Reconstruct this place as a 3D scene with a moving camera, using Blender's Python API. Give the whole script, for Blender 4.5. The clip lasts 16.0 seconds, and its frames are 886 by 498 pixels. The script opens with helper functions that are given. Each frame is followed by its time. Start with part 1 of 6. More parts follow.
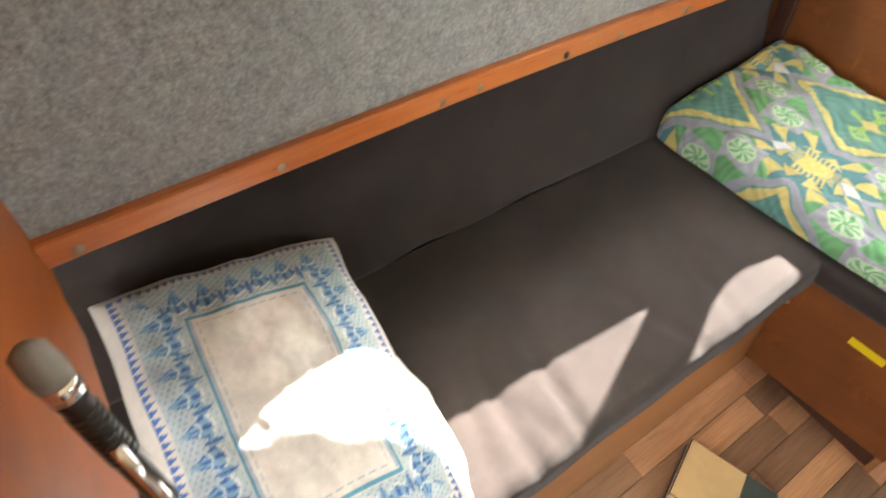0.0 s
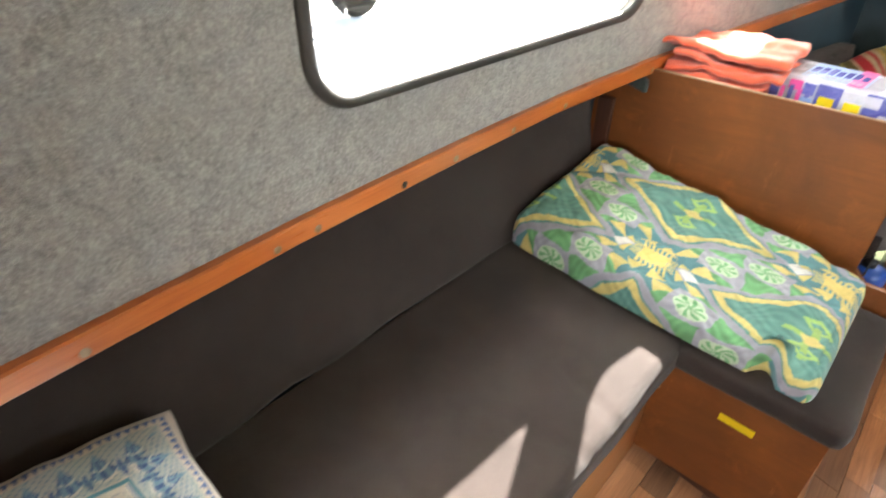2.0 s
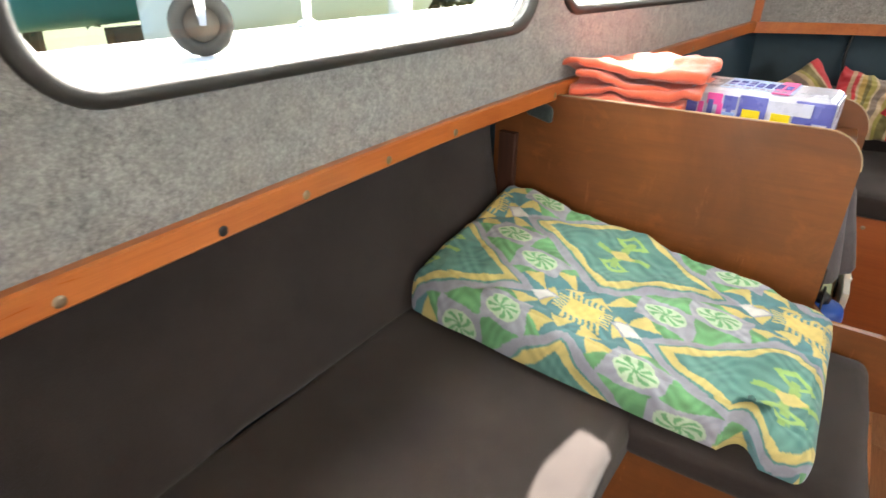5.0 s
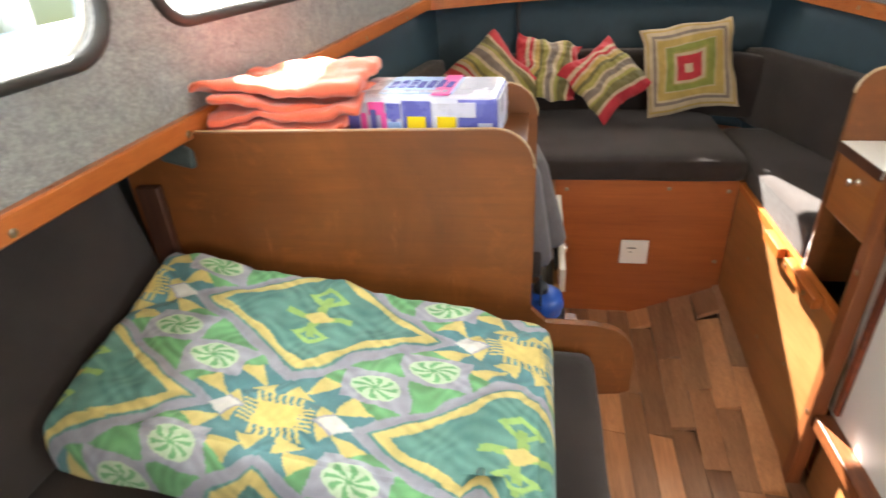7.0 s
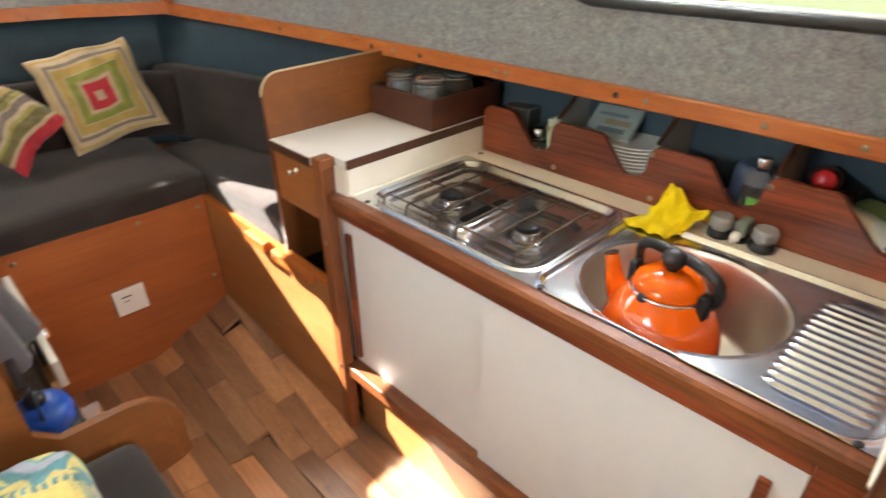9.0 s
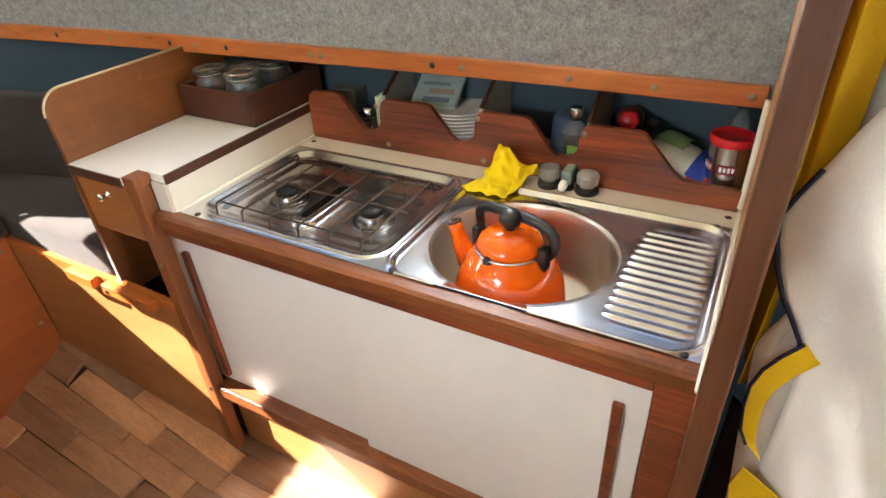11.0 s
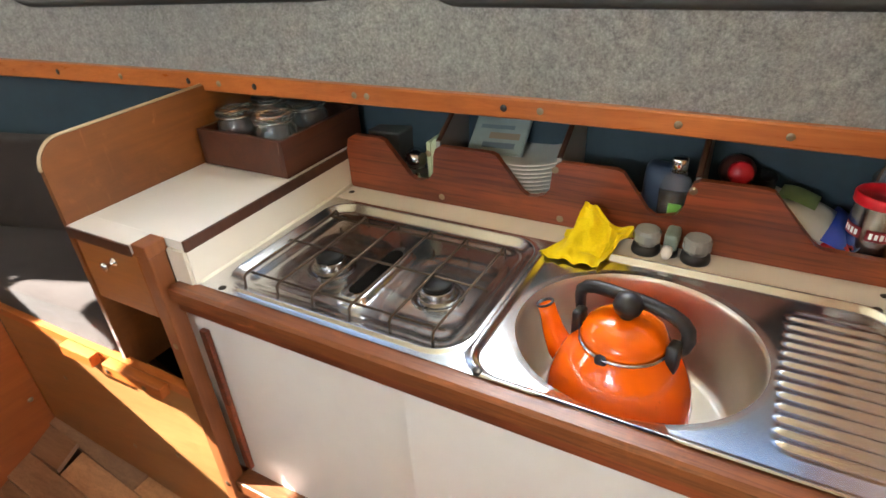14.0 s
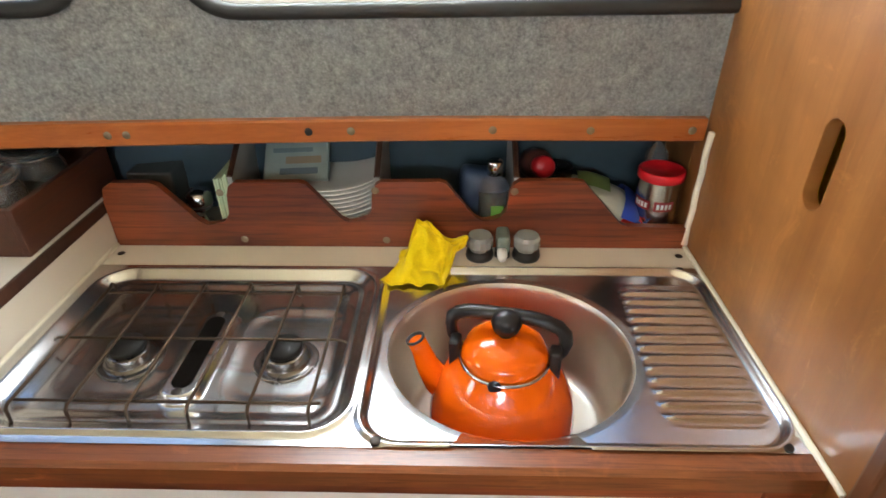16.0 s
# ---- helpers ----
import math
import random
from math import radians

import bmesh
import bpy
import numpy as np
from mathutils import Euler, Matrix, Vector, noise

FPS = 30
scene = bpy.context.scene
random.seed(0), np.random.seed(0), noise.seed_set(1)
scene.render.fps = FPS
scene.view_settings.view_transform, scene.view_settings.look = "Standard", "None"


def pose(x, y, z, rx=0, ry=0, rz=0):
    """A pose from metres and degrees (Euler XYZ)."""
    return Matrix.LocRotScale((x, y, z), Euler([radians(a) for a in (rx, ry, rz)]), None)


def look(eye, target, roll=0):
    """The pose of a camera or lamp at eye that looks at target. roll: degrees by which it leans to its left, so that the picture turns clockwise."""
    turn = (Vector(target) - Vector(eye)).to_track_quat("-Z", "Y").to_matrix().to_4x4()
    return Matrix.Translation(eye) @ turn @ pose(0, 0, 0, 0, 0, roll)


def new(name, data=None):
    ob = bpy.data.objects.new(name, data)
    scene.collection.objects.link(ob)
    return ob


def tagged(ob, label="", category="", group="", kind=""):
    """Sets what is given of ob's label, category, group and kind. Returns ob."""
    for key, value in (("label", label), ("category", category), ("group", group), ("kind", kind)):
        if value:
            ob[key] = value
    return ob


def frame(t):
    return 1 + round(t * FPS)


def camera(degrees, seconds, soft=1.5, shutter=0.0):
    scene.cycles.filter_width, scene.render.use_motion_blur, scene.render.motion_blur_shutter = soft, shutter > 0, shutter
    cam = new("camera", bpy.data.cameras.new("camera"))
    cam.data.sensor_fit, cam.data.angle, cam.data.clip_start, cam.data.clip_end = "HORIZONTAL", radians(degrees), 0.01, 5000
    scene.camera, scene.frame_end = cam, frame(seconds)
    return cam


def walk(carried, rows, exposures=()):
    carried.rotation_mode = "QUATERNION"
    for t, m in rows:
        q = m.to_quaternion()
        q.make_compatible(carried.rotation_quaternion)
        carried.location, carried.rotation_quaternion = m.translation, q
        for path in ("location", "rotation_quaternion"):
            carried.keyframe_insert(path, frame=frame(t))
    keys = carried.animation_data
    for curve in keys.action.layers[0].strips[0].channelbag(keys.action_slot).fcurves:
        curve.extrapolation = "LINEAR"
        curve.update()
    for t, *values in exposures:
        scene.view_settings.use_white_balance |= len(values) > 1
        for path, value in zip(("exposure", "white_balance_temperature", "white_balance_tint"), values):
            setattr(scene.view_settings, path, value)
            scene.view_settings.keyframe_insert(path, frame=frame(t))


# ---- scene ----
cam = camera(75.6, 16.0, 1.5, 0.4)
PATH = [
    (0, (-0.342, -0.677, 1.547), (-1.513, 0.121, 0.135), -0.4),
    (0.5, (-0.354, -0.627, 1.551), (-1.495, 0.416, 0.282), 1.8),
    (1, (-0.363, -0.564, 1.56), (-1.408, 0.73, 0.448), 2.8),
    (1.5, (-0.365, -0.55, 1.567), (-1.384, 0.81, 0.512), 2.3),
    (2, (-0.36, -0.577, 1.567), (-1.45, 0.641, 0.415), 0.9),
    (2.5, (-0.351, -0.627, 1.556), (-1.485, 0.365, 0.241), -0.4),
    (3, (-0.342, -0.64, 1.55), (-1.484, 0.284, 0.193), -1.4),
    (3.2, (-0.35, -0.622, 1.557), (-1.487, 0.347, 0.227), -1.3),
    (5.3, (-0.435, -0.288, 1.368), (-1.37, 1.238, 0.476), 0.4),
    (5.5, (-0.431, -0.256, 1.369), (-1.32, 1.29, 0.465), 0.1),
    (6, (-0.445, -0.167, 1.374), (-1.217, 1.433, 0.454), -2.6),
    (6.5, (-0.407, -0.055, 1.381), (-0.931, 1.626, 0.433), -3.8),
    (7, (-0.36, -0.008, 1.393), (-0.661, 1.709, 0.413), -3.3),
    (7.5, (-0.33, 0.032, 1.389), (-0.239, 1.749, 0.367), -1.2),
    (8, (-0.328, 0.044, 1.391), (0.158, 1.69, 0.365), -0.4),
    (8.5, (-0.341, 0.037, 1.396), (0.536, 1.521, 0.382), 0.1),
    (9, (-0.335, 0.039, 1.416), (0.874, 1.275, 0.41), -0.3),
    (9.5, (-0.314, 0.018, 1.438), (1.09, 1.011, 0.417), -1.1),
    (9.7, (-0.307, 0.016, 1.439), (1.116, 0.941, 0.381), -1.9),
    (11.8, (-0.282, 0.02, 1.417), (1.152, 0.874, 0.316), -3.9),
    (12, (-0.28, 0.026, 1.415), (1.157, 0.886, 0.32), -3.8),
    (12.5, (-0.277, 0.054, 1.41), (1.175, 0.931, 0.35), -3.2),
    (13, (-0.22, 0.139, 1.388), (1.237, 1.038, 0.354), -2.8),
    (13.5, (-0.166, 0.217, 1.394), (1.282, 1.122, 0.353), -3.2),
    (14, (-0.157, 0.245, 1.397), (1.328, 1.117, 0.38), -3.6),
    (14.5, (-0.127, 0.311, 1.402), (1.454, 1.045, 0.423), -3.7),
    (15, (-0.101, 0.378, 1.404), (1.571, 0.837, 0.408), -3.6),
    (15.5, (-0.085, 0.402, 1.412), (1.621, 0.612, 0.388), -2.9),
    (16, (-0.09, 0.41, 1.406), (1.608, 0.463, 0.352), -0.6),
]
EXPOSURE = [(0.0, 3.78), (6.0, 3.65), (9.0, 3.80), (12.0, 3.80), (14.0, 3.74), (16.0, 3.58)]
walk(cam, [(t, look(eye, target, roll)) for t, eye, target, roll in PATH], EXPOSURE)

# ---- world, sun, exposure ----
SUN_WAY = Vector((0.485, -1.15, -1.0)).normalized()
world = bpy.data.worlds.new("sky")
scene.world = world
world.use_nodes = True
sky = world.node_tree.nodes.new("ShaderNodeTexSky")
sky.sky_type, sky.sun_disc = "NISHITA", False
sky.sun_elevation = math.asin(-SUN_WAY.z)
sky.sun_rotation = math.atan2(-SUN_WAY.x, -SUN_WAY.y)
world.node_tree.links.new(sky.outputs[0], world.node_tree.nodes["Background"].inputs[0])
world.node_tree.nodes["Background"].inputs[1].default_value = 0.05
sun_data = bpy.data.lights.new("sun", "SUN")
sun_data.energy, sun_data.angle, sun_data.color = 5.0, radians(0.6), (1.0, 0.95, 0.87)
sun = new("sun", sun_data)
sun.matrix_world = look((0, 0, 8), Vector((0, 0, 8)) + SUN_WAY)


def sky_lamp(name, at, way, w, h, power, colour=(1.0, 0.945, 0.875)):
    """Daylight through an opening."""
    data = bpy.data.lights.new(name, "AREA")
    data.shape, data.size, data.size_y, data.energy, data.color = "RECTANGLE", w, h, power, colour
    lamp = new(name, data)
    lamp.matrix_world = look(at, Vector(at) + Vector(way))
    return lamp


sky_lamp("companionway_daylight", (-0.10, -1.34, 1.32), (-0.6, 1.0, 0.0), 0.62, 0.72, 1.35)
sky_lamp("front_window_daylight", (-0.16, 2.31, 1.40), (0.1, -1.0, -0.3), 0.34, 0.25, 0.25)
sky_lamp("port_window_daylight", (-1.030, 0.53, 1.550), (1.0, 0.0, 0.0), 0.42, 0.20, 0.58, (0.88, 0.94, 1.0))
sky_lamp("starboard_window_daylight", (0.875, 0.58, 1.47), (-1.0, 0.0, 0.0), 0.40, 0.26, 0.66, (0.92, 0.96, 1.0))

# ---- materials ----


class Mat:
    """A node material under construction."""

    def __init__(self, name, rough=0.5, metal=0.0):
        self.m = bpy.data.materials.new(name)
        self.m.use_nodes = True
        self.t = self.m.node_tree
        self.b = self.t.nodes["Principled BSDF"]
        self.b.inputs["Roughness"].default_value = rough
        self.b.inputs["Metallic"].default_value = metal
        self.co = self.t.nodes.new("ShaderNodeTexCoord").outputs["Object"]

    def link(self, a, b):
        self.t.links.new(a, b)

    def scaled(self, scale):
        n = self.t.nodes.new("ShaderNodeMapping")
        n.inputs["Scale"].default_value = scale
        self.link(self.co, n.inputs[0])
        return n.outputs[0]

    def noise(self, scale, detail=4, rough=0.6, vec=None, distort=0.0):
        n = self.t.nodes.new("ShaderNodeTexNoise")
        n.inputs["Scale"].default_value, n.inputs["Detail"].default_value = scale, detail
        n.inputs["Roughness"].default_value, n.inputs["Distortion"].default_value = rough, distort
        self.link(vec or self.co, n.inputs["Vector"])
        return n.outputs["Fac"]

    def ramp(self, fac, stops):
        n = self.t.nodes.new("ShaderNodeValToRGB")
        els = n.color_ramp.elements
        while len(els) < len(stops):
            els.new(0.5)
        for e, (p, c) in zip(els, stops):
            e.position, e.color = p, (*c, 1)
        self.link(fac, n.inputs[0])
        return n.outputs[0]

    def mix(self, fac, a, b, kind="MIX"):
        n = self.t.nodes.new("ShaderNodeMix")
        n.data_type, n.blend_type = "RGBA", kind
        for sock, v in ((n.inputs[0], fac), (n.inputs[6], a), (n.inputs[7], b)):
            if isinstance(v, (int, float)):
                sock.default_value = v
            elif isinstance(v, tuple):
                sock.default_value = (*v, 1)
            else:
                self.link(v, sock)
        return n.outputs[2]

    def base(self, colour):
        if isinstance(colour, tuple):
            self.b.inputs["Base Color"].default_value = (*colour, 1)
        else:
            self.link(colour, self.b.inputs["Base Color"])
        return self

    def rough(self, fac, lo, hi):
        n = self.t.nodes.new("ShaderNodeMapRange")
        n.inputs[3].default_value, n.inputs[4].default_value = lo, hi
        self.link(fac, n.inputs[0])
        self.link(n.outputs[0], self.b.inputs["Roughness"])
        return self

    def bump(self, fac, dist, strength=1.0):
        n = self.t.nodes.new("ShaderNodeBump")
        n.inputs["Distance"].default_value, n.inputs["Strength"].default_value = dist, strength
        self.link(fac, n.inputs["Height"])
        self.link(n.outputs[0], self.b.inputs["Normal"])
        return self

    def put(self, **values):
        for k, v in values.items():
            self.b.inputs[k.replace("_", " ")].default_value = v
        return self


def wood(name, dark, light, along, rough=0.32, coat=0.3, grain=26.0, random_tone=False, worn="", pore=0.12):
    """Varnished wood with its grain along one axis."""
    k = Mat(name, rough)
    sc = [grain] * 3
    sc["xyz".index(along)] = grain * 0.055
    v = k.scaled(tuple(sc))
    fine = k.noise(3.2, 6, 0.65, v, 0.6)
    sc2 = [4.0] * 3
    sc2["xyz".index(along)] = 0.9
    broad = k.noise(1.6, 3, 0.5, k.scaled(tuple(sc2)), 1.2)
    mid = tuple((a + b) / 2 for a, b in zip(dark, light))
    col = k.ramp(fine, ((0.28, dark), (0.5, mid), (0.72, light)))
    col = k.mix(0.55, col, k.ramp(broad, ((0.3, dark), (0.7, light))))
    sc4 = [grain * 5.0] * 3
    sc4["xyz".index(along)] = grain * 0.16
    pores = k.noise(2.6, 3, 0.7, k.scaled(tuple(sc4)), 0.3)
    col = k.mix(k.ramp(pores, ((0.36, (pore, pore, pore)), (0.52, (0, 0, 0)))), col, tuple(c * 0.5 for c in dark))
    spots = k.noise(9.0, 5, 0.7)
    col = k.mix(k.ramp(spots, ((0.60, (0, 0, 0)), (0.78, (0.35, 0.35, 0.35)))), col, tuple(c * 0.45 for c in dark))
    if worn:
        sc3 = [14.0] * 3
        sc3["xyz".index(worn)] = 2.2
        nick = k.noise(3.0, 6, 0.75, k.scaled(tuple(sc3)), 0.4)
        col = k.mix(k.ramp(nick, ((0.61, (0, 0, 0)), (0.72, (0.55, 0.55, 0.55)))), col, tuple(min(1.0, c * 1.7 + 0.03) for c in light))
        patch = k.noise(3.5, 5, 0.65, None, 0.5)
        col = k.mix(k.ramp(patch, ((0.40, (0, 0, 0)), (0.66, (0.7, 0.7, 0.7)))), col, tuple(c * 0.55 for c in mid))
        scuff = k.noise(11.0, 6, 0.75, None, 0.8)
        col = k.mix(k.ramp(scuff, ((0.56, (0, 0, 0)), (0.70, (0.35, 0.35, 0.35)))), col, tuple(min(1.0, c * 1.35) for c in light))
    if random_tone:
        info = k.t.nodes.new("ShaderNodeObjectInfo")
        tone = k.ramp(info.outputs["Random"], ((0.0, (0.55, 0.52, 0.50)), (0.3, (0.90, 0.85, 0.82)), (0.65, (1.25, 1.1, 0.95)), (1.0, (1.6, 1.46, 1.25))))
        col = k.mix(1.0, col, tone, "MULTIPLY")
    k.base(col).rough(fine, rough - 0.08, rough + 0.14).bump(fine, 0.0006, 0.5)
    return k.put(Coat_Weight=coat, Coat_Roughness=0.16).m


def cloth(name, colour, fine=900.0, rough=0.95, bump=0.0008, vary=0.35, sheen=0.25):
    k = Mat(name, rough)
    weave, broad = k.noise(fine, 2, 0.7), k.noise(7.0, 5, 0.65)
    col = k.mix(k.ramp(broad, ((0.3, (0, 0, 0)), (0.75, (1, 1, 1)))), tuple(c * (1 - vary) for c in colour), tuple(min(1, c * (1 + vary)) for c in colour))
    col = k.mix(0.35, col, k.ramp(weave, ((0.3, tuple(c * 0.55 for c in colour)), (0.7, tuple(min(1, c * 1.45) for c in colour)))))
    return k.base(col).bump(weave, bump, 0.6).put(Sheen_Weight=sheen, Sheen_Roughness=0.5, Specular_IOR_Level=0.2).m


def plastic(name, colour, rough=0.35, vary=0.08, **more):
    k = Mat(name, rough)
    broad, fine = k.noise(18.0, 4, 0.6), k.noise(240.0, 2)
    col = k.mix(broad, tuple(c * (1 - vary) for c in colour), tuple(min(1, c * (1 + vary)) for c in colour))
    return k.base(col).rough(broad, max(0.02, rough - 0.06), rough + 0.1).bump(fine, 0.0002, 0.25).put(**more).m


def metal(name, colour, rough, brushed=None):
    k = Mat(name, rough, 1.0)
    broad = k.noise(14.0, 5, 0.7)
    col = k.mix(broad, tuple(c * 0.82 for c in colour), colour)
    if brushed:
        streak = k.noise(5.0, 4, 0.7, k.scaled(brushed))
        k.rough(streak, rough - 0.05, rough + 0.14).bump(streak, 0.0002, 0.3)
    else:
        k.rough(broad, max(0.03, rough - 0.05), rough + 0.12)
    return k.base(col).m


def glass(name, colour=(1, 1, 1), rough=0.02, ior=1.45):
    k = Mat(name, rough).base(colour)
    return k.put(Transmission_Weight=1.0, IOR=ior).m


def painted_cloth(name, rough=0.9):
    """Printed cotton: the print is a colour attribute, the weave is relief."""
    k = Mat(name, rough)
    a = k.t.nodes.new("ShaderNodeVertexColor")
    a.layer_name = "print"
    weave, wash = k.noise(700.0, 2, 0.7), k.noise(38.0, 4, 0.7)
    col = k.mix(0.22, a.outputs["Color"], k.mix(1.0, a.outputs["Color"], k.ramp(wash, ((0.3, (0.45, 0.5, 0.5)), (0.7, (1.5, 1.45, 1.4)))), "MULTIPLY"))
    return k.base(col).bump(weave, 0.0006, 0.5).put(Sheen_Weight=0.15).m


def carpet_material(name):
    k = Mat(name, 1.0)
    speck, mid, tuft = k.noise(170.0, 3, 0.8), k.noise(48.0, 5, 0.75), k.noise(420.0, 2, 0.8)
    col = k.ramp(speck, ((0.32, (0.075, 0.08, 0.08)), (0.5, (0.26, 0.27, 0.265)), (0.68, (0.52, 0.53, 0.52))))
    col = k.mix(0.5, col, k.ramp(mid, ((0.34, (0.13, 0.135, 0.135)), (0.64, (0.41, 0.42, 0.415)))))
    col = k.mix(k.ramp(k.noise(5.0, 4, 0.6), ((0.35, (0, 0, 0)), (0.75, (0.45, 0.45, 0.45)))), col, (0.23, 0.235, 0.235))
    return k.base(col).bump(tuft, 0.003, 0.8).put(Sheen_Weight=0.3).m


CARPET = carpet_material("grey_carpet_lining")
RAIL_WOOD = wood("varnished_rail_wood", (0.32, 0.078, 0.014), (0.58, 0.185, 0.042), "y", 0.28, 0.5)
PLY_X = wood("honey_plywood", (0.135, 0.039, 0.006), (0.250, 0.078, 0.013), "x", 0.46, 0.12, 18, False, "z")
PLY_ORANGE = wood("orange_plywood", (0.25, 0.060, 0.010), (0.43, 0.118, 0.021), "x", 0.46, 0.1, 16)
PLY_Y = wood("orange_plywood_long", (0.27, 0.115, 0.035), (0.46, 0.215, 0.078), "y", 0.36, 0.3, 16)
PLY_BULK = wood("bulkhead_plywood", (0.17, 0.055, 0.011), (0.44, 0.185, 0.048), "z", 0.40, 0.2, 6, False, "z")
MAHOGANY = wood("mahogany", (0.055, 0.009, 0.0035), (0.36, 0.082, 0.024), "y", 0.38, 0.2, 13, False, "", 0.5)
TRIM_WOOD = wood("worktop_edge_wood", (0.10, 0.026, 0.008), (0.33, 0.105, 0.030), "y", 0.36, 0.25, 24, False, "y", 0.6)
DARK_WOOD = wood("dark_stained_wood", (0.032, 0.011, 0.006), (0.105, 0.036, 0.016), "z", 0.42, 0.12, 22)
POST_WOOD = wood("post_wood", (0.12, 0.033, 0.010), (0.29, 0.095, 0.027), "z", 0.4, 0.2, 20)
DARK_BOX_WOOD = wood("dark_box_wood", (0.036, 0.010, 0.005), (0.115, 0.034, 0.014), "x", 0.5, 0.1, 20)
DRAWER_WOOD = wood("drawer_wood", (0.20, 0.064, 0.014), (0.40, 0.15, 0.036), "y", 0.34, 0.35, 20)
FLOOR_WOOD = wood("laminate_plank", (0.225, 0.120, 0.066), (0.52, 0.315, 0.185), "y", 0.34, 0.2, 26, True, "", 0.25)
FLOOR_BASE = plastic("floor_joint", (0.05, 0.025, 0.015), 0.7)
CHARCOAL = cloth("charcoal_upholstery", (0.0365, 0.0275, 0.0245), 620, 0.95, 0.0022, 0.42, 0.14)
BLUE_PAINT = plastic("blue_hull_paint", (0.030, 0.062, 0.085), 0.6, 0.3)
WHITE_LAMINATE = plastic("white_laminate", (0.72, 0.70, 0.66), 0.32, 0.04)
CREAM_LAMINATE = plastic("cream_laminate", (0.70, 0.64, 0.54), 0.38, 0.05)
GREY_DIVIDER = plastic("grey_divider_board", (0.36, 0.37, 0.36), 0.5, 0.1)
CAULK = plastic("cream_sealant", (0.74, 0.70, 0.58), 0.55, 0.12)
STEEL = metal("polished_steel", (0.72, 0.72, 0.72), 0.19)
STEEL_BOWL = metal("brushed_steel", (0.78, 0.75, 0.70), 0.30, (4.0, 4.0, 120.0))
WIRE = metal("rack_wire", (0.10, 0.070, 0.050), 0.36)
CHROME = metal("chrome", (0.8, 0.8, 0.8), 0.08)
BRASS = metal("brass_screw", (0.36, 0.29, 0.20), 0.38)
BURNER = metal("burner_alloy", (0.085, 0.075, 0.068), 0.5)
CAP_BLACK = plastic("burner_cap_enamel", (0.010, 0.009, 0.008), 0.5, 0.3, Specular_IOR_Level=0.25)
# Near-black for the shade inside the hob's open slot.
SLOT_SHADE = plastic("slot_shade", (0.006, 0.005, 0.004), 0.95, 0.1, Specular_IOR_Level=0.05)
RUBBER = plastic("black_window_rubber", (0.025, 0.024, 0.022), 0.5, 0.2)
BLACK = plastic("black_plastic", (0.014, 0.014, 0.015), 0.32, 0.2)
WHITE_PLASTIC = plastic("white_plastic", (0.78, 0.77, 0.74), 0.3, 0.04)
CERAMIC = plastic("white_china", (0.80, 0.79, 0.75), 0.14, 0.02, Coat_Weight=0.4)
RED = plastic("red_plastic", (0.56, 0.012, 0.02), 0.3, 0.1)
YELLOW_TAPE = plastic("yellow_tape", (0.82, 0.62, 0.01), 0.4, 0.1)
BLUE_PLASTIC = plastic("blue_plastic", (0.01, 0.075, 0.38), 0.35, 0.15)
YELLOW_CLOTH = cloth("yellow_dust_cloth", (0.86, 0.62, 0.005), 500, 0.85, 0.0006, 0.08, 0.1)
CORAL = cloth("coral_terry", (0.72, 0.13, 0.065), 520, 1.0, 0.003, 0.16, 0.5)
JACKET_WHITE = cloth("white_oilskin", (0.80, 0.78, 0.71), 900, 0.5, 0.0003, 0.04, 0.0)
JACKET_YELLOW = cloth("yellow_oilskin_lining", (0.62, 0.40, 0.01), 800, 0.5, 0.0006, 0.12, 0.0)
JACKET_NAVY = cloth("navy_oilskin", (0.012, 0.014, 0.03), 120, 0.6, 0.0006, 0.2, 0.0)
GLASS = glass("window_glass", (0.97, 1.0, 0.99))
JAR_GLASS = Mat("jar_glass", 0.04).base((0.88, 0.93, 0.92)).put(Transmission_Weight=0.97, IOR=1.45).m
CLEAR = Mat("clear_acrylic", 0.08).base((0.86, 0.89, 0.87)).put(Transmission_Weight=0.93, IOR=1.4).m
TAP_ACRYLIC = Mat("tap_acrylic", 0.1).base((0.60, 0.62, 0.59)).put(Transmission_Weight=0.62, IOR=1.45).m
CLEAR_BLUE = Mat("blue_tinted_plastic", 0.3).base((0.07, 0.11, 0.19)).put(Transmission_Weight=0.4, IOR=1.35).m
GELCOAT = plastic("white_gelcoat_deck", (0.80, 0.79, 0.76), 0.45, 0.05)
PRINT = painted_cloth("printed_cotton")
ENAMEL_MAT = None


def enamel():
    """Orange enamel that runs to red at the foot."""
    k = Mat("orange_enamel", 0.12)
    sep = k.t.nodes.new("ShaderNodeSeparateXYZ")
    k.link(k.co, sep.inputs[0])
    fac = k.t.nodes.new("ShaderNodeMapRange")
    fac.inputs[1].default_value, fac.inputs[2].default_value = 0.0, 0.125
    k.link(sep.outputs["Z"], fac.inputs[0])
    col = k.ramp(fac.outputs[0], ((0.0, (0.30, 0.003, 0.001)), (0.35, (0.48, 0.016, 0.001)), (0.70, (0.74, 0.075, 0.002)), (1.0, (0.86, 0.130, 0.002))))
    col = k.mix(k.ramp(k.noise(30.0, 5, 0.7), ((0.66, (0, 0, 0)), (0.80, (0.7, 0.7, 0.7)))), col, (0.30, 0.03, 0.004))
    return k.base(col).bump(k.noise(26.0, 2), 0.0003, 0.2).put(Coat_Weight=0.25, Coat_Roughness=0.03).m


ENAMEL_MAT = enamel()

# ---- mesh helpers ----


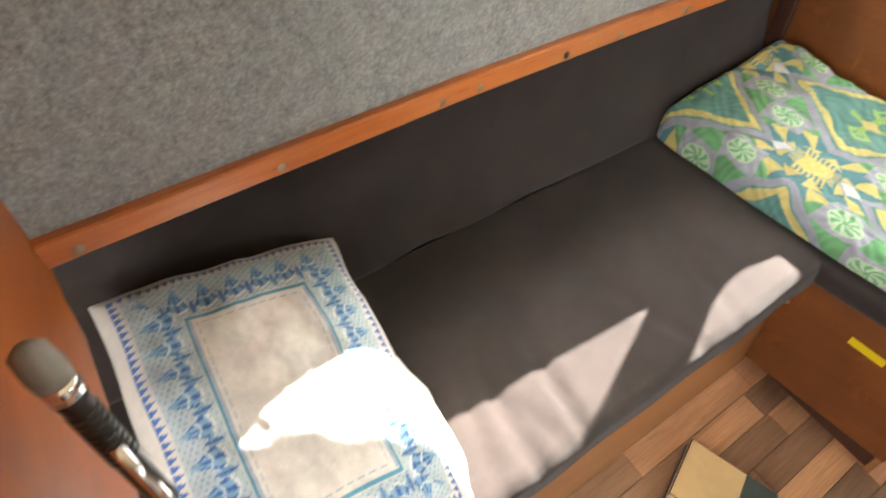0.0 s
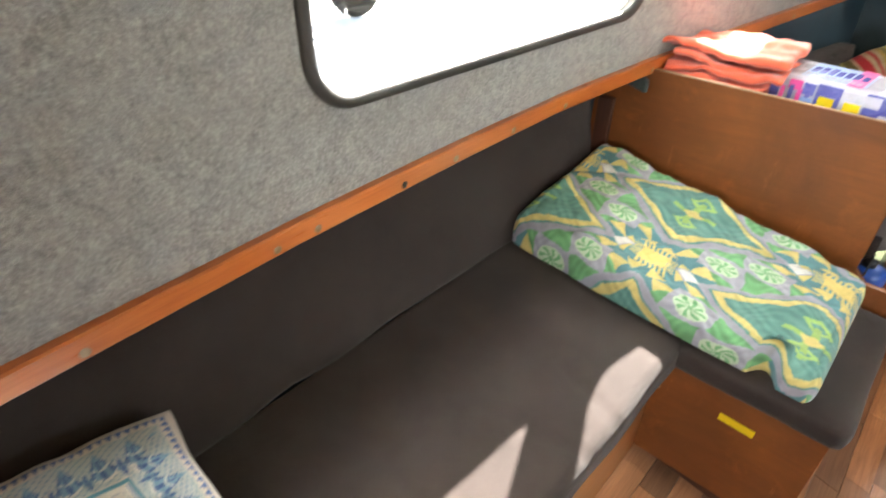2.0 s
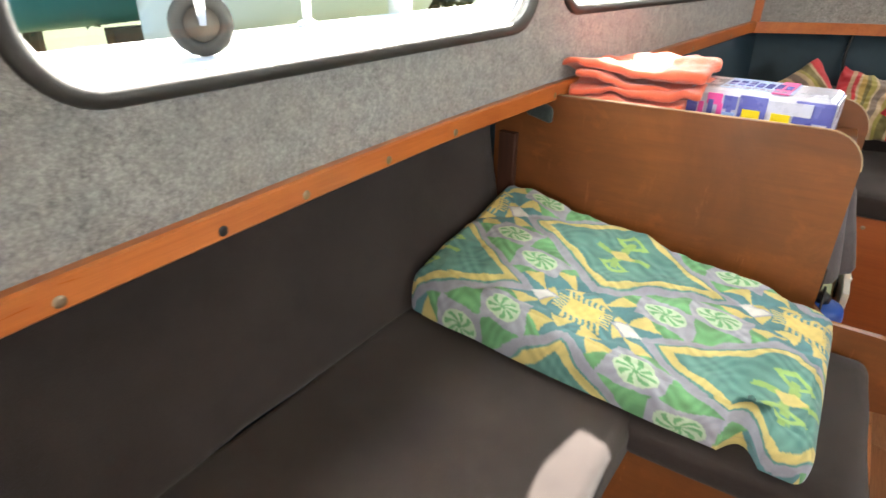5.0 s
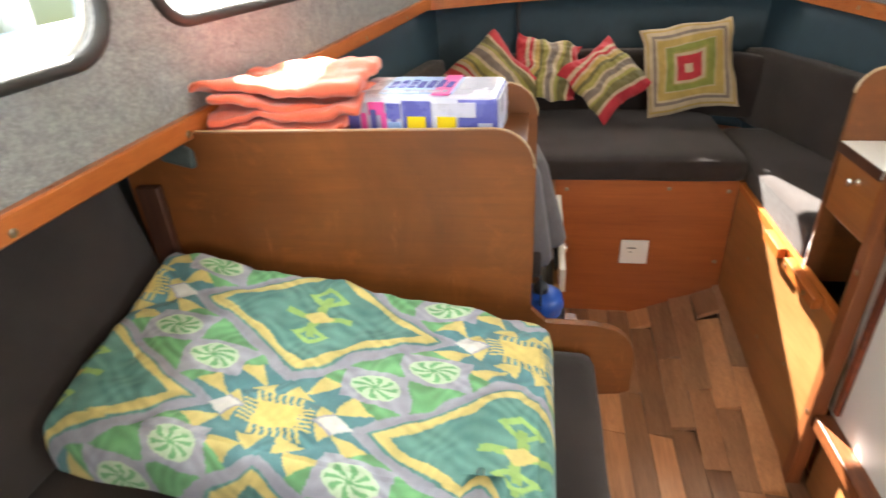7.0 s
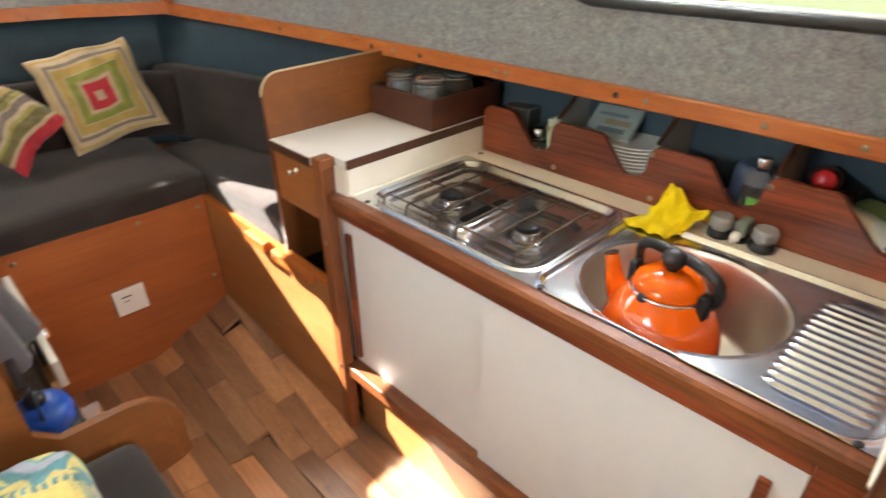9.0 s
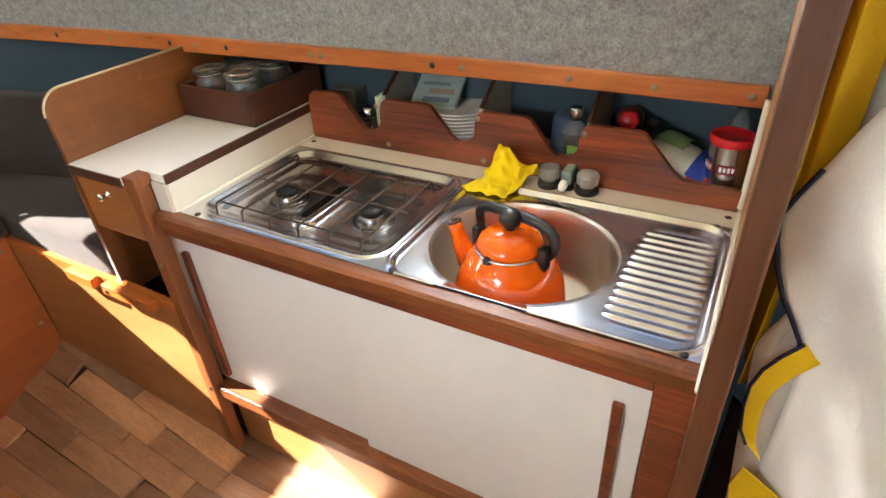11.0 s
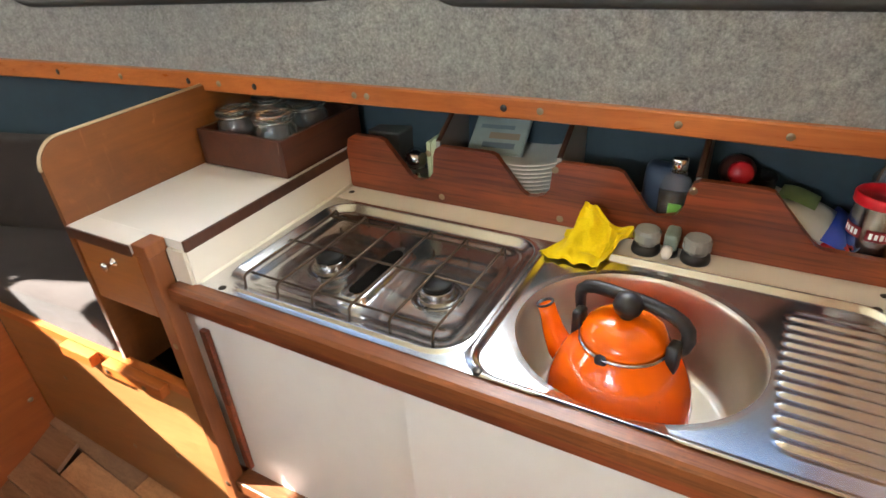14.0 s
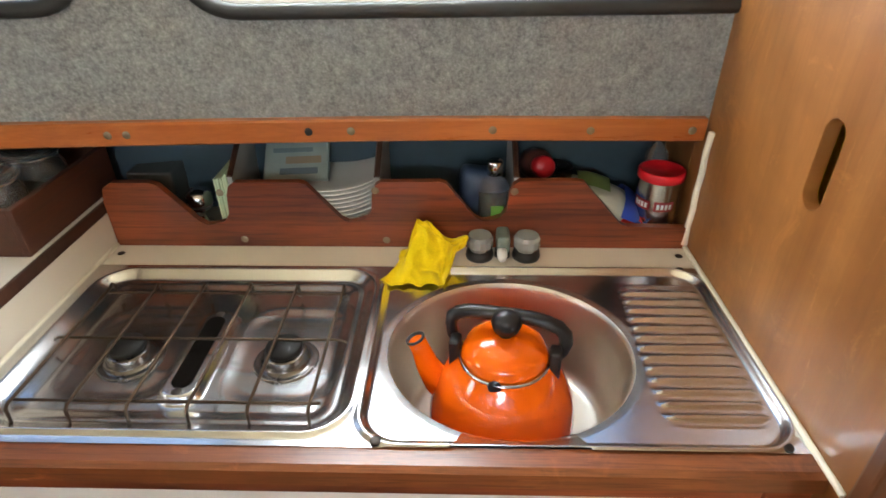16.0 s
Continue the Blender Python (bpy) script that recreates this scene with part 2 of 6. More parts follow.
def mesh_from(name, bm, mat, smooth=False):
    me = bpy.data.meshes.new(name)
    bmesh.ops.recalc_face_normals(bm, faces=bm.faces)
    for f in bm.faces:
        f.smooth = smooth
    bm.to_mesh(me)
    bm.free()
    me.materials.append(mat)
    return me


def part(name, bm, mat, parent, label="", smooth=False):
    ob = new(name, mesh_from(name, bm, mat, smooth))
    if parent is not None:
        ob.parent = parent
        ob.matrix_parent_inverse = parent.matrix_basis.inverted()
    return tagged(ob, label)


def thing(name, at, label, category, group="", kind=""):
    ob = new(name)
    ob.empty_display_size = 0.05
    ob.matrix_basis = pose(*at)
    return tagged(ob, label, category, group, kind)


def solid(name, bm, mat, label, category, group="", kind="", smooth=False):
    return tagged(new(name, mesh_from(name, bm, mat, smooth)), label, category, group, kind)


def B():
    return bmesh.new()


def box(bm, x0, x1, y0, y1, z0, z1, bevel=0.0, seg=2):
    g = bmesh.ops.create_cube(bm, size=1.0)
    vs = g["verts"]
    bmesh.ops.transform(bm, verts=vs, matrix=Matrix.Translation(((x0 + x1) / 2, (y0 + y1) / 2, (z0 + z1) / 2)) @ Matrix.Diagonal((x1 - x0, y1 - y0, z1 - z0, 1)))
    if bevel:
        es = list({e for v in vs for e in v.link_edges})
        bmesh.ops.bevel(bm, geom=es, offset=bevel, segments=seg, affect="EDGES", profile=0.5)
    return bm


def prism(bm, pts, lift, m=Matrix.Identity(4), bevel=0.0):
    """A flat outline in x, y extruded by lift along z, then moved by m."""
    lo = [bm.verts.new(m @ Vector((x, y, 0))) for x, y in pts]
    hi = [bm.verts.new(m @ Vector((x, y, lift))) for x, y in pts]
    n = len(pts)
    bm.faces.new(lo[::-1])
    top = bm.faces.new(hi)
    for i in range(n):
        bm.faces.new((lo[i], lo[(i + 1) % n], hi[(i + 1) % n], hi[i]))
    if bevel:
        es = list(top.edges) + [e for v in lo for e in v.link_edges if e.other_vert(v) in lo]
        bmesh.ops.bevel(bm, geom=list(set(es)), offset=bevel, segments=2, affect="EDGES", profile=0.5)
    return bm


PLANE_X = Matrix(((0, 0, 1, 0), (1, 0, 0, 0), (0, 1, 0, 0), (0, 0, 0, 1)))  # outline in y, z; lift along x
PLANE_Y = Matrix(((1, 0, 0, 0), (0, 0, 1, 0), (0, 1, 0, 0), (0, 0, 0, 1)))  # outline in x, z; lift along y


def lathe(bm, profile, at=(0, 0, 0), n=32, m=None):
    """Turns (radius, height) pairs about the z axis."""
    m = m or Matrix.Translation(at)
    rings = []
    for r, z in profile:
        if r < 1e-5:
            rings.append([bm.verts.new(m @ Vector((0, 0, z)))])
        else:
            rings.append([bm.verts.new(m @ Vector((r * math.cos(2 * math.pi * i / n), r * math.sin(2 * math.pi * i / n), z))) for i in range(n)])
    for a, b in zip(rings, rings[1:]):
        for i in range(n):
            j = (i + 1) % n
            if len(a) == 1 and len(b) == 1:
                continue
            if len(a) == 1:
                bm.faces.new((a[0], b[i], b[j]))
            elif len(b) == 1:
                bm.faces.new((a[i], a[j], b[0]))
            else:
                bm.faces.new((a[i], a[j], b[j], b[i]))
    return bm


def tube(bm, pts, r, n=8, closed=False):
    """A round bar along points; r may be one radius or one for each point."""
    pts = [Vector(p) for p in pts]
    rs = r if isinstance(r, (list, tuple)) else [r] * len(pts)
    rings, up = [], None
    k = len(pts)
    for i, p in enumerate(pts):
        a = pts[(i - 1) % k] if (i or closed) else p
        b = pts[(i + 1) % k] if (i < k - 1 or closed) else p
        d = (b - a).normalized()
        if up is None:
            up = Vector((0, 0, 1)) if abs(d.z) < 0.9 else Vector((1, 0, 0))
        side = d.cross(up).normalized()
        up = side.cross(d).normalized()
        rings.append([bm.verts.new(p + rs[i] * (side * math.cos(2 * math.pi * j / n) + up * math.sin(2 * math.pi * j / n))) for j in range(n)])
    pairs = list(zip(rings, rings[1:])) + ([(rings[-1], rings[0])] if closed else [])
    for a, b in pairs:
        for j in range(n):
            bm.faces.new((a[j], a[(j + 1) % n], b[(j + 1) % n], b[j]))
    if not closed:
        bm.faces.new(rings[0][::-1])
        bm.faces.new(rings[-1])
    return bm


def rounded(x0, x1, y0, y1, r, n=6):
    """The outline of a rounded rectangle; r: one radius, or four from the lower left round."""
    r = r if isinstance(r, (list, tuple)) else [r] * 4
    out = []
    for (cx, cy, a0), q in zip(((x0, y0, 180), (x1, y0, 270), (x1, y1, 0), (x0, y1, 90)), r):
        sx, sy = (1 if cx == x0 else -1), (1 if cy == y0 else -1)
        if q <= 0:
            out.append((cx, cy))
            continue
        for i in range(n + 1):
            a = radians(a0 + 90 * i / n)
            out.append((cx + sx * q + q * math.cos(a), cy + sy * q + q * math.sin(a)))
    return out


def holed(bm, outer, holes, where):
    """A sheet with holes: outlines in two coordinates, laid into space by where(u, v)."""
    edges = []
    for loop in [outer, *holes]:
        vs = [bm.verts.new((u, v, 0)) for u, v in loop]
        edges += [bm.edges.new((vs[i], vs[(i + 1) % len(vs)])) for i in range(len(vs))]
    bmesh.ops.triangle_fill(bm, use_beauty=True, edges=edges)
    for v in bm.verts:
        v.co = where(v.co.x, v.co.y)
    return bm


def thick(bm, off):
    """Gives a sheet thickness along one offset."""
    src = list(bm.faces)
    border = [e for e in bm.edges if len(e.link_faces) == 1]
    twin = {v: bm.verts.new(v.co + Vector(off)) for v in list(bm.verts)}
    for f in src:
        bm.faces.new([twin[v] for v in reversed(f.verts)])
    for e in border:
        a, b = e.verts
        bm.faces.new((a, b, twin[b], twin[a]))
    return bm


def sheet(bm, nu, nv, where, closed_u=False):
    """A grid of nu x nv cells; where(u, v) gives the place for u, v in 0..1."""
    vs = [[bm.verts.new(where(i / nu, j / nv)) for j in range(nv + 1)] for i in range(nu + (0 if closed_u else 1))]
    k = len(vs)
    for i in range(nu):
        for j in range(nv):
            bm.faces.new((vs[i][j], vs[(i + 1) % k][j], vs[(i + 1) % k][j + 1], vs[i][j + 1]))
    return vs


def screw(parent, at, way, mat=None):
    """A countersunk screw head."""
    bm = B()
    m = Vector(way).to_track_quat("Z", "Y").to_matrix().to_4x4()
    lathe(bm, ((0.0, 0.0015), (0.002, 0.0014), (0.0055, 0.0012), (0.007, 0.0)), n=12, m=Matrix.Translation(at) @ m)
    return part("screw", bm, mat or BRASS, parent, "", True)


def cushion_mesh(bm, x0, x1, y0, y1, z0, z1, r=0.03, puff=0.012, n=14, where=None, wob=0.004, seed=0.0):
    """A soft block with rounded edges and a slightly domed top."""
    g = bmesh.ops.create_cube(bm, size=1.0)
    bmesh.ops.subdivide_edges(bm, edges=list(bm.edges), cuts=n, use_grid_fill=True)
    cx, cy, cz = (x0 + x1) / 2, (y0 + y1) / 2, (z0 + z1) / 2
    hx, hy, hz = (x1 - x0) / 2, (y1 - y0) / 2, (z1 - z0) / 2
    for v in bm.verts:
        p = Vector((v.co.x * 2 * hx, v.co.y * 2 * hy, v.co.z * 2 * hz))
        core = Vector((max(-hx + r, min(hx - r, p.x)), max(-hy + r, min(hy - r, p.y)), max(-hz + r, min(hz - r, p.z))))
        d = p - core
        if d.length > 1e-6:
            p = core + d.normalized() * min(d.length, r)
        k = (1 - (p.x / hx) ** 2) * (1 - (p.y / hy) ** 2)
        p.z += puff * k * (1 if p.z > 0 else 0.2)
        q = Vector((cx, cy, cz)) + p
        q += Vector((noise.noise(q * 6 + Vector((seed, 0, 0))), noise.noise(q * 6 + Vector((0, seed + 7, 0))), noise.noise(q * 7 + Vector((0, 0, seed + 3))))) * wob
        v.co = where(q) if where else q
    return bm


def ease01(t):
    t = max(0.0, min(1.0, t))
    return t * t * (3 - 2 * t)


# ---- the hull's plan ----
PORT = ((-1.40, -0.985), (-0.80, -0.992), (-0.20, -1.013), (0.20, -1.011), (0.50, -1.003), (0.87, -0.955), (1.50, -0.855), (2.15, -0.74), (2.30, -0.70))
STAR = ((-1.40, 0.83), (0.20, 0.828), (0.40, 0.820), (0.60, 0.803), (0.94, 0.765), (1.34, 0.68), (1.75, 0.57), (2.15, 0.45), (2.30, 0.41))


def along(table, y):
    for (ya, a), (yb, b) in zip(table, table[1:]):
        if y <= yb:
            return a + (b - a) * (y - ya) / (yb - ya)
    return table[-1][1]


def port_x(y):
    return along(PORT, y)


def star_x(y):
    return along(STAR, y)


RAIL_H = ((-1.4, 1.075), (0.2, 1.076), (0.65, 1.085), (0.94, 1.091), (1.30, 1.110), (2.15, 1.158), (3.0, 1.20))


RAIL_H_PORT = ((-1.4, 1.074), (-0.8, 1.075), (-0.3, 1.079), (0.1, 1.086), (0.5, 1.094), (0.87, 1.109), (2.15, 1.158), (3.0, 1.20))


def rail_z(y, port=False):
    return along(RAIL_H_PORT if port else RAIL_H, y)


SOLE_AFT = ((-1.2, 0.25), (-0.60, 0.24), (-0.25, 0.185), (0.05, 0.12), (0.30, 0.10), (1.0, 0.10))
SOLE_FORE = ((-1.2, 0.19), (-0.30, 0.19), (0.0, 0.19), (0.26, 0.31), (1.0, 0.60))


def sole_z(x, y):
    """The height of the cabin sole, which follows the hull."""
    k = max(0.0, min(1.0, (y - 1.10) / 0.60))
    return along(SOLE_AFT, x) * (1 - k) + along(SOLE_FORE, x) * k

# ---- the large structure ----
WIN_LOW, WIN_TOP = 1.272, 1.62
PORT_WINDOWS = ([(y, min(z, 1.488 + 0.28 * (y - 0.03))) for y, z in rounded(-0.118, 0.772, WIN_LOW - 0.008, WIN_TOP, 0.075, 8)], rounded(0.890, 1.72, WIN_LOW + 0.016, WIN_TOP - 0.098, 0.065, 8))
STAR_WINDOWS = (rounded(-0.115, 0.800, WIN_LOW, WIN_TOP, 0.075, 8), rounded(0.938, 1.74, WIN_LOW + 0.012, WIN_TOP - 0.03, 0.075, 8))
ROOF_Z = 1.68


def side_outline(y0, y1, low, high, n=36):
    ys = [y0 + (y1 - y0) * i / n for i in range(n + 1)]
    return [(y, low(y)) for y in ys] + [(y, high) for y in reversed(ys)]


def side_wall(name, fx, out, y0, windows, label):
    bm = B()
    holed(bm, side_outline(y0, 2.15, lambda y: rail_z(y, out < 0) - 0.005, ROOF_Z), windows, lambda u, v: Vector((fx(u), u, v)))
    thick(bm, (out * 0.035, 0, 0))
    return solid(name, bm, CARPET, label, "wall", kind="structure")


side_wall("wall_port", port_x, -1, -1.40, PORT_WINDOWS, "grey carpet-lined cabin side with rounded windows")
side_wall("wall_starboard", star_x, 1, -1.40, STAR_WINDOWS, "grey carpet-lined cabin side above the galley")


def window(name, fx, out, outline, label):
    """A pane in a black rubber seal with a bright inner lip."""
    win = thing(name, (fx(0.4), sum(p[0] for p in outline) / len(outline), WIN_LOW), label, "window", kind="structure")
    cy = (min(p[0] for p in outline) + max(p[0] for p in outline)) / 2
    cz = (min(p[1] for p in outline) + max(p[1] for p in outline)) / 2

    def ring(off, push):
        pts = []
        for u, v in outline:
            d = Vector((u - cy, v - cz))
            hy, hz = max(p[0] for p in outline) - cy, max(p[1] for p in outline) - cz
            pts.append(Vector((fx(u) + out * push, cy + d.x * (hy + off) / hy, cz + d.y * (hz + off) / hz)))
        return pts

    bm = B()
    tube(bm, ring(0.0085, -0.001), 0.0115, 8, True)
    part("rubber_seal", bm, RUBBER, win, "black rubber seal", True)
    bm = B()
    tube(bm, ring(-0.002, 0.018), 0.0055, 6, True)
    part("frame_lip", bm, GELCOAT, win, "pale inner frame lip", True)
    bm = B()
    vs = [bm.verts.new(p) for p in ring(-0.006, 0.020)]
    bm.faces.new(vs)
    bmesh.ops.triangulate(bm, faces=bm.faces)
    thick(bm, (out * 0.004, 0, 0))
    pane = part("pane", bm, GLASS, win)
    pane.visible_shadow = False
    return win


window("window_1", port_x, -1, PORT_WINDOWS[0], "long rounded cabin window in a black seal")
window("window_2", port_x, -1, PORT_WINDOWS[1], "rounded forward cabin window in a black seal")
window("window_3", star_x, 1, STAR_WINDOWS[0], "long rounded window above the galley")
window("window_4", star_x, 1, STAR_WINDOWS[1], "rounded forward window above the galley")

BOW = ((-0.74, 2.15), (-0.50, 2.274), (-0.42, 2.307), (-0.14, 2.37), (0.02, 2.334), (0.17, 2.30), (0.45, 2.15))
SILL, HEAD = 1.335, 1.585
bm = B()
for i in range(len(BOW) - 1):
    (xa, ya), (xb, yb) = BOW[i], BOW[i + 1]
    for z0, z1 in (((rail_z(2.15), SILL), (HEAD, 1.70)) if i in (2, 3) else ((rail_z(2.15), 1.70),)):
        bm.faces.new([bm.verts.new(p) for p in ((xa, ya, z0), (xb, yb, z0), (xb, yb, z1), (xa, ya, z1))])
thick(bm, (0, 0.03, 0))
solid("wall_bow", bm, CARPET, "grey carpet-lined forward end with a front window", "wall", kind="structure")
front = thing("window_5", (-0.16, 2.34, SILL), "front window in a black rubber seal", "window", kind="structure")
bm = B()
tube(bm, [(-0.42, 2.305, HEAD - 0.03), (-0.42, 2.305, SILL + 0.03), (-0.39, 2.312, SILL), (-0.14, 2.368, SILL), (-0.01, 2.338, SILL), (0.02, 2.332, SILL + 0.03), (0.02, 2.332, HEAD - 0.03), (-0.01, 2.338, HEAD), (-0.14, 2.368, HEAD), (-0.39, 2.312, HEAD)], 0.011, 8, True)
part("rubber_seal", bm, RUBBER, front, "black rubber seal", True)

# blue painted hull below the rails
for name, fx, out in (("hull_port", port_x, -1), ("hull_starboard", star_x, 1)):
    bm = B()

    def hull_place(u, v, fx=fx, out=out):
        y = -1.40 + 3.77 * u
        z = 0.0 + rail_z(y) * v
        swell = 0.17 if y < 1.2 else max(0.03, 0.17 - (y - 1.2) * 0.15)
        return Vector((fx(y) + out * (swell * min(1.0, 0.35 + v) - 0.25 * (1 - v) ** 2), y, z))

    sheet(bm, 40, 14, hull_place)
    thick(bm, (out * 0.02, 0, 0))
    solid(name, bm, BLUE_PAINT, "dark blue painted inside of the hull", "hull", kind="structure", smooth=True)
    bm = B()

    def ledge_place(u, v, fx=fx, out=out):
        y = -1.40 + 3.56 * u
        return Vector((fx(y) + out * (0.001 + 0.20 * v), y, rail_z(y) + 0.006))

    sheet(bm, 36, 1, ledge_place)
    thick(bm, (0, 0, 0.012))
    solid("hull_ledge_" + name[5:], bm, BLUE_PAINT, "underside of the side deck", "deck underside", kind="structure")
bm = B()
sheet(bm, 16, 6, lambda u, v: Vector((-0.92 + 1.56 * u, 2.15 + 0.31 * (1 - (2 * u - 1) ** 2) - 0.16 * (1 - v) ** 2, 0.45 + 0.705 * v)))
thick(bm, (0, 0.02, 0))
solid("hull_bow", bm, BLUE_PAINT, "dark blue painted bow end", "hull", kind="structure", smooth=True)
bm = B()
tube(bm, [(-0.42 + 0.012 * math.sin(i * 0.8), 2.395 - 0.0022 * (8 - i) ** 2, 0.80 + 0.045 * i) for i in range(9)], 0.006, 6)
solid("bow_cable", bm, BLACK, "black cable down the blue bow panel", "cable", smooth=True)

# Out-of-view foredeck, added to stop sun leaking in below the bow wall.
FORE = ((-1.60, 2.05), (-1.0, 2.80), (-0.60, 3.05), (-0.20, 3.15), (0.20, 3.05), (0.65, 2.80), (1.30, 2.05))
bm = B()
sheet(bm, 6, 1, lambda u, v: Vector((*(Vector(BOW[round(u * 6)]) + Vector((0, 0.012))).lerp(Vector(FORE[round(u * 6)]), v), 1.162)))
thick(bm, (0, 0, 0.018))
solid("foredeck", bm, GELCOAT, "unseen white foredeck that stops sun leaking in at the bow", "deck", kind="structure")

# roof
ys = [-1.40 + 3.55 * i / 24 for i in range(25)]
bm = B()
outer = [(port_x(y) - 0.05, y) for y in ys] + [(-0.45, 2.36), (-0.14, 2.42), (0.17, 2.36)] + [(star_x(y) + 0.05, y) for y in reversed(ys)]
prism(bm, outer, 0.03, Matrix.Translation((0, 0, ROOF_Z + 0.001)))
# Ceiling is out of view; cream is chosen for bounce and the steel's reflections.
solid("ceiling", bm, plastic("cream_ceiling", (0.70, 0.60, 0.40), 0.55, 0.06), "unseen cabin ceiling, cream for bounce and reflections in the steel", "ceiling", kind="structure")
# Unseen backing sheet outside the bow, added to keep stray light out.
AROUND = [(-1.22, 1.75), (-1.10, 2.15), (-0.80, 2.47), (-0.30, 2.60), (0.10, 2.60), (0.60, 2.47), (0.90, 2.15), (1.02, 1.75)]
for name, z0, z1, mat, lab in (("hull_outer", 0.30, 1.20, BLUE_PAINT, "unseen blue backing sheet round the bow that blocks stray light"),):
    bm = B()
    sheet(bm, 7, 1, lambda u, v: Vector((*AROUND[round(u * 7)], z0 + (z1 - z0) * v)))
    thick(bm, (0, 0.02, 0))
    solid(name, bm, mat, lab, "hull", kind="structure")

# aft end: quarter-berth panel, companionway wall
bm = B()
holed(bm, [(-1.35, 0.0), (1.2, 0.0), (1.2, ROOF_Z), (-1.35, ROOF_Z)], [rounded(-0.42, 0.22, 0.72, 1.64, 0.03)], lambda u, v: Vector((u, -1.40, v)))
thick(bm, (0, -0.03, 0))
solid("wall_aft", bm, PLY_BULK, "wooden aft bulkhead with the companionway", "wall", kind="structure")
bm = B()
prism(bm, [(-1.03, 1.055), (-0.955, 1.03), (-0.93, 0.985), (-0.60, 0.955), (-0.44, 0.955), (-0.44, ROOF_Z), (-1.03, ROOF_Z)], 0.02, Matrix.Translation((0, -0.82, 0)) @ PLANE_Y, 0.003)
solid("bulkhead_port", bm, PLY_ORANGE, "varnished orange plywood panel over the quarter berth", "bulkhead", kind="structure")

# starboard bulkhead with its hand hole
EDGE_WOOD = wood("dark_edge_wood", (0.045, 0.015, 0.005), (0.150, 0.050, 0.016), "z", 0.45, 0.08, 22)
bm = B()
mid, half = 0.5165, 0.0195
for s, edge in ((-1, 0.292), (1, 0.862)):
    arc = [(mid + s * half * math.sin(radians(a)), 1.1075 - half * math.cos(radians(a))) for a in range(0, 91, 10)]
    arc += [(mid + s * half * math.cos(radians(a)), 1.1775 + half * math.sin(radians(a))) for a in range(0, 91, 10)]
    bm.faces.new([bm.verts.new((x, 0.0, z)) for x, z in [(edge, 0.06), (mid, 0.06)] + arc + [(mid, ROOF_Z), (edge, ROOF_Z)]])
bmesh.ops.remove_doubles(bm, verts=bm.verts, dist=1e-5)
bmesh.ops.triangulate(bm, faces=bm.faces)
thick(bm, (0, -0.018, 0))
bulk = solid("bulkhead_starboard", bm, PLY_BULK, "worn varnished plywood bulkhead with a hand hole", "bulkhead", kind="structure")
bm = B()
box(bm, 0.8625, 1.03, -0.018, 0.0, 0.06, 1.07)
part("hull_piece", bm, PLY_BULK, bulk)
bm = B()
box(bm, 0.270, 0.2915, -0.028, 0.004, 0.06, ROOF_Z, 0.004)
part("edge_trim", bm, EDGE_WOOD, bulk, "dark wooden edge strip")
bm = B()
box(bm, 0.845, 0.857, 0.001, 0.016, 1.10, ROOF_Z, 0.003)
part("corner_trim", bm, MAHOGANY, bulk)
bm = B()
tube(bm, [(0.295 + 0.5 * i / 30, 0.003, 0.8635 + 0.001 * noise.noise(Vector((i * 0.7, 0, 0)))) for i in range(31)], 0.0045, 6)
tube(bm, [(0.797 + 0.004 * (i % 2), 0.004, 0.868 + 0.035 * i) for i in range(7)], 0.006, 6)
part("sealant_bead", bm, CAULK, bulk, "cream sealant bead", True)


# rails
def rail(name, fx, side, y0, y1, label, marks, mat=RAIL_WOOD):
    ob = thing(name, (fx(y0), y0, rail_z(y0)), label, "rail", kind="structure")
    bm = B()
    n, low, high = 48, -0.012 if side < 0 else -0.019, 0.025 if side < 0 else 0.019
    rings = []
    for i in range(n + 1):
        y = y0 + (y1 - y0) * i / n
        z, x = rail_z(y, side < 0), fx(y)
        rings.append([bm.verts.new((x - side * a, y, z + b)) for a, b in ((-0.004, low), (0.014, low), (0.017, low + 0.003), (0.017, high - 0.003), (0.014, high), (-0.004, high))])
    for a, b in zip(rings, rings[1:]):
        for j in range(6):
            bm.faces.new((a[j], a[(j + 1) % 6], b[(j + 1) % 6], b[j]))
    bm.faces.new(rings[0][::-1])
    bm.faces.new(rings[-1])
    part("batten", bm, mat, ob)
    for y, hole in marks:
        screw(ob, (fx(y) - side * 0.017, y, rail_z(y, side < 0)), (-side, 0, 0), BLACK if hole else BRASS)
    return ob


rail("rail_port", port_x, -1, -0.80, 2.15, "varnished orange wooden rail under the carpet", ((-0.762, 0), (-0.503, 0), (-0.231, 0), (-0.156, 0), (0.03, 1), (0.165, 0), (0.34, 0), (0.524, 0), (0.86, 0), (1.25, 0), (1.6, 0), (1.9, 0)))
rail("rail_starboard", star_x, 1, 0.008, 2.15, "varnished orange wooden rail above the galley", ((0.03, 0), (0.195, 0), (0.355, 0), (0.584, 0), (0.651, 1), (0.930, 0), (0.957, 0), (1.178, 1), (1.262, 0), (1.336, 1), (1.50, 0), (1.66, 1), (1.85, 0)))
bow_rail = thing("rail_bow", (-0.14, 2.3, 1.16), "varnished wooden rail across the bow", "rail", kind="structure")
bm = B()
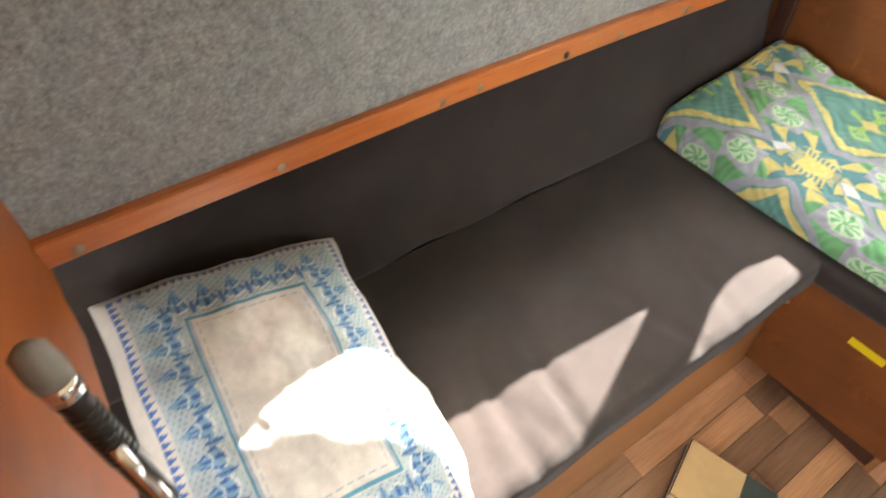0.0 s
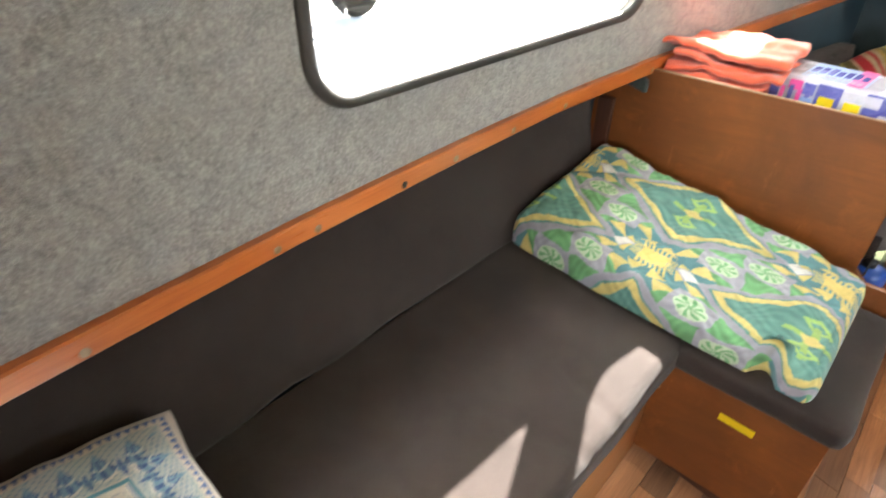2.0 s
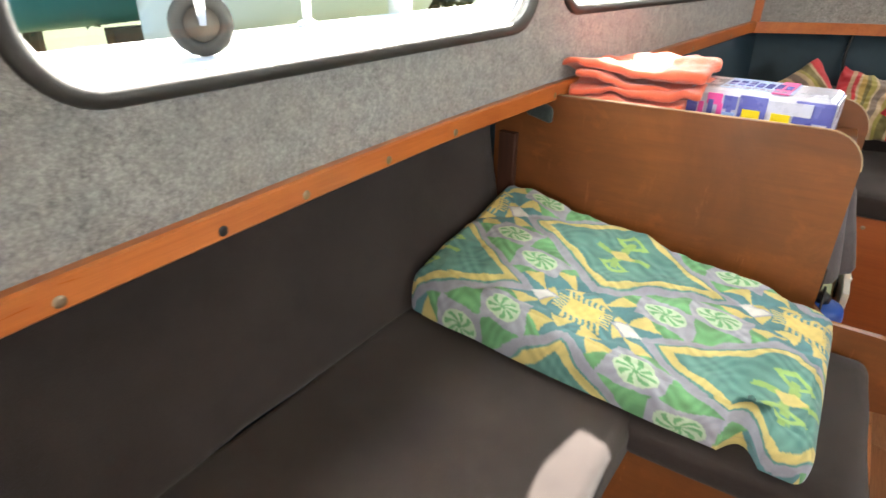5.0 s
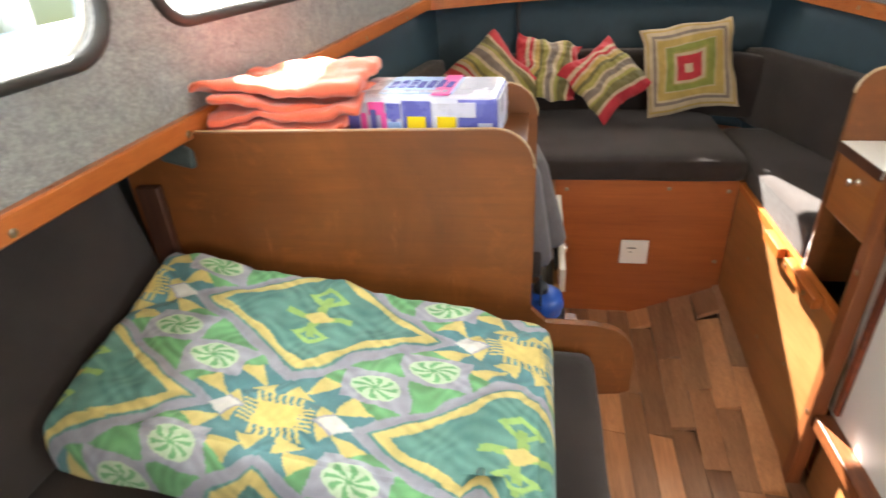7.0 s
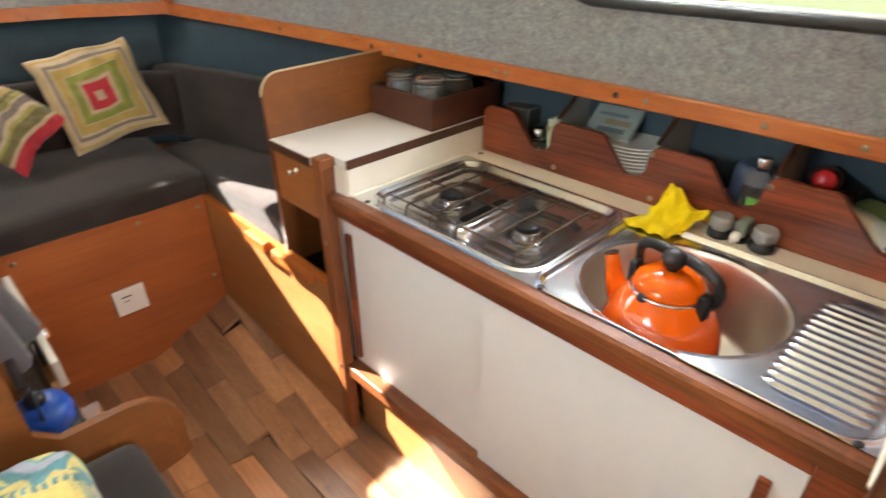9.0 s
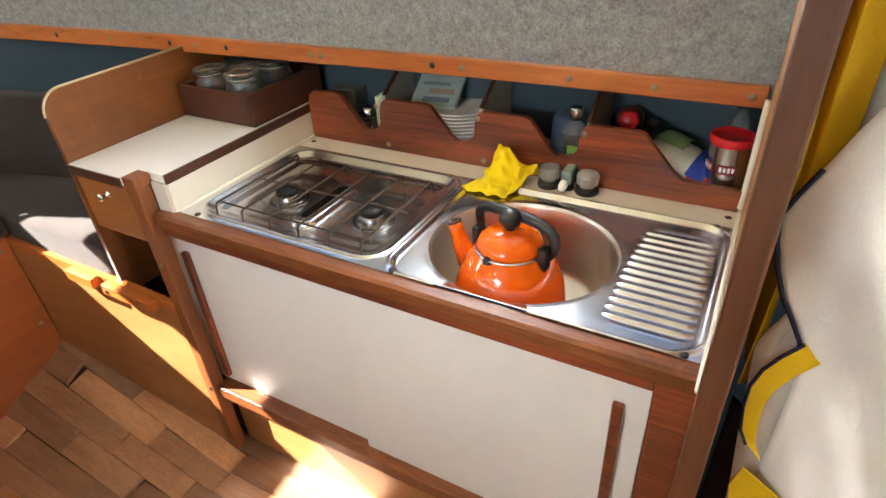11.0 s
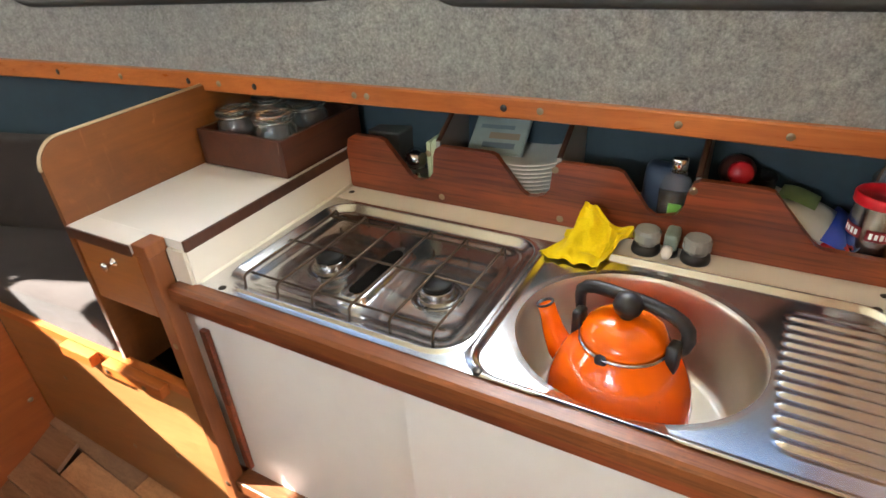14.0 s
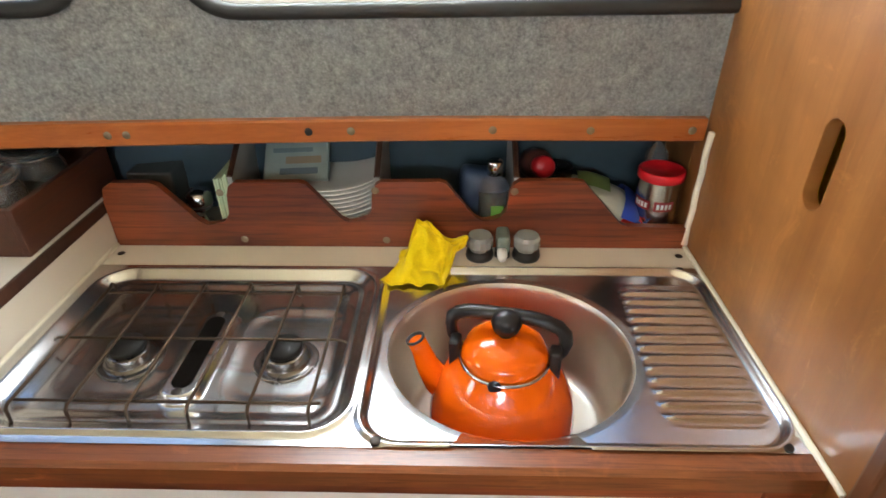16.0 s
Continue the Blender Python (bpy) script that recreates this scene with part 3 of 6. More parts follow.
for i in range(len(BOW) - 1):
    (xa, ya), (xb, yb) = BOW[i], BOW[i + 1]
    d = Vector((xb - xa, yb - ya, 0))
    m = Matrix.Translation((xa, ya - 0.016, rail_z(2.15) + 0.002)) @ Vector((-d.y, d.x, 0)).to_track_quat("Y", "Z").to_matrix().to_4x4()
    g = bmesh.ops.create_cube(bm, size=1.0)
    bmesh.ops.transform(bm, verts=g["verts"], matrix=m @ Matrix.Translation((d.length / 2, 0, 0)) @ Matrix.Diagonal((d.length + 0.006, 0.018, 0.038, 1)))
part("batten", bm, RAIL_WOOD, bow_rail)
bm = B()
for x, y in ((-0.735, 2.13), (0.445, 2.13)):
    box(bm, x - 0.018, x + 0.018, y - 0.012, y + 0.012, rail_z(2.15) + 0.02, ROOF_Z, 0.003)
part("corner_post", bm, RAIL_WOOD, bow_rail)

# cabin sole (planks last in the file)
bm = B()
sheet(bm, 24, 40, lambda u, v: Vector((-1.05 + 1.95 * u, -1.40 + 3.5 * v, sole_z(-1.05 + 1.95 * u, -1.40 + 3.5 * v) - 0.020)))
thick(bm, (0, 0, -0.03))
floor = solid("floor", bm, FLOOR_BASE, "cabin sole of mixed brown laminate planks", "floor", kind="structure")

# ---- port side: settee ----


def settee_base():
    ob = thing("settee_base", (-0.80, 0.0, 0.2), "orange plywood front under the long settee", "settee base", kind="structure")
    bm = B()
    box(bm, -0.632, -0.614, -1.38, 0.50, 0.12, 0.605, 0.002)
    part("front_panel", bm, PLY_Y, ob)
    bm = B()
    box(bm, -1.12, -0.633, -1.38, 0.855, 0.585, 0.605)
    part("berth_board", bm, PLY_X, ob)
    return ob


settee_base()


def locker():
    ob = thing("locker", (-0.42, 0.65, 0.2), "orange plywood locker under the corner seat", "locker", kind="structure")
    bm = B()
    box(bm, -0.6135, -0.252, 0.484, 0.500, 0.262, 0.630, 0.002)
    part("front_panel", bm, PLY_X, ob)
    bm = B()
    box(bm, -0.268, -0.252, 0.5005, 0.864, 0.16, 0.630, 0.002)
    part("side_panel", bm, PLY_Y, ob)
    bm = B()
    box(bm, -0.60, -0.27, 0.508, 0.520, 0.14, 0.262)
    part("toe_board", bm, DARK_WOOD, ob)
    bm = B()
    box(bm, -0.6135, -0.252, 0.5005, 0.864, 0.612, 0.6275)
    part("lid", bm, PLY_X, ob)
    bm = B()
    m = Matrix.Translation((-0.416, 0.4832, 0.511)) @ pose(0, 0, 0, 0, 2.5, 0)
    g = bmesh.ops.create_cube(bm, size=1.0)
    bmesh.ops.transform(bm, verts=g["verts"], matrix=m @ Matrix.Diagonal((0.078, 0.0014, 0.021, 1)))
    part("label_tape", bm, YELLOW_TAPE, ob, "strip of yellow tape")
    screw(ob, (-0.600, 0.4838, 0.50), (0, -1, 0))
    return ob


locker()

bm = B()
cushion_mesh(bm, -1.095, -0.566, -1.30, 0.858, 0.606, 0.694, 0.026, 0.006, 150, wob=0.005)
for v in bm.verts:
    if v.co.z > 0.66:
        near = ease01((v.co.x + 0.86) / 0.25)
        for y0, slope, depth in ((-0.235, 0.20, 0.014), (-0.335, 0.12, 0.010), (-0.29, -0.3, 0.005), (-0.40, 0.3, 0.006), (0.045, -0.25, 0.006), (0.17, 0.3, 0.004)):
            v.co.z -= depth * near * math.exp(-((v.co.y - y0 + slope * (v.co.x + 0.62)) / 0.011) ** 2)
solid("seat_cushion", bm, CHARCOAL, "long charcoal fabric seat cushion, creased", "cushion", "settee cushions", smooth=True)
bm = B()
cushion_mesh(bm, -0.583, -0.236, 0.418, 0.857, 0.631, 0.697, 0.024, 0.006, 14, wob=0.004, seed=4)
solid("seat_cushion", bm, CHARCOAL, "short charcoal fabric corner seat cushion", "cushion", "settee cushions", smooth=True)
bm = B()
cushion_mesh(bm, -0.045, 0.045, -1.30, 0.845, 0.012, 0.392, 0.026, 0.0, 40, wob=0.009, seed=9,
             where=lambda q: Vector((port_x(q.y) - 0.107 + q.x - 0.16 * q.z, q.y, 0.672 + q.z)))
solid("back_cushion", bm, CHARCOAL, "long charcoal fabric settee back cushion", "cushion", "settee cushions", smooth=True)


WORN_EDGE = wood("worn_ply_edge", (0.30, 0.19, 0.09), (0.60, 0.47, 0.30), "x", 0.5, 0.1, 20)


def divider(name, y, tall_x, top, low_x, low_top, label):
    """An L-shaped board: tall against the hull, low towards the aisle, with rounded corners."""
    ob = thing(name, (-0.6, y, 0.2), label, "partition", "partitions")
    left = port_x(y) - 0.135
    pts = [(left, 0.60), (left, top - 0.004)]
    r = 0.065
    pts += [(tall_x - r + r * math.sin(radians(a)), top - r + r * math.cos(radians(a))) for a in range(0, 91, 10)]
    pts += [(tall_x, low_top + 0.03), (tall_x + 0.03, low_top)]
    r2 = 0.075
    if low_x > tall_x:
        pts += [(low_x - r2 + r2 * math.sin(radians(a)), low_top - r2 + r2 * math.cos(radians(a))) for a in range(0, 91, 10)]
        pts += [(low_x, 0.585), (low_x - 0.02, 0.575), (-0.245, 0.57), (-0.245, 0.17)]
    else:
        pts = pts[:-2] + [(tall_x, 0.40)]
    pts += [(left + 0.2, 0.17)]
    bm = B()
    prism(bm, pts, 0.016, Matrix.Translation((0, y, 0)) @ PLANE_Y, 0.002)
    part("board", bm, PLY_X, ob)
    edge = [(left + 0.03, top - 0.003)] + [p for p in pts[2:12]]
    bm = B()
    tube(bm, [(x - 0.0, y + 0.008, z - 0.0008) for x, z in edge], 0.0026, 6)
    part("edge_strip", bm, WORN_EDGE, ob, "pale worn edge strip", True)
    return ob


divider("partition", 0.868, -0.357, 1.111, -0.160, 0.738, "worn varnished plywood partition with a rounded corner")
divider("partition", 1.118, -0.352, 1.124, -0.352, 0.70, "varnished plywood partition with a rounded corner")
bm = B()
box(bm, -0.985, -0.370, 0.8855, 1.117, 1.052, 1.066)
solid("partition_shelf", bm, PLY_X, "narrow plywood shelf between the partitions", "shelf", kind="structure")
bm = B()
box(bm, -1.068, -1.024, 0.848, 0.8665, 0.62, 1.012, 0.003)
solid("partition_cleat", bm, DARK_WOOD, "dark stained upright batten on the partition", "batten", kind="structure")
bm = B()
cushion_mesh(bm, -1.006, -0.945, 0.846, 0.8665, 1.060, 1.096, 0.009, 0.004, 8, wob=0.022)
solid("felt_pad", bm, cloth("grey_green_felt", (0.05, 0.062, 0.06), 300, 1.0, 0.002, 0.2), "scrap of grey felt under the rail end", "felt pad", smooth=True)

# ---- printed cloths ----


def paint(me, u, v, colours):
    """Writes the print, one colour for each vertex."""
    layer = me.color_attributes.new("print", "FLOAT_COLOR", "POINT")
    data = np.ones((len(u), 4))
    data[:, :3] = colours
    layer.data.foreach_set("color", data.ravel())


def lattice(u, v):
    """Places in the print's slanted lattice, whose nodes are the suns."""
    a, b = ((u - 0.365) / 0.29 + (v - 0.182) / 0.235) / 2, ((v - 0.182) / 0.235 - (u - 0.365) / 0.29) / 2
    return a - np.round(a), b - np.round(b)


def duvet_print(u, v):
    """Suns in stars at the nodes, strips of pinwheel squares and green triangles between them, large teal lozenges in the fields; u, v in metres."""
    u = u + 0.004 * np.sin(v * 41 + u * 13) + 0.002 * np.sin(v * 113 + 2)
    v = v + 0.004 * np.sin(u * 37 + 1.0) + 0.002 * np.sin(u * 97)
    fa, fb = lattice(u, v)
    A, Bb = abs(fa), abs(fb)
    half = 0.17
    teal, teal2 = np.array((0.075, 0.255, 0.230)), np.array((0.17, 0.41, 0.33))
    star = np.array((0.085, 0.27, 0.30))
    yellow, lilac = np.array((0.68, 0.55, 0.15)), np.array((0.36, 0.37, 0.46))
    green, pale = np.array((0.15, 0.44, 0.17)), np.array((0.52, 0.70, 0.46))
    white = np.array((0.68, 0.68, 0.66))
    brush = (0.5 + 0.3 * np.sin(u * 130 + v * 90 + 4 * np.sin(v * 47 + u * 29)) + 0.2 * np.sin(v * 210 - u * 160 + 5 * np.sin(u * 61)))[:, None]
    col = teal * (1 - 0.6 * brush) + teal2 * 0.6 * brush
    field = (A > half) & (Bb > half)
    m = np.minimum(A, Bb) - half
    col[field & (m < 0.030)] = lilac * 0.9
    col[field & (m > 0.042) & (m < 0.082)] = (yellow * (0.9 + 0.2 * brush))[field & (m > 0.042) & (m < 0.082)]
    sa, sb = np.where(fa > 0, fa - 0.5, fa + 0.5), np.where(fb > 0, fb - 0.5, fb + 0.5)
    p, q = sa - sb, sa + sb
    lime = np.array((0.30, 0.50, 0.12))

    def ring(x, y, cx, cy, out, inn):
        far = np.maximum(abs(x - cx), abs(y - cy))
        return (far < out) & (far > inn)

    col[field & (ring(sa, sb, 0.11, 0.11, 0.055, 0.030) | ring(sa, sb, -0.10, -0.10, 0.050, 0.026))] = lime * 1.15
    col[field & ((abs(p) < 0.022) & (abs(q) < 0.22) | (abs(q) < 0.030) & (abs(p) < 0.16))] = lime
    col[field & (np.maximum(abs(sa), abs(sb)) < 0.038)] = yellow
    # strips between the nodes
    node = (A <= half) & (Bb <= half)
    quad = ~field & ~node
    t, s_ = np.where(A > half, sa, sb), np.where(A > half, fb, fa)
    col[quad] = (green * (0.75 + 0.45 * brush))[quad]
    arm = quad & (abs(t) > 0.225)
    col[arm] = star
    col[arm & (abs(abs(s_) - 0.085) < 0.055 * (0.335 - abs(t)) / 0.11)] = yellow
    square = abs(abs(t) - 0.130) + abs(s_) * 0.82
    col[quad & (square < 0.138)] = (lilac * (0.9 + 0.25 * brush))[quad & (square < 0.138)]
    x, y = abs(t) - 0.130, s_
    r, ang = np.hypot(x, y), np.arctan2(y, x)
    disc = quad & (r < 0.074)
    col[disc] = green * 1.05
    col[disc & (np.sin(ang * 8 + r * 70) > -0.1)] = pale
    col[disc & (r < 0.012)] = green
    col[quad & (r > 0.070) & (r < 0.080)] = pale
    col[quad & (abs(abs(s_) - half) < 0.014)] = lilac * 0.95
    # the star round each sun
    p, q = fa - fb, fa + fb
    col[node] = (star * (0.8 + 0.4 * brush))[node]
    edge, side = half - np.maximum(A, Bb), np.where(A > Bb, fb, fa)
    col[node & (edge < 0.075) & (abs(abs(side) - 0.075) < 0.050 * (1 - edge / 0.075))] = yellow
    comb = node & (abs(p) < 0.115) & (abs(q) < 0.175) & (np.sin(p * 190) > -0.05)
    comb |= node & (abs(q) < 0.10) & (abs(p) < 0.165) & (np.sin(q * 190) > -0.05)
    col[comb] = yellow * 1.02
    col[node & (abs(p) < 0.095) & (abs(q) < 0.10)] = (yellow * np.array((1.12, 1.08, 0.9)))
    tile = np.maximum(abs(abs(fa) - 0.130), abs(abs(fb) - 0.130))
    near = node & (fa * fb < 0)
    col[near & (tile < 0.052)] = lilac
    col[near & (tile < 0.042)] = white
    grey = col.mean(axis=1)[:, None]
    return np.clip((grey + (col - grey) * 0.86) * (0.79 + 0.12 * brush), 0, 1)


def duvet():
    bm = B()
    W, D, nu, nv = 0.70, 0.44, 300, 250

    def place(u, v):
        # a soft slab: the outer bands of u and the front band of v roll down to the seat
        uu, top = max(0.0, min(1.0, (u - 0.08) / 0.84)), min(v / 0.82, 1.0)
        x0, x1 = -1.048 + 0.040 * (1 - v), -0.338
        x = x0 + (x1 - x0) * uu
        y_back, y_front = 0.835 - 0.05 * uu, 0.490 - 0.026 * uu + 0.030 * (1 - uu) ** 2
        z_top = 0.900 - 0.090 * uu - (0.086 - 0.05 * uu) * top - 0.010 * top ** 2
        y = y_back + (y_front - y_back) * top
        du, dv = max(0.0, (u - 0.92) / 0.08) - max(0.0, (0.08 - u) / 0.08), max(0.0, (v - 0.82) / 0.18)
        d = min(1.0, math.hypot(du, dv))
        if d > 0:
            way = Vector((du, -dv)).normalized()
            off = 0.036 * math.sin(d * math.pi * 0.62)
            x, y = x + way.x * off * (1.0 if du < 0 else 0.6), y + way.y * off
            z_top -= (z_top - 0.703) * (1 - math.cos(d * math.pi / 2))
        z_top -= 0.02 * max(0.0, 1 - v / 0.05) ** 2
        p = Vector((x, y, z_top))
        p.z += 0.010 * noise.noise(p * 9) + 0.005 * noise.noise(p * 23) + 0.0025 * noise.noise(p * 55) if z_top > 0.72 else 0
        p.y += 0.006 * noise.noise(p * 8 + Vector((3, 1, 0)))
        if v > 0.78 and 0.80 < u < 0.87:
            p.y += 0.035 * math.sin((u - 0.80) / 0.07 * math.pi)
        return p

    sheet(bm, nu, nv, place)
    me = mesh_from("folded_duvet", bm, PRINT, True)
    n = len(me.vertices)
    idx = np.arange(n)
    u, v = (idx // (nv + 1)) / nu, (idx % (nv + 1)) / nv
    du, dv = u * W + 0.035, (1 - v) * D * 1.18 + 0.02
    fa, fb = lattice(du, dv)
    m = np.minimum(abs(abs(fa) - 0.17), abs(abs(fb) - 0.17))
    puff = np.where((v < 0.82) & (u > 0.08) & (u < 0.92), 0.006 * (1 - np.exp(-(m / 0.035) ** 2)), 0.0)
    co = np.zeros(n * 3)
    me.vertices.foreach_get("co", co)
    co[2::3] += puff
    me.vertices.foreach_set("co", co)
    paint(me, u, v, duvet_print(u * W + 0.035, (1 - v) * D * 1.18 + 0.02))
    return tagged(new("folded_duvet", me), "folded duvet printed with teal, green and yellow lozenges", "duvet")


duvet()


def pillow_print(u, v, w):
    """Pale cotton with a blue woven border; u, v in metres on a square of side w."""
    h = v.max()
    e = np.minimum.reduce([u, v, w - u, h - v]) * 1.42 + 0.016
    s = np.where(np.minimum(u, w - u) < np.minimum(v, h - v), v, u)
    col = np.tile((0.58, 0.54, 0.49), (len(u), 1))
    blue, sky_b, pale = np.array((0.05, 0.12, 0.32)), np.array((0.18, 0.33, 0.47)), np.array((0.42, 0.48, 0.49))
    zig = abs(((s / 0.011) % 1) - 0.5) * 2
    col[(e > 0.040) & (e < 0.058) & (zig > (e - 0.040) / 0.018)] = blue * 1.1
    band = (e > 0.060) & (e < 0.145)
    col[band] = pale * 0.95
    k = ((s + 0.01) / 0.040) % 1 - 0.5
    g = (e - 0.060) / 0.085 - 0.5
    rr, ang = np.hypot(k * 1.1, g + 0.42), np.arctan2(k * 1.1, g + 0.42)
    fan = band & (rr < 0.72) & (abs(ang) < 0.62)
    col[fan] = sky_b
    col[fan & (np.sin(ang * 11 + 1.57) > 0.1) & (rr > 0.22)] = blue
    col[fan & (rr > 0.44) & (rr < 0.50)] = pale * 1.2
    col[band & (abs(rr - 0.76) < 0.035) & (abs(ang) < 0.8)] = np.array((0.62, 0.62, 0.58))
    k2 = ((s + 0.03) / 0.040) % 1 - 0.5
    bud = band & (abs(k2) * 1.5 + abs(g - 0.22) < 0.24)
    col[bud] = sky_b * 0.9
    col[bud & (abs(k2) < 0.05)] = blue
    col[band & (np.sin(s * 480) * np.sin(e * 520) > 0.62)] = sky_b * 0.8
    col[(e > 0.148) & (e < 0.154)] = np.array((0.08, 0.26, 0.36))
    col[(e > 0.157) & (e < 0.159)] = blue * 1.4
    col[(e > 0.166) & (e < 0.170) & ((s / 0.016) % 1 < 0.7)] = np.array((0.30, 0.34, 0.38))
    return col


def soft_pad(bm, w, h, bulge, n, crease=0.006, pinch=0.06, seed=0.0, flat=0.6):
    """A stuffed square: front then back sheet, joined at the seam. Returns the front's vertex count."""

    def face(sgn):
        def place(i, j):
            a, b = i * 2 - 1, j * 2 - 1
            f = max(0.0, (1 - abs(a) ** 2.6) * (1 - abs(b) ** 2.6)) ** flat
            x = w / 2 * a * (1 - pinch * (1 - b * b))
            y = h / 2 * b * (1 - pinch * (1 - a * a))
            z = sgn * bulge * f
            edge = Vector((a * 1.7 + seed, b * 1.7, 0.5))
            x, y = x + crease * 0.7 * noise.noise(edge), y + crease * 0.7 * noise.noise(edge + Vector((7, 0, 0)))
            z += crease * 1.2 * (1 - f) * noise.noise(edge * 1.6 + Vector((0, 3, 0)))
            q = Vector((x * 8, y * 8, sgn * 2 + seed))
            return Vector((x, y, z + f * crease * noise.noise(q) + f * crease * 0.5 * noise.noise(q * 3) + f * crease * 0.22 * noise.noise(Vector((x * 70 + y * 25, y * 40 - x * 20, seed)))))
        return place

    sheet(bm, n, n, face(1))
    sheet(bm, n, n, face(-1))


def pad_thing(name, w, h, bulge, n, m, printer, label, group="", seed=0.0, pinch=0.06, crease=0.006):
    bm = B()
    soft_pad(bm, w, h, bulge, n, crease, pinch, seed)
    me = mesh_from(name, bm, PRINT, True)
    k = (n + 1) ** 2
    idx = np.arange(2 * k) % k
    u, v = (idx // (n + 1)) / n * w, (idx % (n + 1)) / n * h
    paint(me, u, v, printer(u, v, w))
    ob = tagged(new(name, me), label, "cushion", group)
    ob.matrix_basis = m
    return ob


def pillow():
    """A plump pillow: printed top and foot sheets with soft corners, and a loose white hem along one side."""
    w, h, n = 0.362, 0.496, 240
    frame_m = Matrix.Translation((-0.815, -0.628, 0.808)) @ Matrix(((0.06, -0.953, 0.288, 0), (0.982, -0.037, 0.162, 0), (-0.189, 0.30, 0.934, 0), (0, 0, 0, 1)))
    bm = B()

    def face(sgn):
        def place(i, j):
            a, b = i * 2 - 1, j * 2 - 1
            f = max(0.0, (1 - abs(a) ** 3.4) * (1 - abs(b) ** 3.4)) ** 0.36
            x = w / 2 * a * math.sqrt(1 - 0.05 * b ** 2 + 0.07 * b ** 6)
            y = h / 2 * b * math.sqrt(1 - 0.07 * a ** 2 + 0.09 * a ** 6)
            wave = Vector((a * 2.1 + 5, b * 2.1, 0.5))
            x += 0.005 * noise.noise(wave) * (1 + a * a)
            y += 0.005 * noise.noise(wave + Vector((7, 0, 0))) * (1 + b * b)
            rad = max(0.0, 1 - f)
            rays = math.sin((math.atan2(b, a) * 9) + 3 * noise.noise(wave)) * rad * 0.004
            q = Vector((x * 9, y * 9, sgn * 2 + 5))
            return Vector((x, y, sgn * 0.082 * f + rays + f * 0.014 * noise.noise(q) + f * 0.007 * noise.noise(q * 2.7) + f * 0.005 * noise.noise(Vector((x * 30 + y * 12, y * 9, sgn))) + f * 0.0016 * noise.noise(q * 9)))
        return place

    sheet(bm, n, n, face(1))
    sheet(bm, n, n, face(-1))
    me = mesh_from("pillow", bm, PRINT, True)
    k = (n + 1) ** 2
    idx = np.arange(2 * k) % k
    u, v = (idx // (n + 1)) / n * w, (idx % (n + 1)) / n * h
    colours = pillow_print(u, v, w) * 0.84
    colours[np.arange(2 * k) >= k] = (0.66, 0.61, 0.54)
    paint(me, u, v, colours)
    ob = tagged(new("pillow", me), "plump pale cotton pillow with a blue woven border", "pillow")
    ob.matrix_basis = frame_m
    bm = B()

    def hem(i, j):
        y = -0.235 + 0.27 * i
        return Vector((w / 2 - 0.022 + 0.060 * j * math.sin(math.pi * (0.12 + 0.80 * i)) ** 0.6 + 0.012 * noise.noise(Vector((y * 14, j * 2, 3))), y, 0.022 * math.sin(j * 2.6 + 0.2) - 0.030 * j + 0.010 * noise.noise(Vector((y * 20, j * 3, 8)))))

    sheet(bm, 50, 12, hem)
    thick(bm, (0, 0, -0.004))
    part("hem", bm, cloth("white_cotton", (0.68, 0.65, 0.60), 700, 0.9, 0.0006, 0.06, 0.1), None, "loose white hem", True).parent = ob
    return ob


pillow()


def stripes(rows):
    """Bands of colour across a cushion: (width in mm, colour) repeated."""
    total = sum(r[0] for r in rows)

    def printer(u, v, w):
        pos = (v * 1000) % total
        col = np.zeros((len(u), 3))
        at = 0
        for width, c in rows:
            col[(pos >= at) & (pos < at + width)] = c
            at += width
        return col

    return printer


CREAM, CRIMSON, OLIVE, MUSTARD, GREY_B, LIME = (0.44, 0.34, 0.22), (0.40, 0.02, 0.03), (0.13, 0.11, 0.035), (0.38, 0.26, 0.07), (0.18, 0.14, 0.12), (0.27, 0.24, 0.06)
BANDS = ((34, CRIMSON), (10, CREAM), (26, OLIVE), (12, LIME), (14, CREAM), (22, GREY_B), (8, CREAM), (20, LIME), (12, OLIVE), (16, MUSTARD), (10, CREAM), (12, CRIMSON), (14, CREAM))


def squares(u, v, w):
    """Concentric squares of the same bands."""
    e = (0.5 * w - np.maximum(abs(u - w / 2), abs(v - w / 2))) * 1000 * 0.20 / (w / 2)
    col = np.zeros((len(u), 3))
    at = -1.0
    for width, c in ((14, CREAM), (8, MUSTARD), (16, CREAM), (14, GREY_B), (7, CREAM), (4, OLIVE), (28, MUSTARD), (6, CREAM), (26, (0.20, 0.22, 0.04)), (8, LIME), (14, CREAM), (37, CRIMSON), (20, CREAM)):
        col[e >= at] = c
        at += width
    return col


# ---- bow: berth, cushions ----


def bow_berth():
    ob = thing("bow_berth", (-0.02, 1.70, 0.2), "orange plywood front panel of the bow seat", "berth", kind="structure")
    bm = B()
    prism(bm, [(-0.30, 0.16), (0.0, 0.16), (0.03, 0.185), (0.262, 0.295), (0.262, 0.682), (-0.30, 0.682)], 0.014, Matrix.Translation((0, 1.700, 0)) @ PLANE_Y, 0.002)
    part("front_panel", bm, PLY_ORANGE, ob)
    bm = B()
    box(bm, -0.9, 0.75, 1.715, 2.36, 0.655, 0.680)
    part("berth_board", bm, PLY_X, ob)
    for x, z in ((-0.25, 0.65), (0.06, 0.655), (0.235, 0.648), (0.235, 0.40)):
        screw(ob, (x, 1.6995, z), (0, -1, 0))
    return ob


bow_berth()


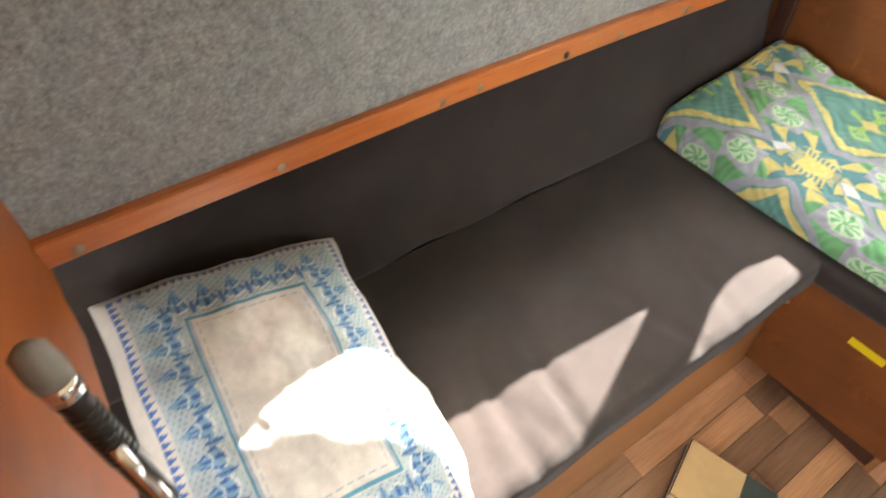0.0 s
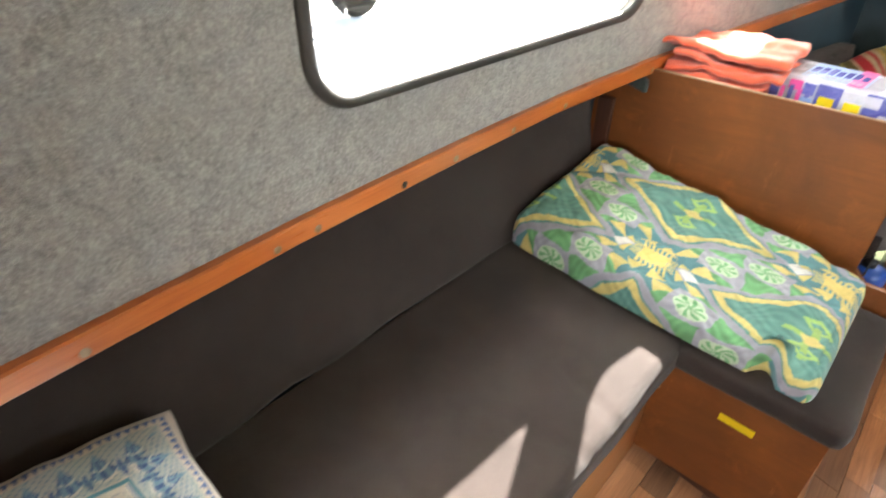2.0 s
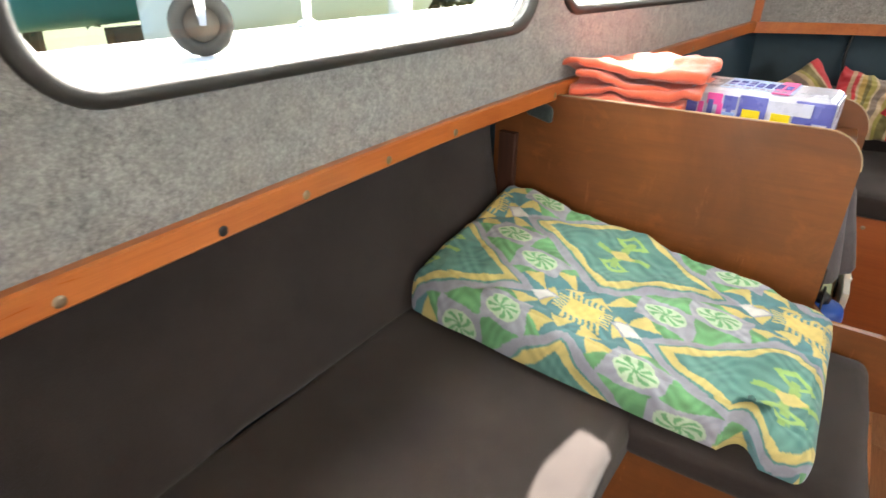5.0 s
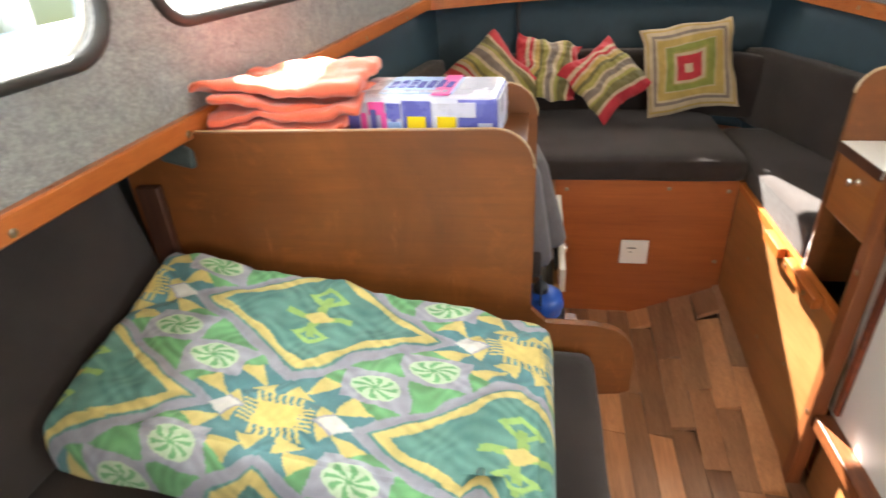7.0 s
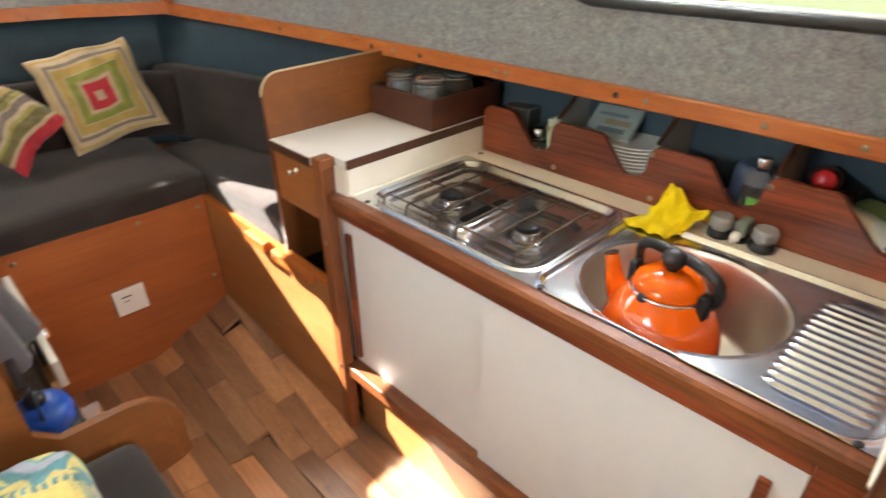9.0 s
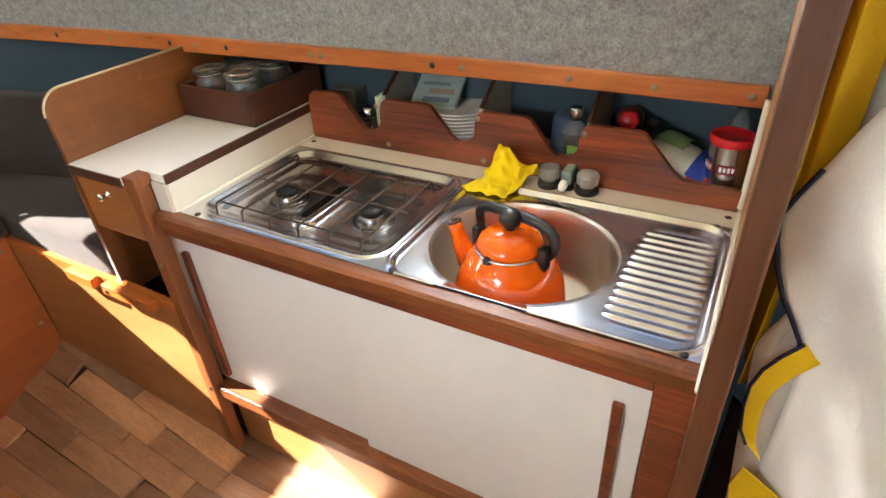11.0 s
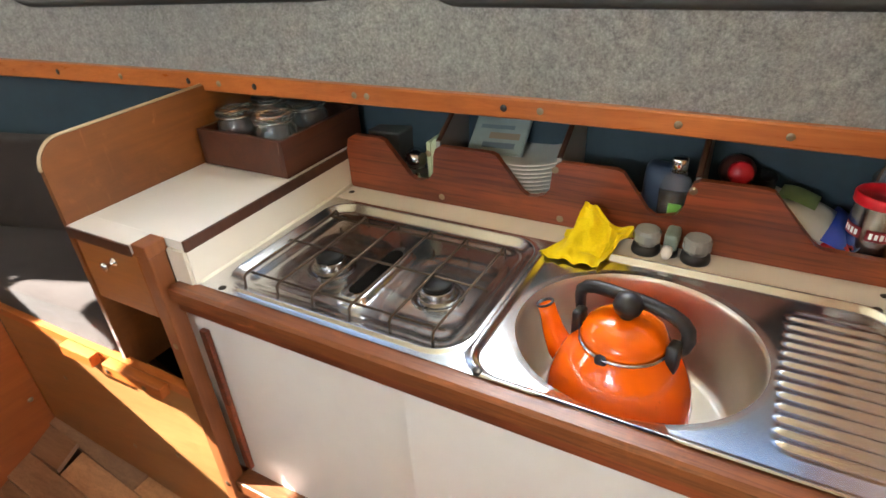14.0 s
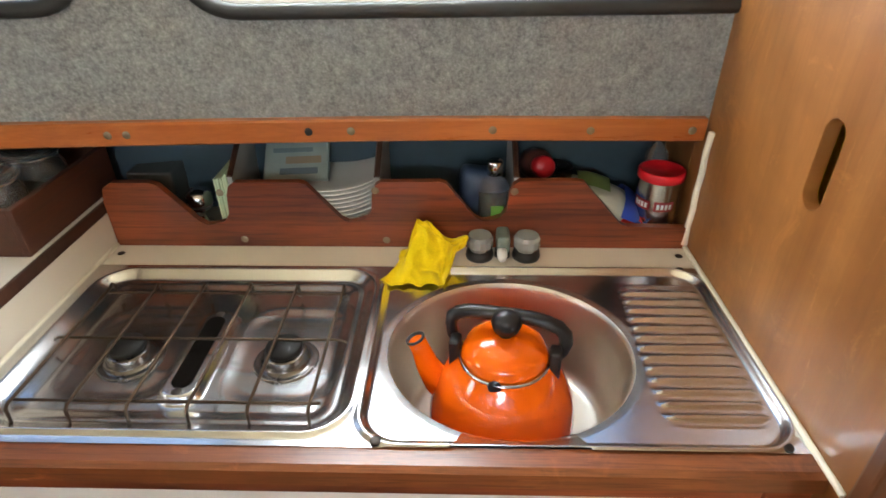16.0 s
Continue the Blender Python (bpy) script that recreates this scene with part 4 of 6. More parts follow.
def socket():
    ob = thing("wall_socket", (-0.022, 1.70, 0.43), "white plastic switch plate on the bow panel", "socket")
    bm = B()
    box(bm, -0.066, 0.022, 1.690, 1.6995, 0.388, 0.474, 0.003)
    part("plate", bm, WHITE_PLASTIC, ob)
    bm = B()
    box(bm, -0.045, -0.018, 1.6885, 1.6905, 0.446, 0.4495)
    box(bm, -0.040, -0.028, 1.6885, 1.6905, 0.432, 0.434)
    part("marking", bm, BLACK, ob)
    return ob


socket()

bm = B()
cushion_mesh(bm, -0.42, 0.275, 1.672, 2.27, 0.683, 0.760, 0.026, 0.012, 16, wob=0.004, seed=2)
solid("bow_cushion", bm, CHARCOAL, "charcoal fabric cushion on the bow seat", "cushion", "berth cushions", smooth=True)


def wedge(fx_in, fx_out, y0, y1, z0, z1, seed):
    """A berth cushion between the aisle line and the hull line."""
    bm = B()
    cushion_mesh(bm, 0, 1, y0, y1, z0, z1, 0.022, 0.008, 16, wob=0.0, seed=seed)
    for v in bm.verts:
        t, y = v.co.x, v.co.y
        v.co.x = fx_in(y) + (fx_out(y) - fx_in(y)) * t
        v.co.z += 0.003 * noise.noise(v.co * 7)
    return bm


def bunk_x(y):
    return 0.312 - 0.05 * max(0.0, (y - 1.135)) / 0.565


def bunk_top(y):
    return 0.606 + 0.074 * (y - 1.135) / 0.565


bm = wedge(lambda y: bunk_x(min(y, 1.70)) + 0.012 if y < 1.70 else 0.28, lambda y: star_x(y) + 0.02, 1.304, 2.02, 0.635, 0.735, 3)
for v in bm.verts:
    v.co.z += -0.012 + 0.030 * (v.co.y - 1.32) / 0.7
solid("side_cushion", bm, CHARCOAL, "charcoal fabric cushion on the starboard berth", "cushion", "berth cushions", smooth=True)
bm = wedge(lambda y: -0.33, lambda y: port_x(y) - 0.02, 1.14, 2.10, 0.655, 0.735, 6)
solid("side_cushion", bm, CHARCOAL, "charcoal fabric cushion on the port berth", "cushion", "berth cushions", smooth=True)
for fx, out, y0, y1, lab in ((port_x, -1, 1.15, 2.12, "charcoal fabric back cushion along the port hull"), (star_x, 1, 1.33, 2.22, "charcoal fabric back cushion along the starboard hull")):
    bm = B()
    cushion_mesh(bm, -0.035, 0.035, y0, y1, 0.0, 0.245, 0.020, 0.0, 16, wob=0.004, seed=y0,
                 where=lambda q, fx=fx, out=out: Vector((fx(q.y) - out * (0.045 - q.x - 0.10 * (q.z - 0.10)), q.y, 0.735 + q.z)))
    solid("back_cushion", bm, CHARCOAL, lab, "cushion", "berth cushions", smooth=True)
bm = B()
cushion_mesh(bm, -0.62, 0.40, -0.035, 0.035, 0.0, 0.215, 0.020, 0.0, 14, wob=0.004, seed=8,
             where=lambda q: Vector((q.x, 2.24 + q.y + 0.10 * (q.z - 0.05) - 0.5 * (q.x + 0.13) ** 2, 0.755 + q.z)))
solid("back_cushion", bm, CHARCOAL, "charcoal fabric back cushion across the bow", "cushion", "berth cushions", smooth=True)


def stand(x, y, z, lean, turn, spin):
    """A cushion that stands on edge, leans back and is turned in its own plane."""
    return Matrix.Translation((x, y, z)) @ pose(0, 0, 0, 0, 0, turn) @ pose(0, 0, 0, 90 - lean, 0, 0) @ pose(0, 0, 0, 0, 0, spin)


pad_thing("scatter_cushion", 0.295, 0.295, 0.045, 90, stand(0.150, 2.06, 0.940, 24, -6, 9), squares, "square cushion with concentric red, green and cream bands", "striped cushions", 1.0, crease=0.016)
pad_thing("scatter_cushion", 0.240, 0.240, 0.040, 90, stand(-0.115, 2.05, 0.915, 46, 6, 38), stripes(BANDS), "striped cushion tipped on its corner", "striped cushions", 2.0, crease=0.022)
pad_thing("scatter_cushion", 0.240, 0.240, 0.040, 90, stand(-0.320, 2.12, 0.935, 44, 12, 76), stripes(BANDS), "striped cushion slumped behind another", "striped cushions", 3.0, crease=0.024)
pad_thing("scatter_cushion", 0.290, 0.290, 0.045, 90, stand(-0.510, 2.03, 0.905, 36, 14, 128), stripes(BANDS), "striped cushion leaning on the port berth", "striped cushions", 4.0, crease=0.016)


GREY_CLOTH = cloth("worn_grey_cloth", (0.12, 0.11, 0.115), 500, 0.95, 0.0014, 0.3, 0.2)


def port_bunk():
    ob = thing("port_bunk_front", (-0.29, 1.4, 0.2), "orange plywood front of the port berth with a notched top", "berth front", kind="structure")
    bm = B()
    prism(bm, [(1.140, 0.18), (1.699, 0.18), (1.699, 0.68), (1.46, 0.655), (1.45, 0.60), (1.20, 0.585), (1.190, 0.62), (1.140, 0.615)], 0.012,
          Matrix.Translation((-0.300, 0, 0)) @ PLANE_X, 0.001)
    part("panel", bm, PLY_Y, ob)
    bm = B()
    box(bm, -0.287, -0.272, 1.20, 1.36, 0.590, 0.655, 0.002)
    box(bm, -0.287, -0.272, 1.38, 1.60, 0.605, 0.675, 0.002)
    part("cleat", bm, CREAM_LAMINATE, ob, "pale wooden cleats")
    bm = B()
    tube(bm, [(-0.30, 1.16, 0.545), (-0.286, 1.40, 0.615)], 0.006, 6)
    box(bm, -0.270, -0.262, 1.36, 1.385, 0.615, 0.628, 0.001)
    part("latch", bm, CHROME, ob, "chrome bolt")
    return ob


port_bunk()
for x, y, z, lean, lab in ((-0.375, 1.27, 0.80, 8, "folded grey cushion stood on edge on the port berth"), (-0.345, 1.42, 0.765, 14, "small grey cushion stood on edge on the port berth")):
    bm = B()
    cushion_mesh(bm, -0.035, 0.035, -0.12, 0.12, -0.13, 0.13, 0.03, 0.0, 10, wob=0.008, seed=x)
    ob = solid("stowed_cushion", bm, GREY_CLOTH, lab, "cushion", "stowed cushions", smooth=True)
    ob.matrix_basis = Matrix.Translation((x, y, z)) @ pose(0, 0, 0, 0, -lean, 12)


def lantern():
    at = (-0.335, 1.03, 0.5885)
    ob = thing("lantern", at, "blue and black plastic lantern stowed beside the partition", "lantern")
    bm = B()
    lathe(bm, ((0.0, 0.0), (0.050, 0.0), (0.056, 0.008), (0.057, 0.030), (0.052, 0.040), (0.0, 0.0402)), at, 28)
    part("foot", bm, BLACK, ob, "black rubber foot", True)
    for z in (0.048, 0.060):
        bm = B()
        lathe(bm, ((0.046, 0.0), (0.0535, 0.002), (0.0535, 0.007), (0.046, 0.009)), (at[0], at[1], at[2] + z), 28)
        part("grip_ring", bm, BLACK, ob, "", True)
    bm = B()
    lathe(bm, ((0.0, 0.0), (0.046, 0.0), (0.047, 0.035), (0.050, 0.045), (0.046, 0.066), (0.030, 0.074), (0.0, 0.075)), (at[0], at[1], at[2] + 0.0405), 28)
    part("body", bm, BLUE_PLASTIC, ob, "blue body", True)
    bm = B()
    lathe(bm, ((0.0, 0.0), (0.016, 0.0), (0.017, 0.012), (0.010, 0.020), (0.0, 0.021)), (at[0], at[1], at[2] + 0.116), 18)
    part("cap", bm, BLACK, ob, "", True)
    bm = B()
    tube(bm, [(at[0], at[1] - 0.046 * math.cos(radians(a)), at[2] + 0.085 + 0.062 * math.sin(radians(a))) for a in range(0, 181, 15)], 0.003, 6)
    part("handle", bm, BLACK, ob, "", True)
    return ob


lantern()
bm = B()
box(bm, -0.40, -0.246, 0.8855, 1.116, 0.572, 0.588, 0.002)
solid("stowage_shelf", bm, PLY_X, "small plywood shelf beside the partition", "shelf", kind="structure")

# ---- on the partition shelf ----


def towel(name, x0, x1, y0, y1, z0, folds, label, seed):
    ob = thing(name, ((x0 + x1) / 2, (y0 + y1) / 2, z0), label, "towel", "folded towels")
    z = z0
    for k in range(folds):
        t = 0.0200 + 0.003 * math.sin(k * 2 + seed)
        bm = B()
        cushion_mesh(bm, x0 + 0.012 * math.sin(k * 3 + seed), x1 - 0.02 * (k % 2), y0, y1, z, z + t, 0.0110, 0.004, 34, wob=0.030, seed=seed + k * 3)
        for v in bm.verts:
            v.co += Vector((noise.noise(v.co * 24), noise.noise(v.co * 24 + Vector((5, 0, 0))), noise.noise(v.co * 30 + Vector((0, 9, 0))))) * 0.008
        part("fold", bm, CORAL, ob, "", True)
        z += t * 0.93
    return ob


towel("folded_towel", -0.955, -0.665, 0.895, 1.105, 1.0665, 2, "loosely folded coral terry towel", 1.0)
towel("folded_towel", -0.925, -0.650, 0.900, 1.100, 1.118, 3, "folded coral terry towel on top of another", 4.0)


def tissue_pack():
    ob = thing("tissue_pack", (-0.54, 1.0, 1.067), "wrapped pack of paper rolls in white, blue and pink film", "paper pack")
    ob.matrix_basis = pose(-0.545, 1.0, 1.067, 0, 0, -4)
    inv = Matrix.Identity(4)
    film = plastic("blue_violet_film", (0.12, 0.13, 0.42), 0.25, 0.3)
    white = plastic("white_film", (0.52, 0.53, 0.64), 0.25, 0.1)
    pink = plastic("pink_print", (0.75, 0.10, 0.36), 0.3)
    pale = plastic("pale_blue_print", (0.30, 0.45, 0.72), 0.3, 0.2)

    def bit(name, x0, x1, y0, y1, z0, z1, mat, bev=0.0, lab=""):
        bm = B()
        box(bm, x0, x1, y0, y1, z0, z1, bev)
        o = part(name, bm, mat, None, lab)
        o.parent = ob
        return o

    bit("wrap", -0.130, 0.130, -0.075, 0.075, 0.0, 0.084, white, 0.012)
    bit("panel", 0.060, 0.1305, -0.0756, 0.0756, 0.004, 0.080, film, 0.008, "dark violet end band")
    bit("panel", -0.030, 0.020, -0.0762, -0.0740, 0.008, 0.076, film, 0.0, "violet printed band")
    bit("stripe", -0.075, 0.055, -0.060, 0.060, 0.0835, 0.0850, pale, 0.0, "pale blue printed patch")
    bit("stripe", 0.02, 0.050, -0.070, 0.070, 0.0842, 0.0858, pink, 0.0, "pink printed band")
    for x in (-0.022, 0.030):
        bit("price_patch", x, x + 0.032, -0.0775, -0.0755, 0.010, 0.050, YELLOW_TAPE, 0.0, "yellow printed patch")
    for i in range(4):
        bit("lettering", -0.105 + 0.018 * i, -0.095 + 0.018 * i, -0.0772, -0.0752, 0.015, 0.055 + 0.006 * (i % 2), film if i % 2 else pink)
    for i in range(5):
        bit("lettering", 0.064 + 0.012 * i, 0.072 + 0.012 * i, -0.03, 0.035, 0.0835, 0.0847, white)
    for i, (x0, x1, z0, z1, m) in enumerate(((-0.128, -0.108, 0.010, 0.074, film), (-0.090, -0.062, 0.052, 0.074, pink), (-0.058, -0.034, 0.012, 0.040, pale), (-0.058, -0.034, 0.046, 0.072, film), (0.064, 0.096, 0.050, 0.074, white), (0.100, 0.124, 0.012, 0.040, white))):
        bit("panel", x0, x1, -0.0768 - 0.0003 * i, -0.0750, z0, z1, m, 0.0, "printed block")
    for i in range(7):
        bit("lettering", -0.068 + 0.017 * i, -0.056 + 0.017 * i, -0.022, 0.020 + 0.006 * (i % 3), 0.0848, 0.0862, film)
    for i in range(9):
        bit("lettering", -0.070 + 0.013 * i, -0.060 + 0.013 * i, -0.056, -0.040, 0.0848, 0.0862, white)
    bit("end_cap", 0.1297, 0.1325, -0.06, 0.06, 0.008, 0.076, white, 0.001, "white end of the pack")
    return ob


tissue_pack()


def book():
    ob = thing("book", (-0.42, 0.16, 0.22), "thick closed book lying on the cabin sole", "book")
    bm = B()
    box(bm, -0.10, 0.10, -0.075, 0.075, 0.003, 0.030, 0.001)
    part("pages", bm, plastic("paper_block", (0.66, 0.50, 0.30), 0.8, 0.1), None).parent = ob
    bm = B()
    box(bm, -0.104, 0.102, -0.078, 0.078, 0.0305, 0.034, 0.0012)
    box(bm, -0.104, 0.102, -0.078, 0.078, 0.0, 0.0028, 0.001)
    box(bm, 0.1005, 0.104, -0.078, 0.078, 0.0, 0.034, 0.001)
    part("cover", bm, plastic("dark_green_cover", (0.05, 0.07, 0.065), 0.35, 0.5), None, "dark mottled cover").parent = ob
    bm = B()
    box(bm, -0.102, 0.030, -0.076, 0.076, 0.0342, 0.0348)
    part("cover_panel", bm, plastic("buff_cover", (0.60, 0.42, 0.20), 0.4, 0.2), None, "buff half of the cover").parent = ob
    ob.matrix_basis = pose(-0.42, 0.125, sole_z(-0.42, 0.125) + 0.014, 0, 9, 20)
    return ob


book()


def torch():
    ob = thing("hanging_torch", (-0.60, -0.76, 1.20), "black ribbed hand torch with a grey cap hung on the bulkhead", "torch")
    m = Matrix.Translation((-0.602, -0.752, 1.112)) @ pose(0, 0, 0, 4, -8, 0) @ Matrix.Diagonal((0.54, 0.54, 0.85, 1))
    bm = B()
    lathe(bm, ((0.0, 0.0), (0.016, 0.0), (0.018, 0.02), (0.018, 0.15), (0.020, 0.155), (0.0, 0.156)), n=20, m=m)
    part("barrel", bm, BLACK, ob, "", True)
    for i in range(9):
        bm = B()
        lathe(bm, ((0.0178, 0.0), (0.0195, 0.001), (0.0195, 0.004), (0.0178, 0.005)), n=20, m=m @ Matrix.Translation((0, 0, 0.075 + 0.0075 * i)))
        part("grip_ring", bm, BLACK, ob, "", True)
    bm = B()
    lathe(bm, ((0.0, 0.0), (0.0205, 0.0), (0.0205, 0.016), (0.0, 0.0162)), n=24, m=m @ Matrix.Translation((0, 0, 0.157)))
    part("collar", bm, CHROME, ob, "chrome collar", True)
    bm = B()
    lathe(bm, ((0.0, 0.0), (0.0215, 0.0), (0.0235, 0.012), (0.020, 0.030), (0.010, 0.036), (0.0, 0.037)), n=24, m=m @ Matrix.Translation((0, 0, 0.1735)))
    part("cap", bm, plastic("grey_rubber", (0.20, 0.19, 0.17), 0.5), ob, "grey rubber cap", True)
    bm = B()
    tube(bm, [m @ Vector((0.021, 0.004, 0.10)), m @ Vector((0.024, 0.006, 0.03)), m @ Vector((0.026, 0.006, -0.06))], 0.005, 8)
    part("clip_rod", bm, CHROME, ob, "bright clip rod", True)
    return ob


torch()

# ---- starboard: bunk front and drawer unit ----


def starboard_bunk():
    ob = thing("starboard_bunk_front", (0.29, 1.4, 0.2), "orange plywood front of the starboard berth with a top rail", "berth front", kind="structure")
    bm = B()
    rows = []
    for i in range(13):
        y = 1.123 + (1.698 - 1.123) * i / 12
        rows.append([bm.verts.new((bunk_x(y) + a, y, z)) for a, z in ((0, sole_z(bunk_x(y), y) - 0.01), (0, bunk_top(y) - 0.022), (0.014, bunk_top(y) - 0.022), (0.014, sole_z(bunk_x(y), y) - 0.01))])
    for a, b in zip(rows, rows[1:]):
        for j in range(4):
            bm.faces.new((a[j], a[(j + 1) % 4], b[(j + 1) % 4], b[j]))
    bm.faces.new(rows[0])
    bm.faces.new(rows[-1][::-1])
    part("panel", bm, PLY_Y, ob)
    bm = B()
    rows = []
    for i in range(13):
        y = 1.123 + (1.698 - 1.123) * i / 12
        rows.append([bm.verts.new((bunk_x(y) + a, y, bunk_top(y) + b)) for a, b in ((-0.002, -0.0215), (-0.002, 0.0), (0.017, 0.0), (0.017, -0.0215))])
    for a, b in zip(rows, rows[1:]):
        for j in range(4):
            bm.faces.new((a[j], a[(j + 1) % 4], b[(j + 1) % 4], b[j]))
    bm.faces.new(rows[0])
    bm.faces.new(rows[-1][::-1])
    part("top_rail", bm, RAIL_WOOD, ob)
    for y0, y1 in ((1.175, 1.335), (1.365, 1.455)):
        bm = B()
        ym = (y0 + y1) / 2
        g = bmesh.ops.create_cube(bm, size=1.0)
        m = Matrix.Translation((bunk_x(ym) - 0.014, ym, bunk_top(ym) - 0.014)) @ pose(0, 0, 0, math.degrees(math.atan(0.131)), 0, 5)
        bmesh.ops.transform(bm, verts=g["verts"], matrix=m @ Matrix.Diagonal((0.022, y1 - y0, 0.030, 1)))
        bmesh.ops.bevel(bm, geom=list(bm.edges), offset=0.002, segments=1, affect="EDGES")
        part("cleat", bm, RAIL_WOOD, ob, "small varnished cleat")
    for y, z in ((1.25, 0.36), (1.40, 0.33), (1.55, 0.50), (1.22, bunk_top(1.22) - 0.016), (1.32, bunk_top(1.32) - 0.016)):
        screw(ob, (bunk_x(y) - (0.0255 if z > 0.58 else 0.0), y, z), (-1, 0, 0), BRASS)
    return ob


starboard_bunk()


def drawer_unit():
    ob = thing("drawer_unit", (0.5, 1.2, 0.5), "wooden drawer unit with a white laminate top", "drawer unit")
    bm = B()
    r = 0.05
    pts = [(0.306, 0.585), (0.306, 1.098 - r)] + [(0.306 + r - r * math.cos(radians(a)), 1.098 - r + r * math.sin(radians(a))) for a in range(10, 91, 10)] + [(0.70, 1.104), (0.80, 1.06), (0.86, 1.04), (0.86, 0.585)]
    prism(bm, pts, 0.013, Matrix.Translation((0, 1.301, 0)) @ PLANE_Y, 0.001)
    part("side_panel", bm, PLY_X, ob)
    bm = B()
    tube(bm, [(x - 0.001, 1.3075, z + (0.001 if i > 5 else 0)) for i, (x, z) in enumerate(pts[1:12])], 0.0034, 6)
    part("edge_strip", bm, WORN_EDGE, ob, "pale worn edge strip", True)
    bm = B()
    box(bm, 0.3475, 0.86, 1.046, 1.3005, 0.9275, 0.9455, 0.001)
    box(bm, 0.304, 0.3473, 1.1232, 1.3005, 0.9275, 0.9455)
    part("top", bm, WHITE_LAMINATE, ob, "white laminate top")
    bm = B()
    box(bm, 0.300, 0.3035, 1.123, 1.3005, 0.924, 0.945)
    box(bm, 0.346, 0.82, 1.0395, 1.0455, 0.926, 0.947, 0.001)
    part("top_edging", bm, DARK_WOOD, ob, "dark edging")
    bm = B()
    box(bm, 0.308, 0.342, 1.0885, 1.122, 0.085, 0.9235, 0.003)
    box(bm, 0.3055, 0.3460, 1.0865, 1.1225, 0.9235, 0.947, 0.002)
    part("post", bm, POST_WOOD, ob, "dark stained corner post")
    screw(ob, (0.3075, 1.104, 0.73), (-1, 0, 0))
    screw(ob, (0.3075, 1.104, 0.34), (-1, 0, 0))
    bm = B()
    box(bm, 0.309, 0.325, 1.1235, 1.2995, 0.788, 0.920, 0.002)
    drawer = part("drawer", bm, DRAWER_WOOD, ob)
    bm = B()
    m = Matrix.Translation((0.309, 1.200, 0.890)) @ pose(0, 0, 0, 0, -90, 0)
    lathe(bm, ((0.0, 0.0), (0.009, 0.0), (0.009, 0.002), (0.004, 0.004), (0.0035, 0.012), (0.0085, 0.017), (0.009, 0.021), (0.0, 0.024)), n=20, m=m)
    part("knob", bm, CHROME, drawer, "chrome knob", True)
    bm = B()
    box(bm, 0.33, 0.60, 1.118, 1.3005, 0.775, 0.787)
    box(bm, 0.60, 0.61, 1.118, 1.3005, 0.585, 0.92)
    part("carcass", bm, DARK_WOOD, ob)
    return ob


drawer_unit()


def spice_box():
    ob = thing("spice_box", (0.72, 1.17, 0.947), "dark wooden box holding glass jars", "box")
    x0, x1, y0, y1, z0, z1, t = 0.618, 0.875, 1.052, 1.292, 0.9475, 1.026, 0.010
    for q in ((x0, x1, y0, y0 + t), (x0, x1, y1 - t, y1), (x0, x0 + t, y0 + t + 0.0002, y1 - t - 0.0002), (x1 - t, x1, y0 + t + 0.0002, y1 - t - 0.0002)):
        bm = B()
        box(bm, *q, z0, z1, 0.001)
        part("box_side", bm, DARK_BOX_WOOD, ob)
    bm = B()
    box(bm, x0 + t, x1 - t, y0 + t, y1 - t, z0, z0 + 0.006)
    part("box_bottom", bm, DARK_BOX_WOOD, ob)
    return ob


spice_box()


def jar(at, r, h):
    ob = thing("glass_jar", at, "empty clear glass storage jar with a glass lid", "jar", "spice jars")
    bm = B()
    lathe(bm, ((0.0, 0.0), (r, 0.0), (r, h * 0.8), (r * 0.86, h * 0.9), (r * 0.86, h), (r * 0.80, h), (r * 0.80, h * 0.88), (r * 0.92, h * 0.78), (r * 0.92, 0.004), (0.0, 0.004)), at, 28)
    part("jar_body", bm, JAR_GLASS, ob, "", True)
    # Chrome ring added to stand in for glints on the glass rim.
    bm = B()
    tube(bm, [(at[0] + r * 0.90 * math.cos(radians(a)), at[1] + r * 0.90 * math.sin(radians(a)), at[2] + h - 0.002) for a in range(0, 360, 12)], 0.0022, 6, True)
    part("band", bm, CHROME, ob, "chrome ring for the glint of the glass rim", True)
    bm = B()
    lathe(bm, ((0.0, 0.002), (r * 0.70, 0.002), (r * 0.98, 0.0), (r * 1.0, 0.006), (r * 0.9, 0.011), (r * 0.45, 0.012), (r * 0.40, 0.008), (0.0, 0.008)), (at[0], at[1], at[2] + h + 0.0005), 28)
    part("lid", bm, JAR_GLASS, ob, "", True)
    return ob


for i, (x, y) in enumerate(((0.668, 1.112), (0.672, 1.222), (0.772, 1.112), (0.776, 1.224))):
    jar((x, y, 0.9538), 0.043, 0.098)

# ---- starboard: galley ----


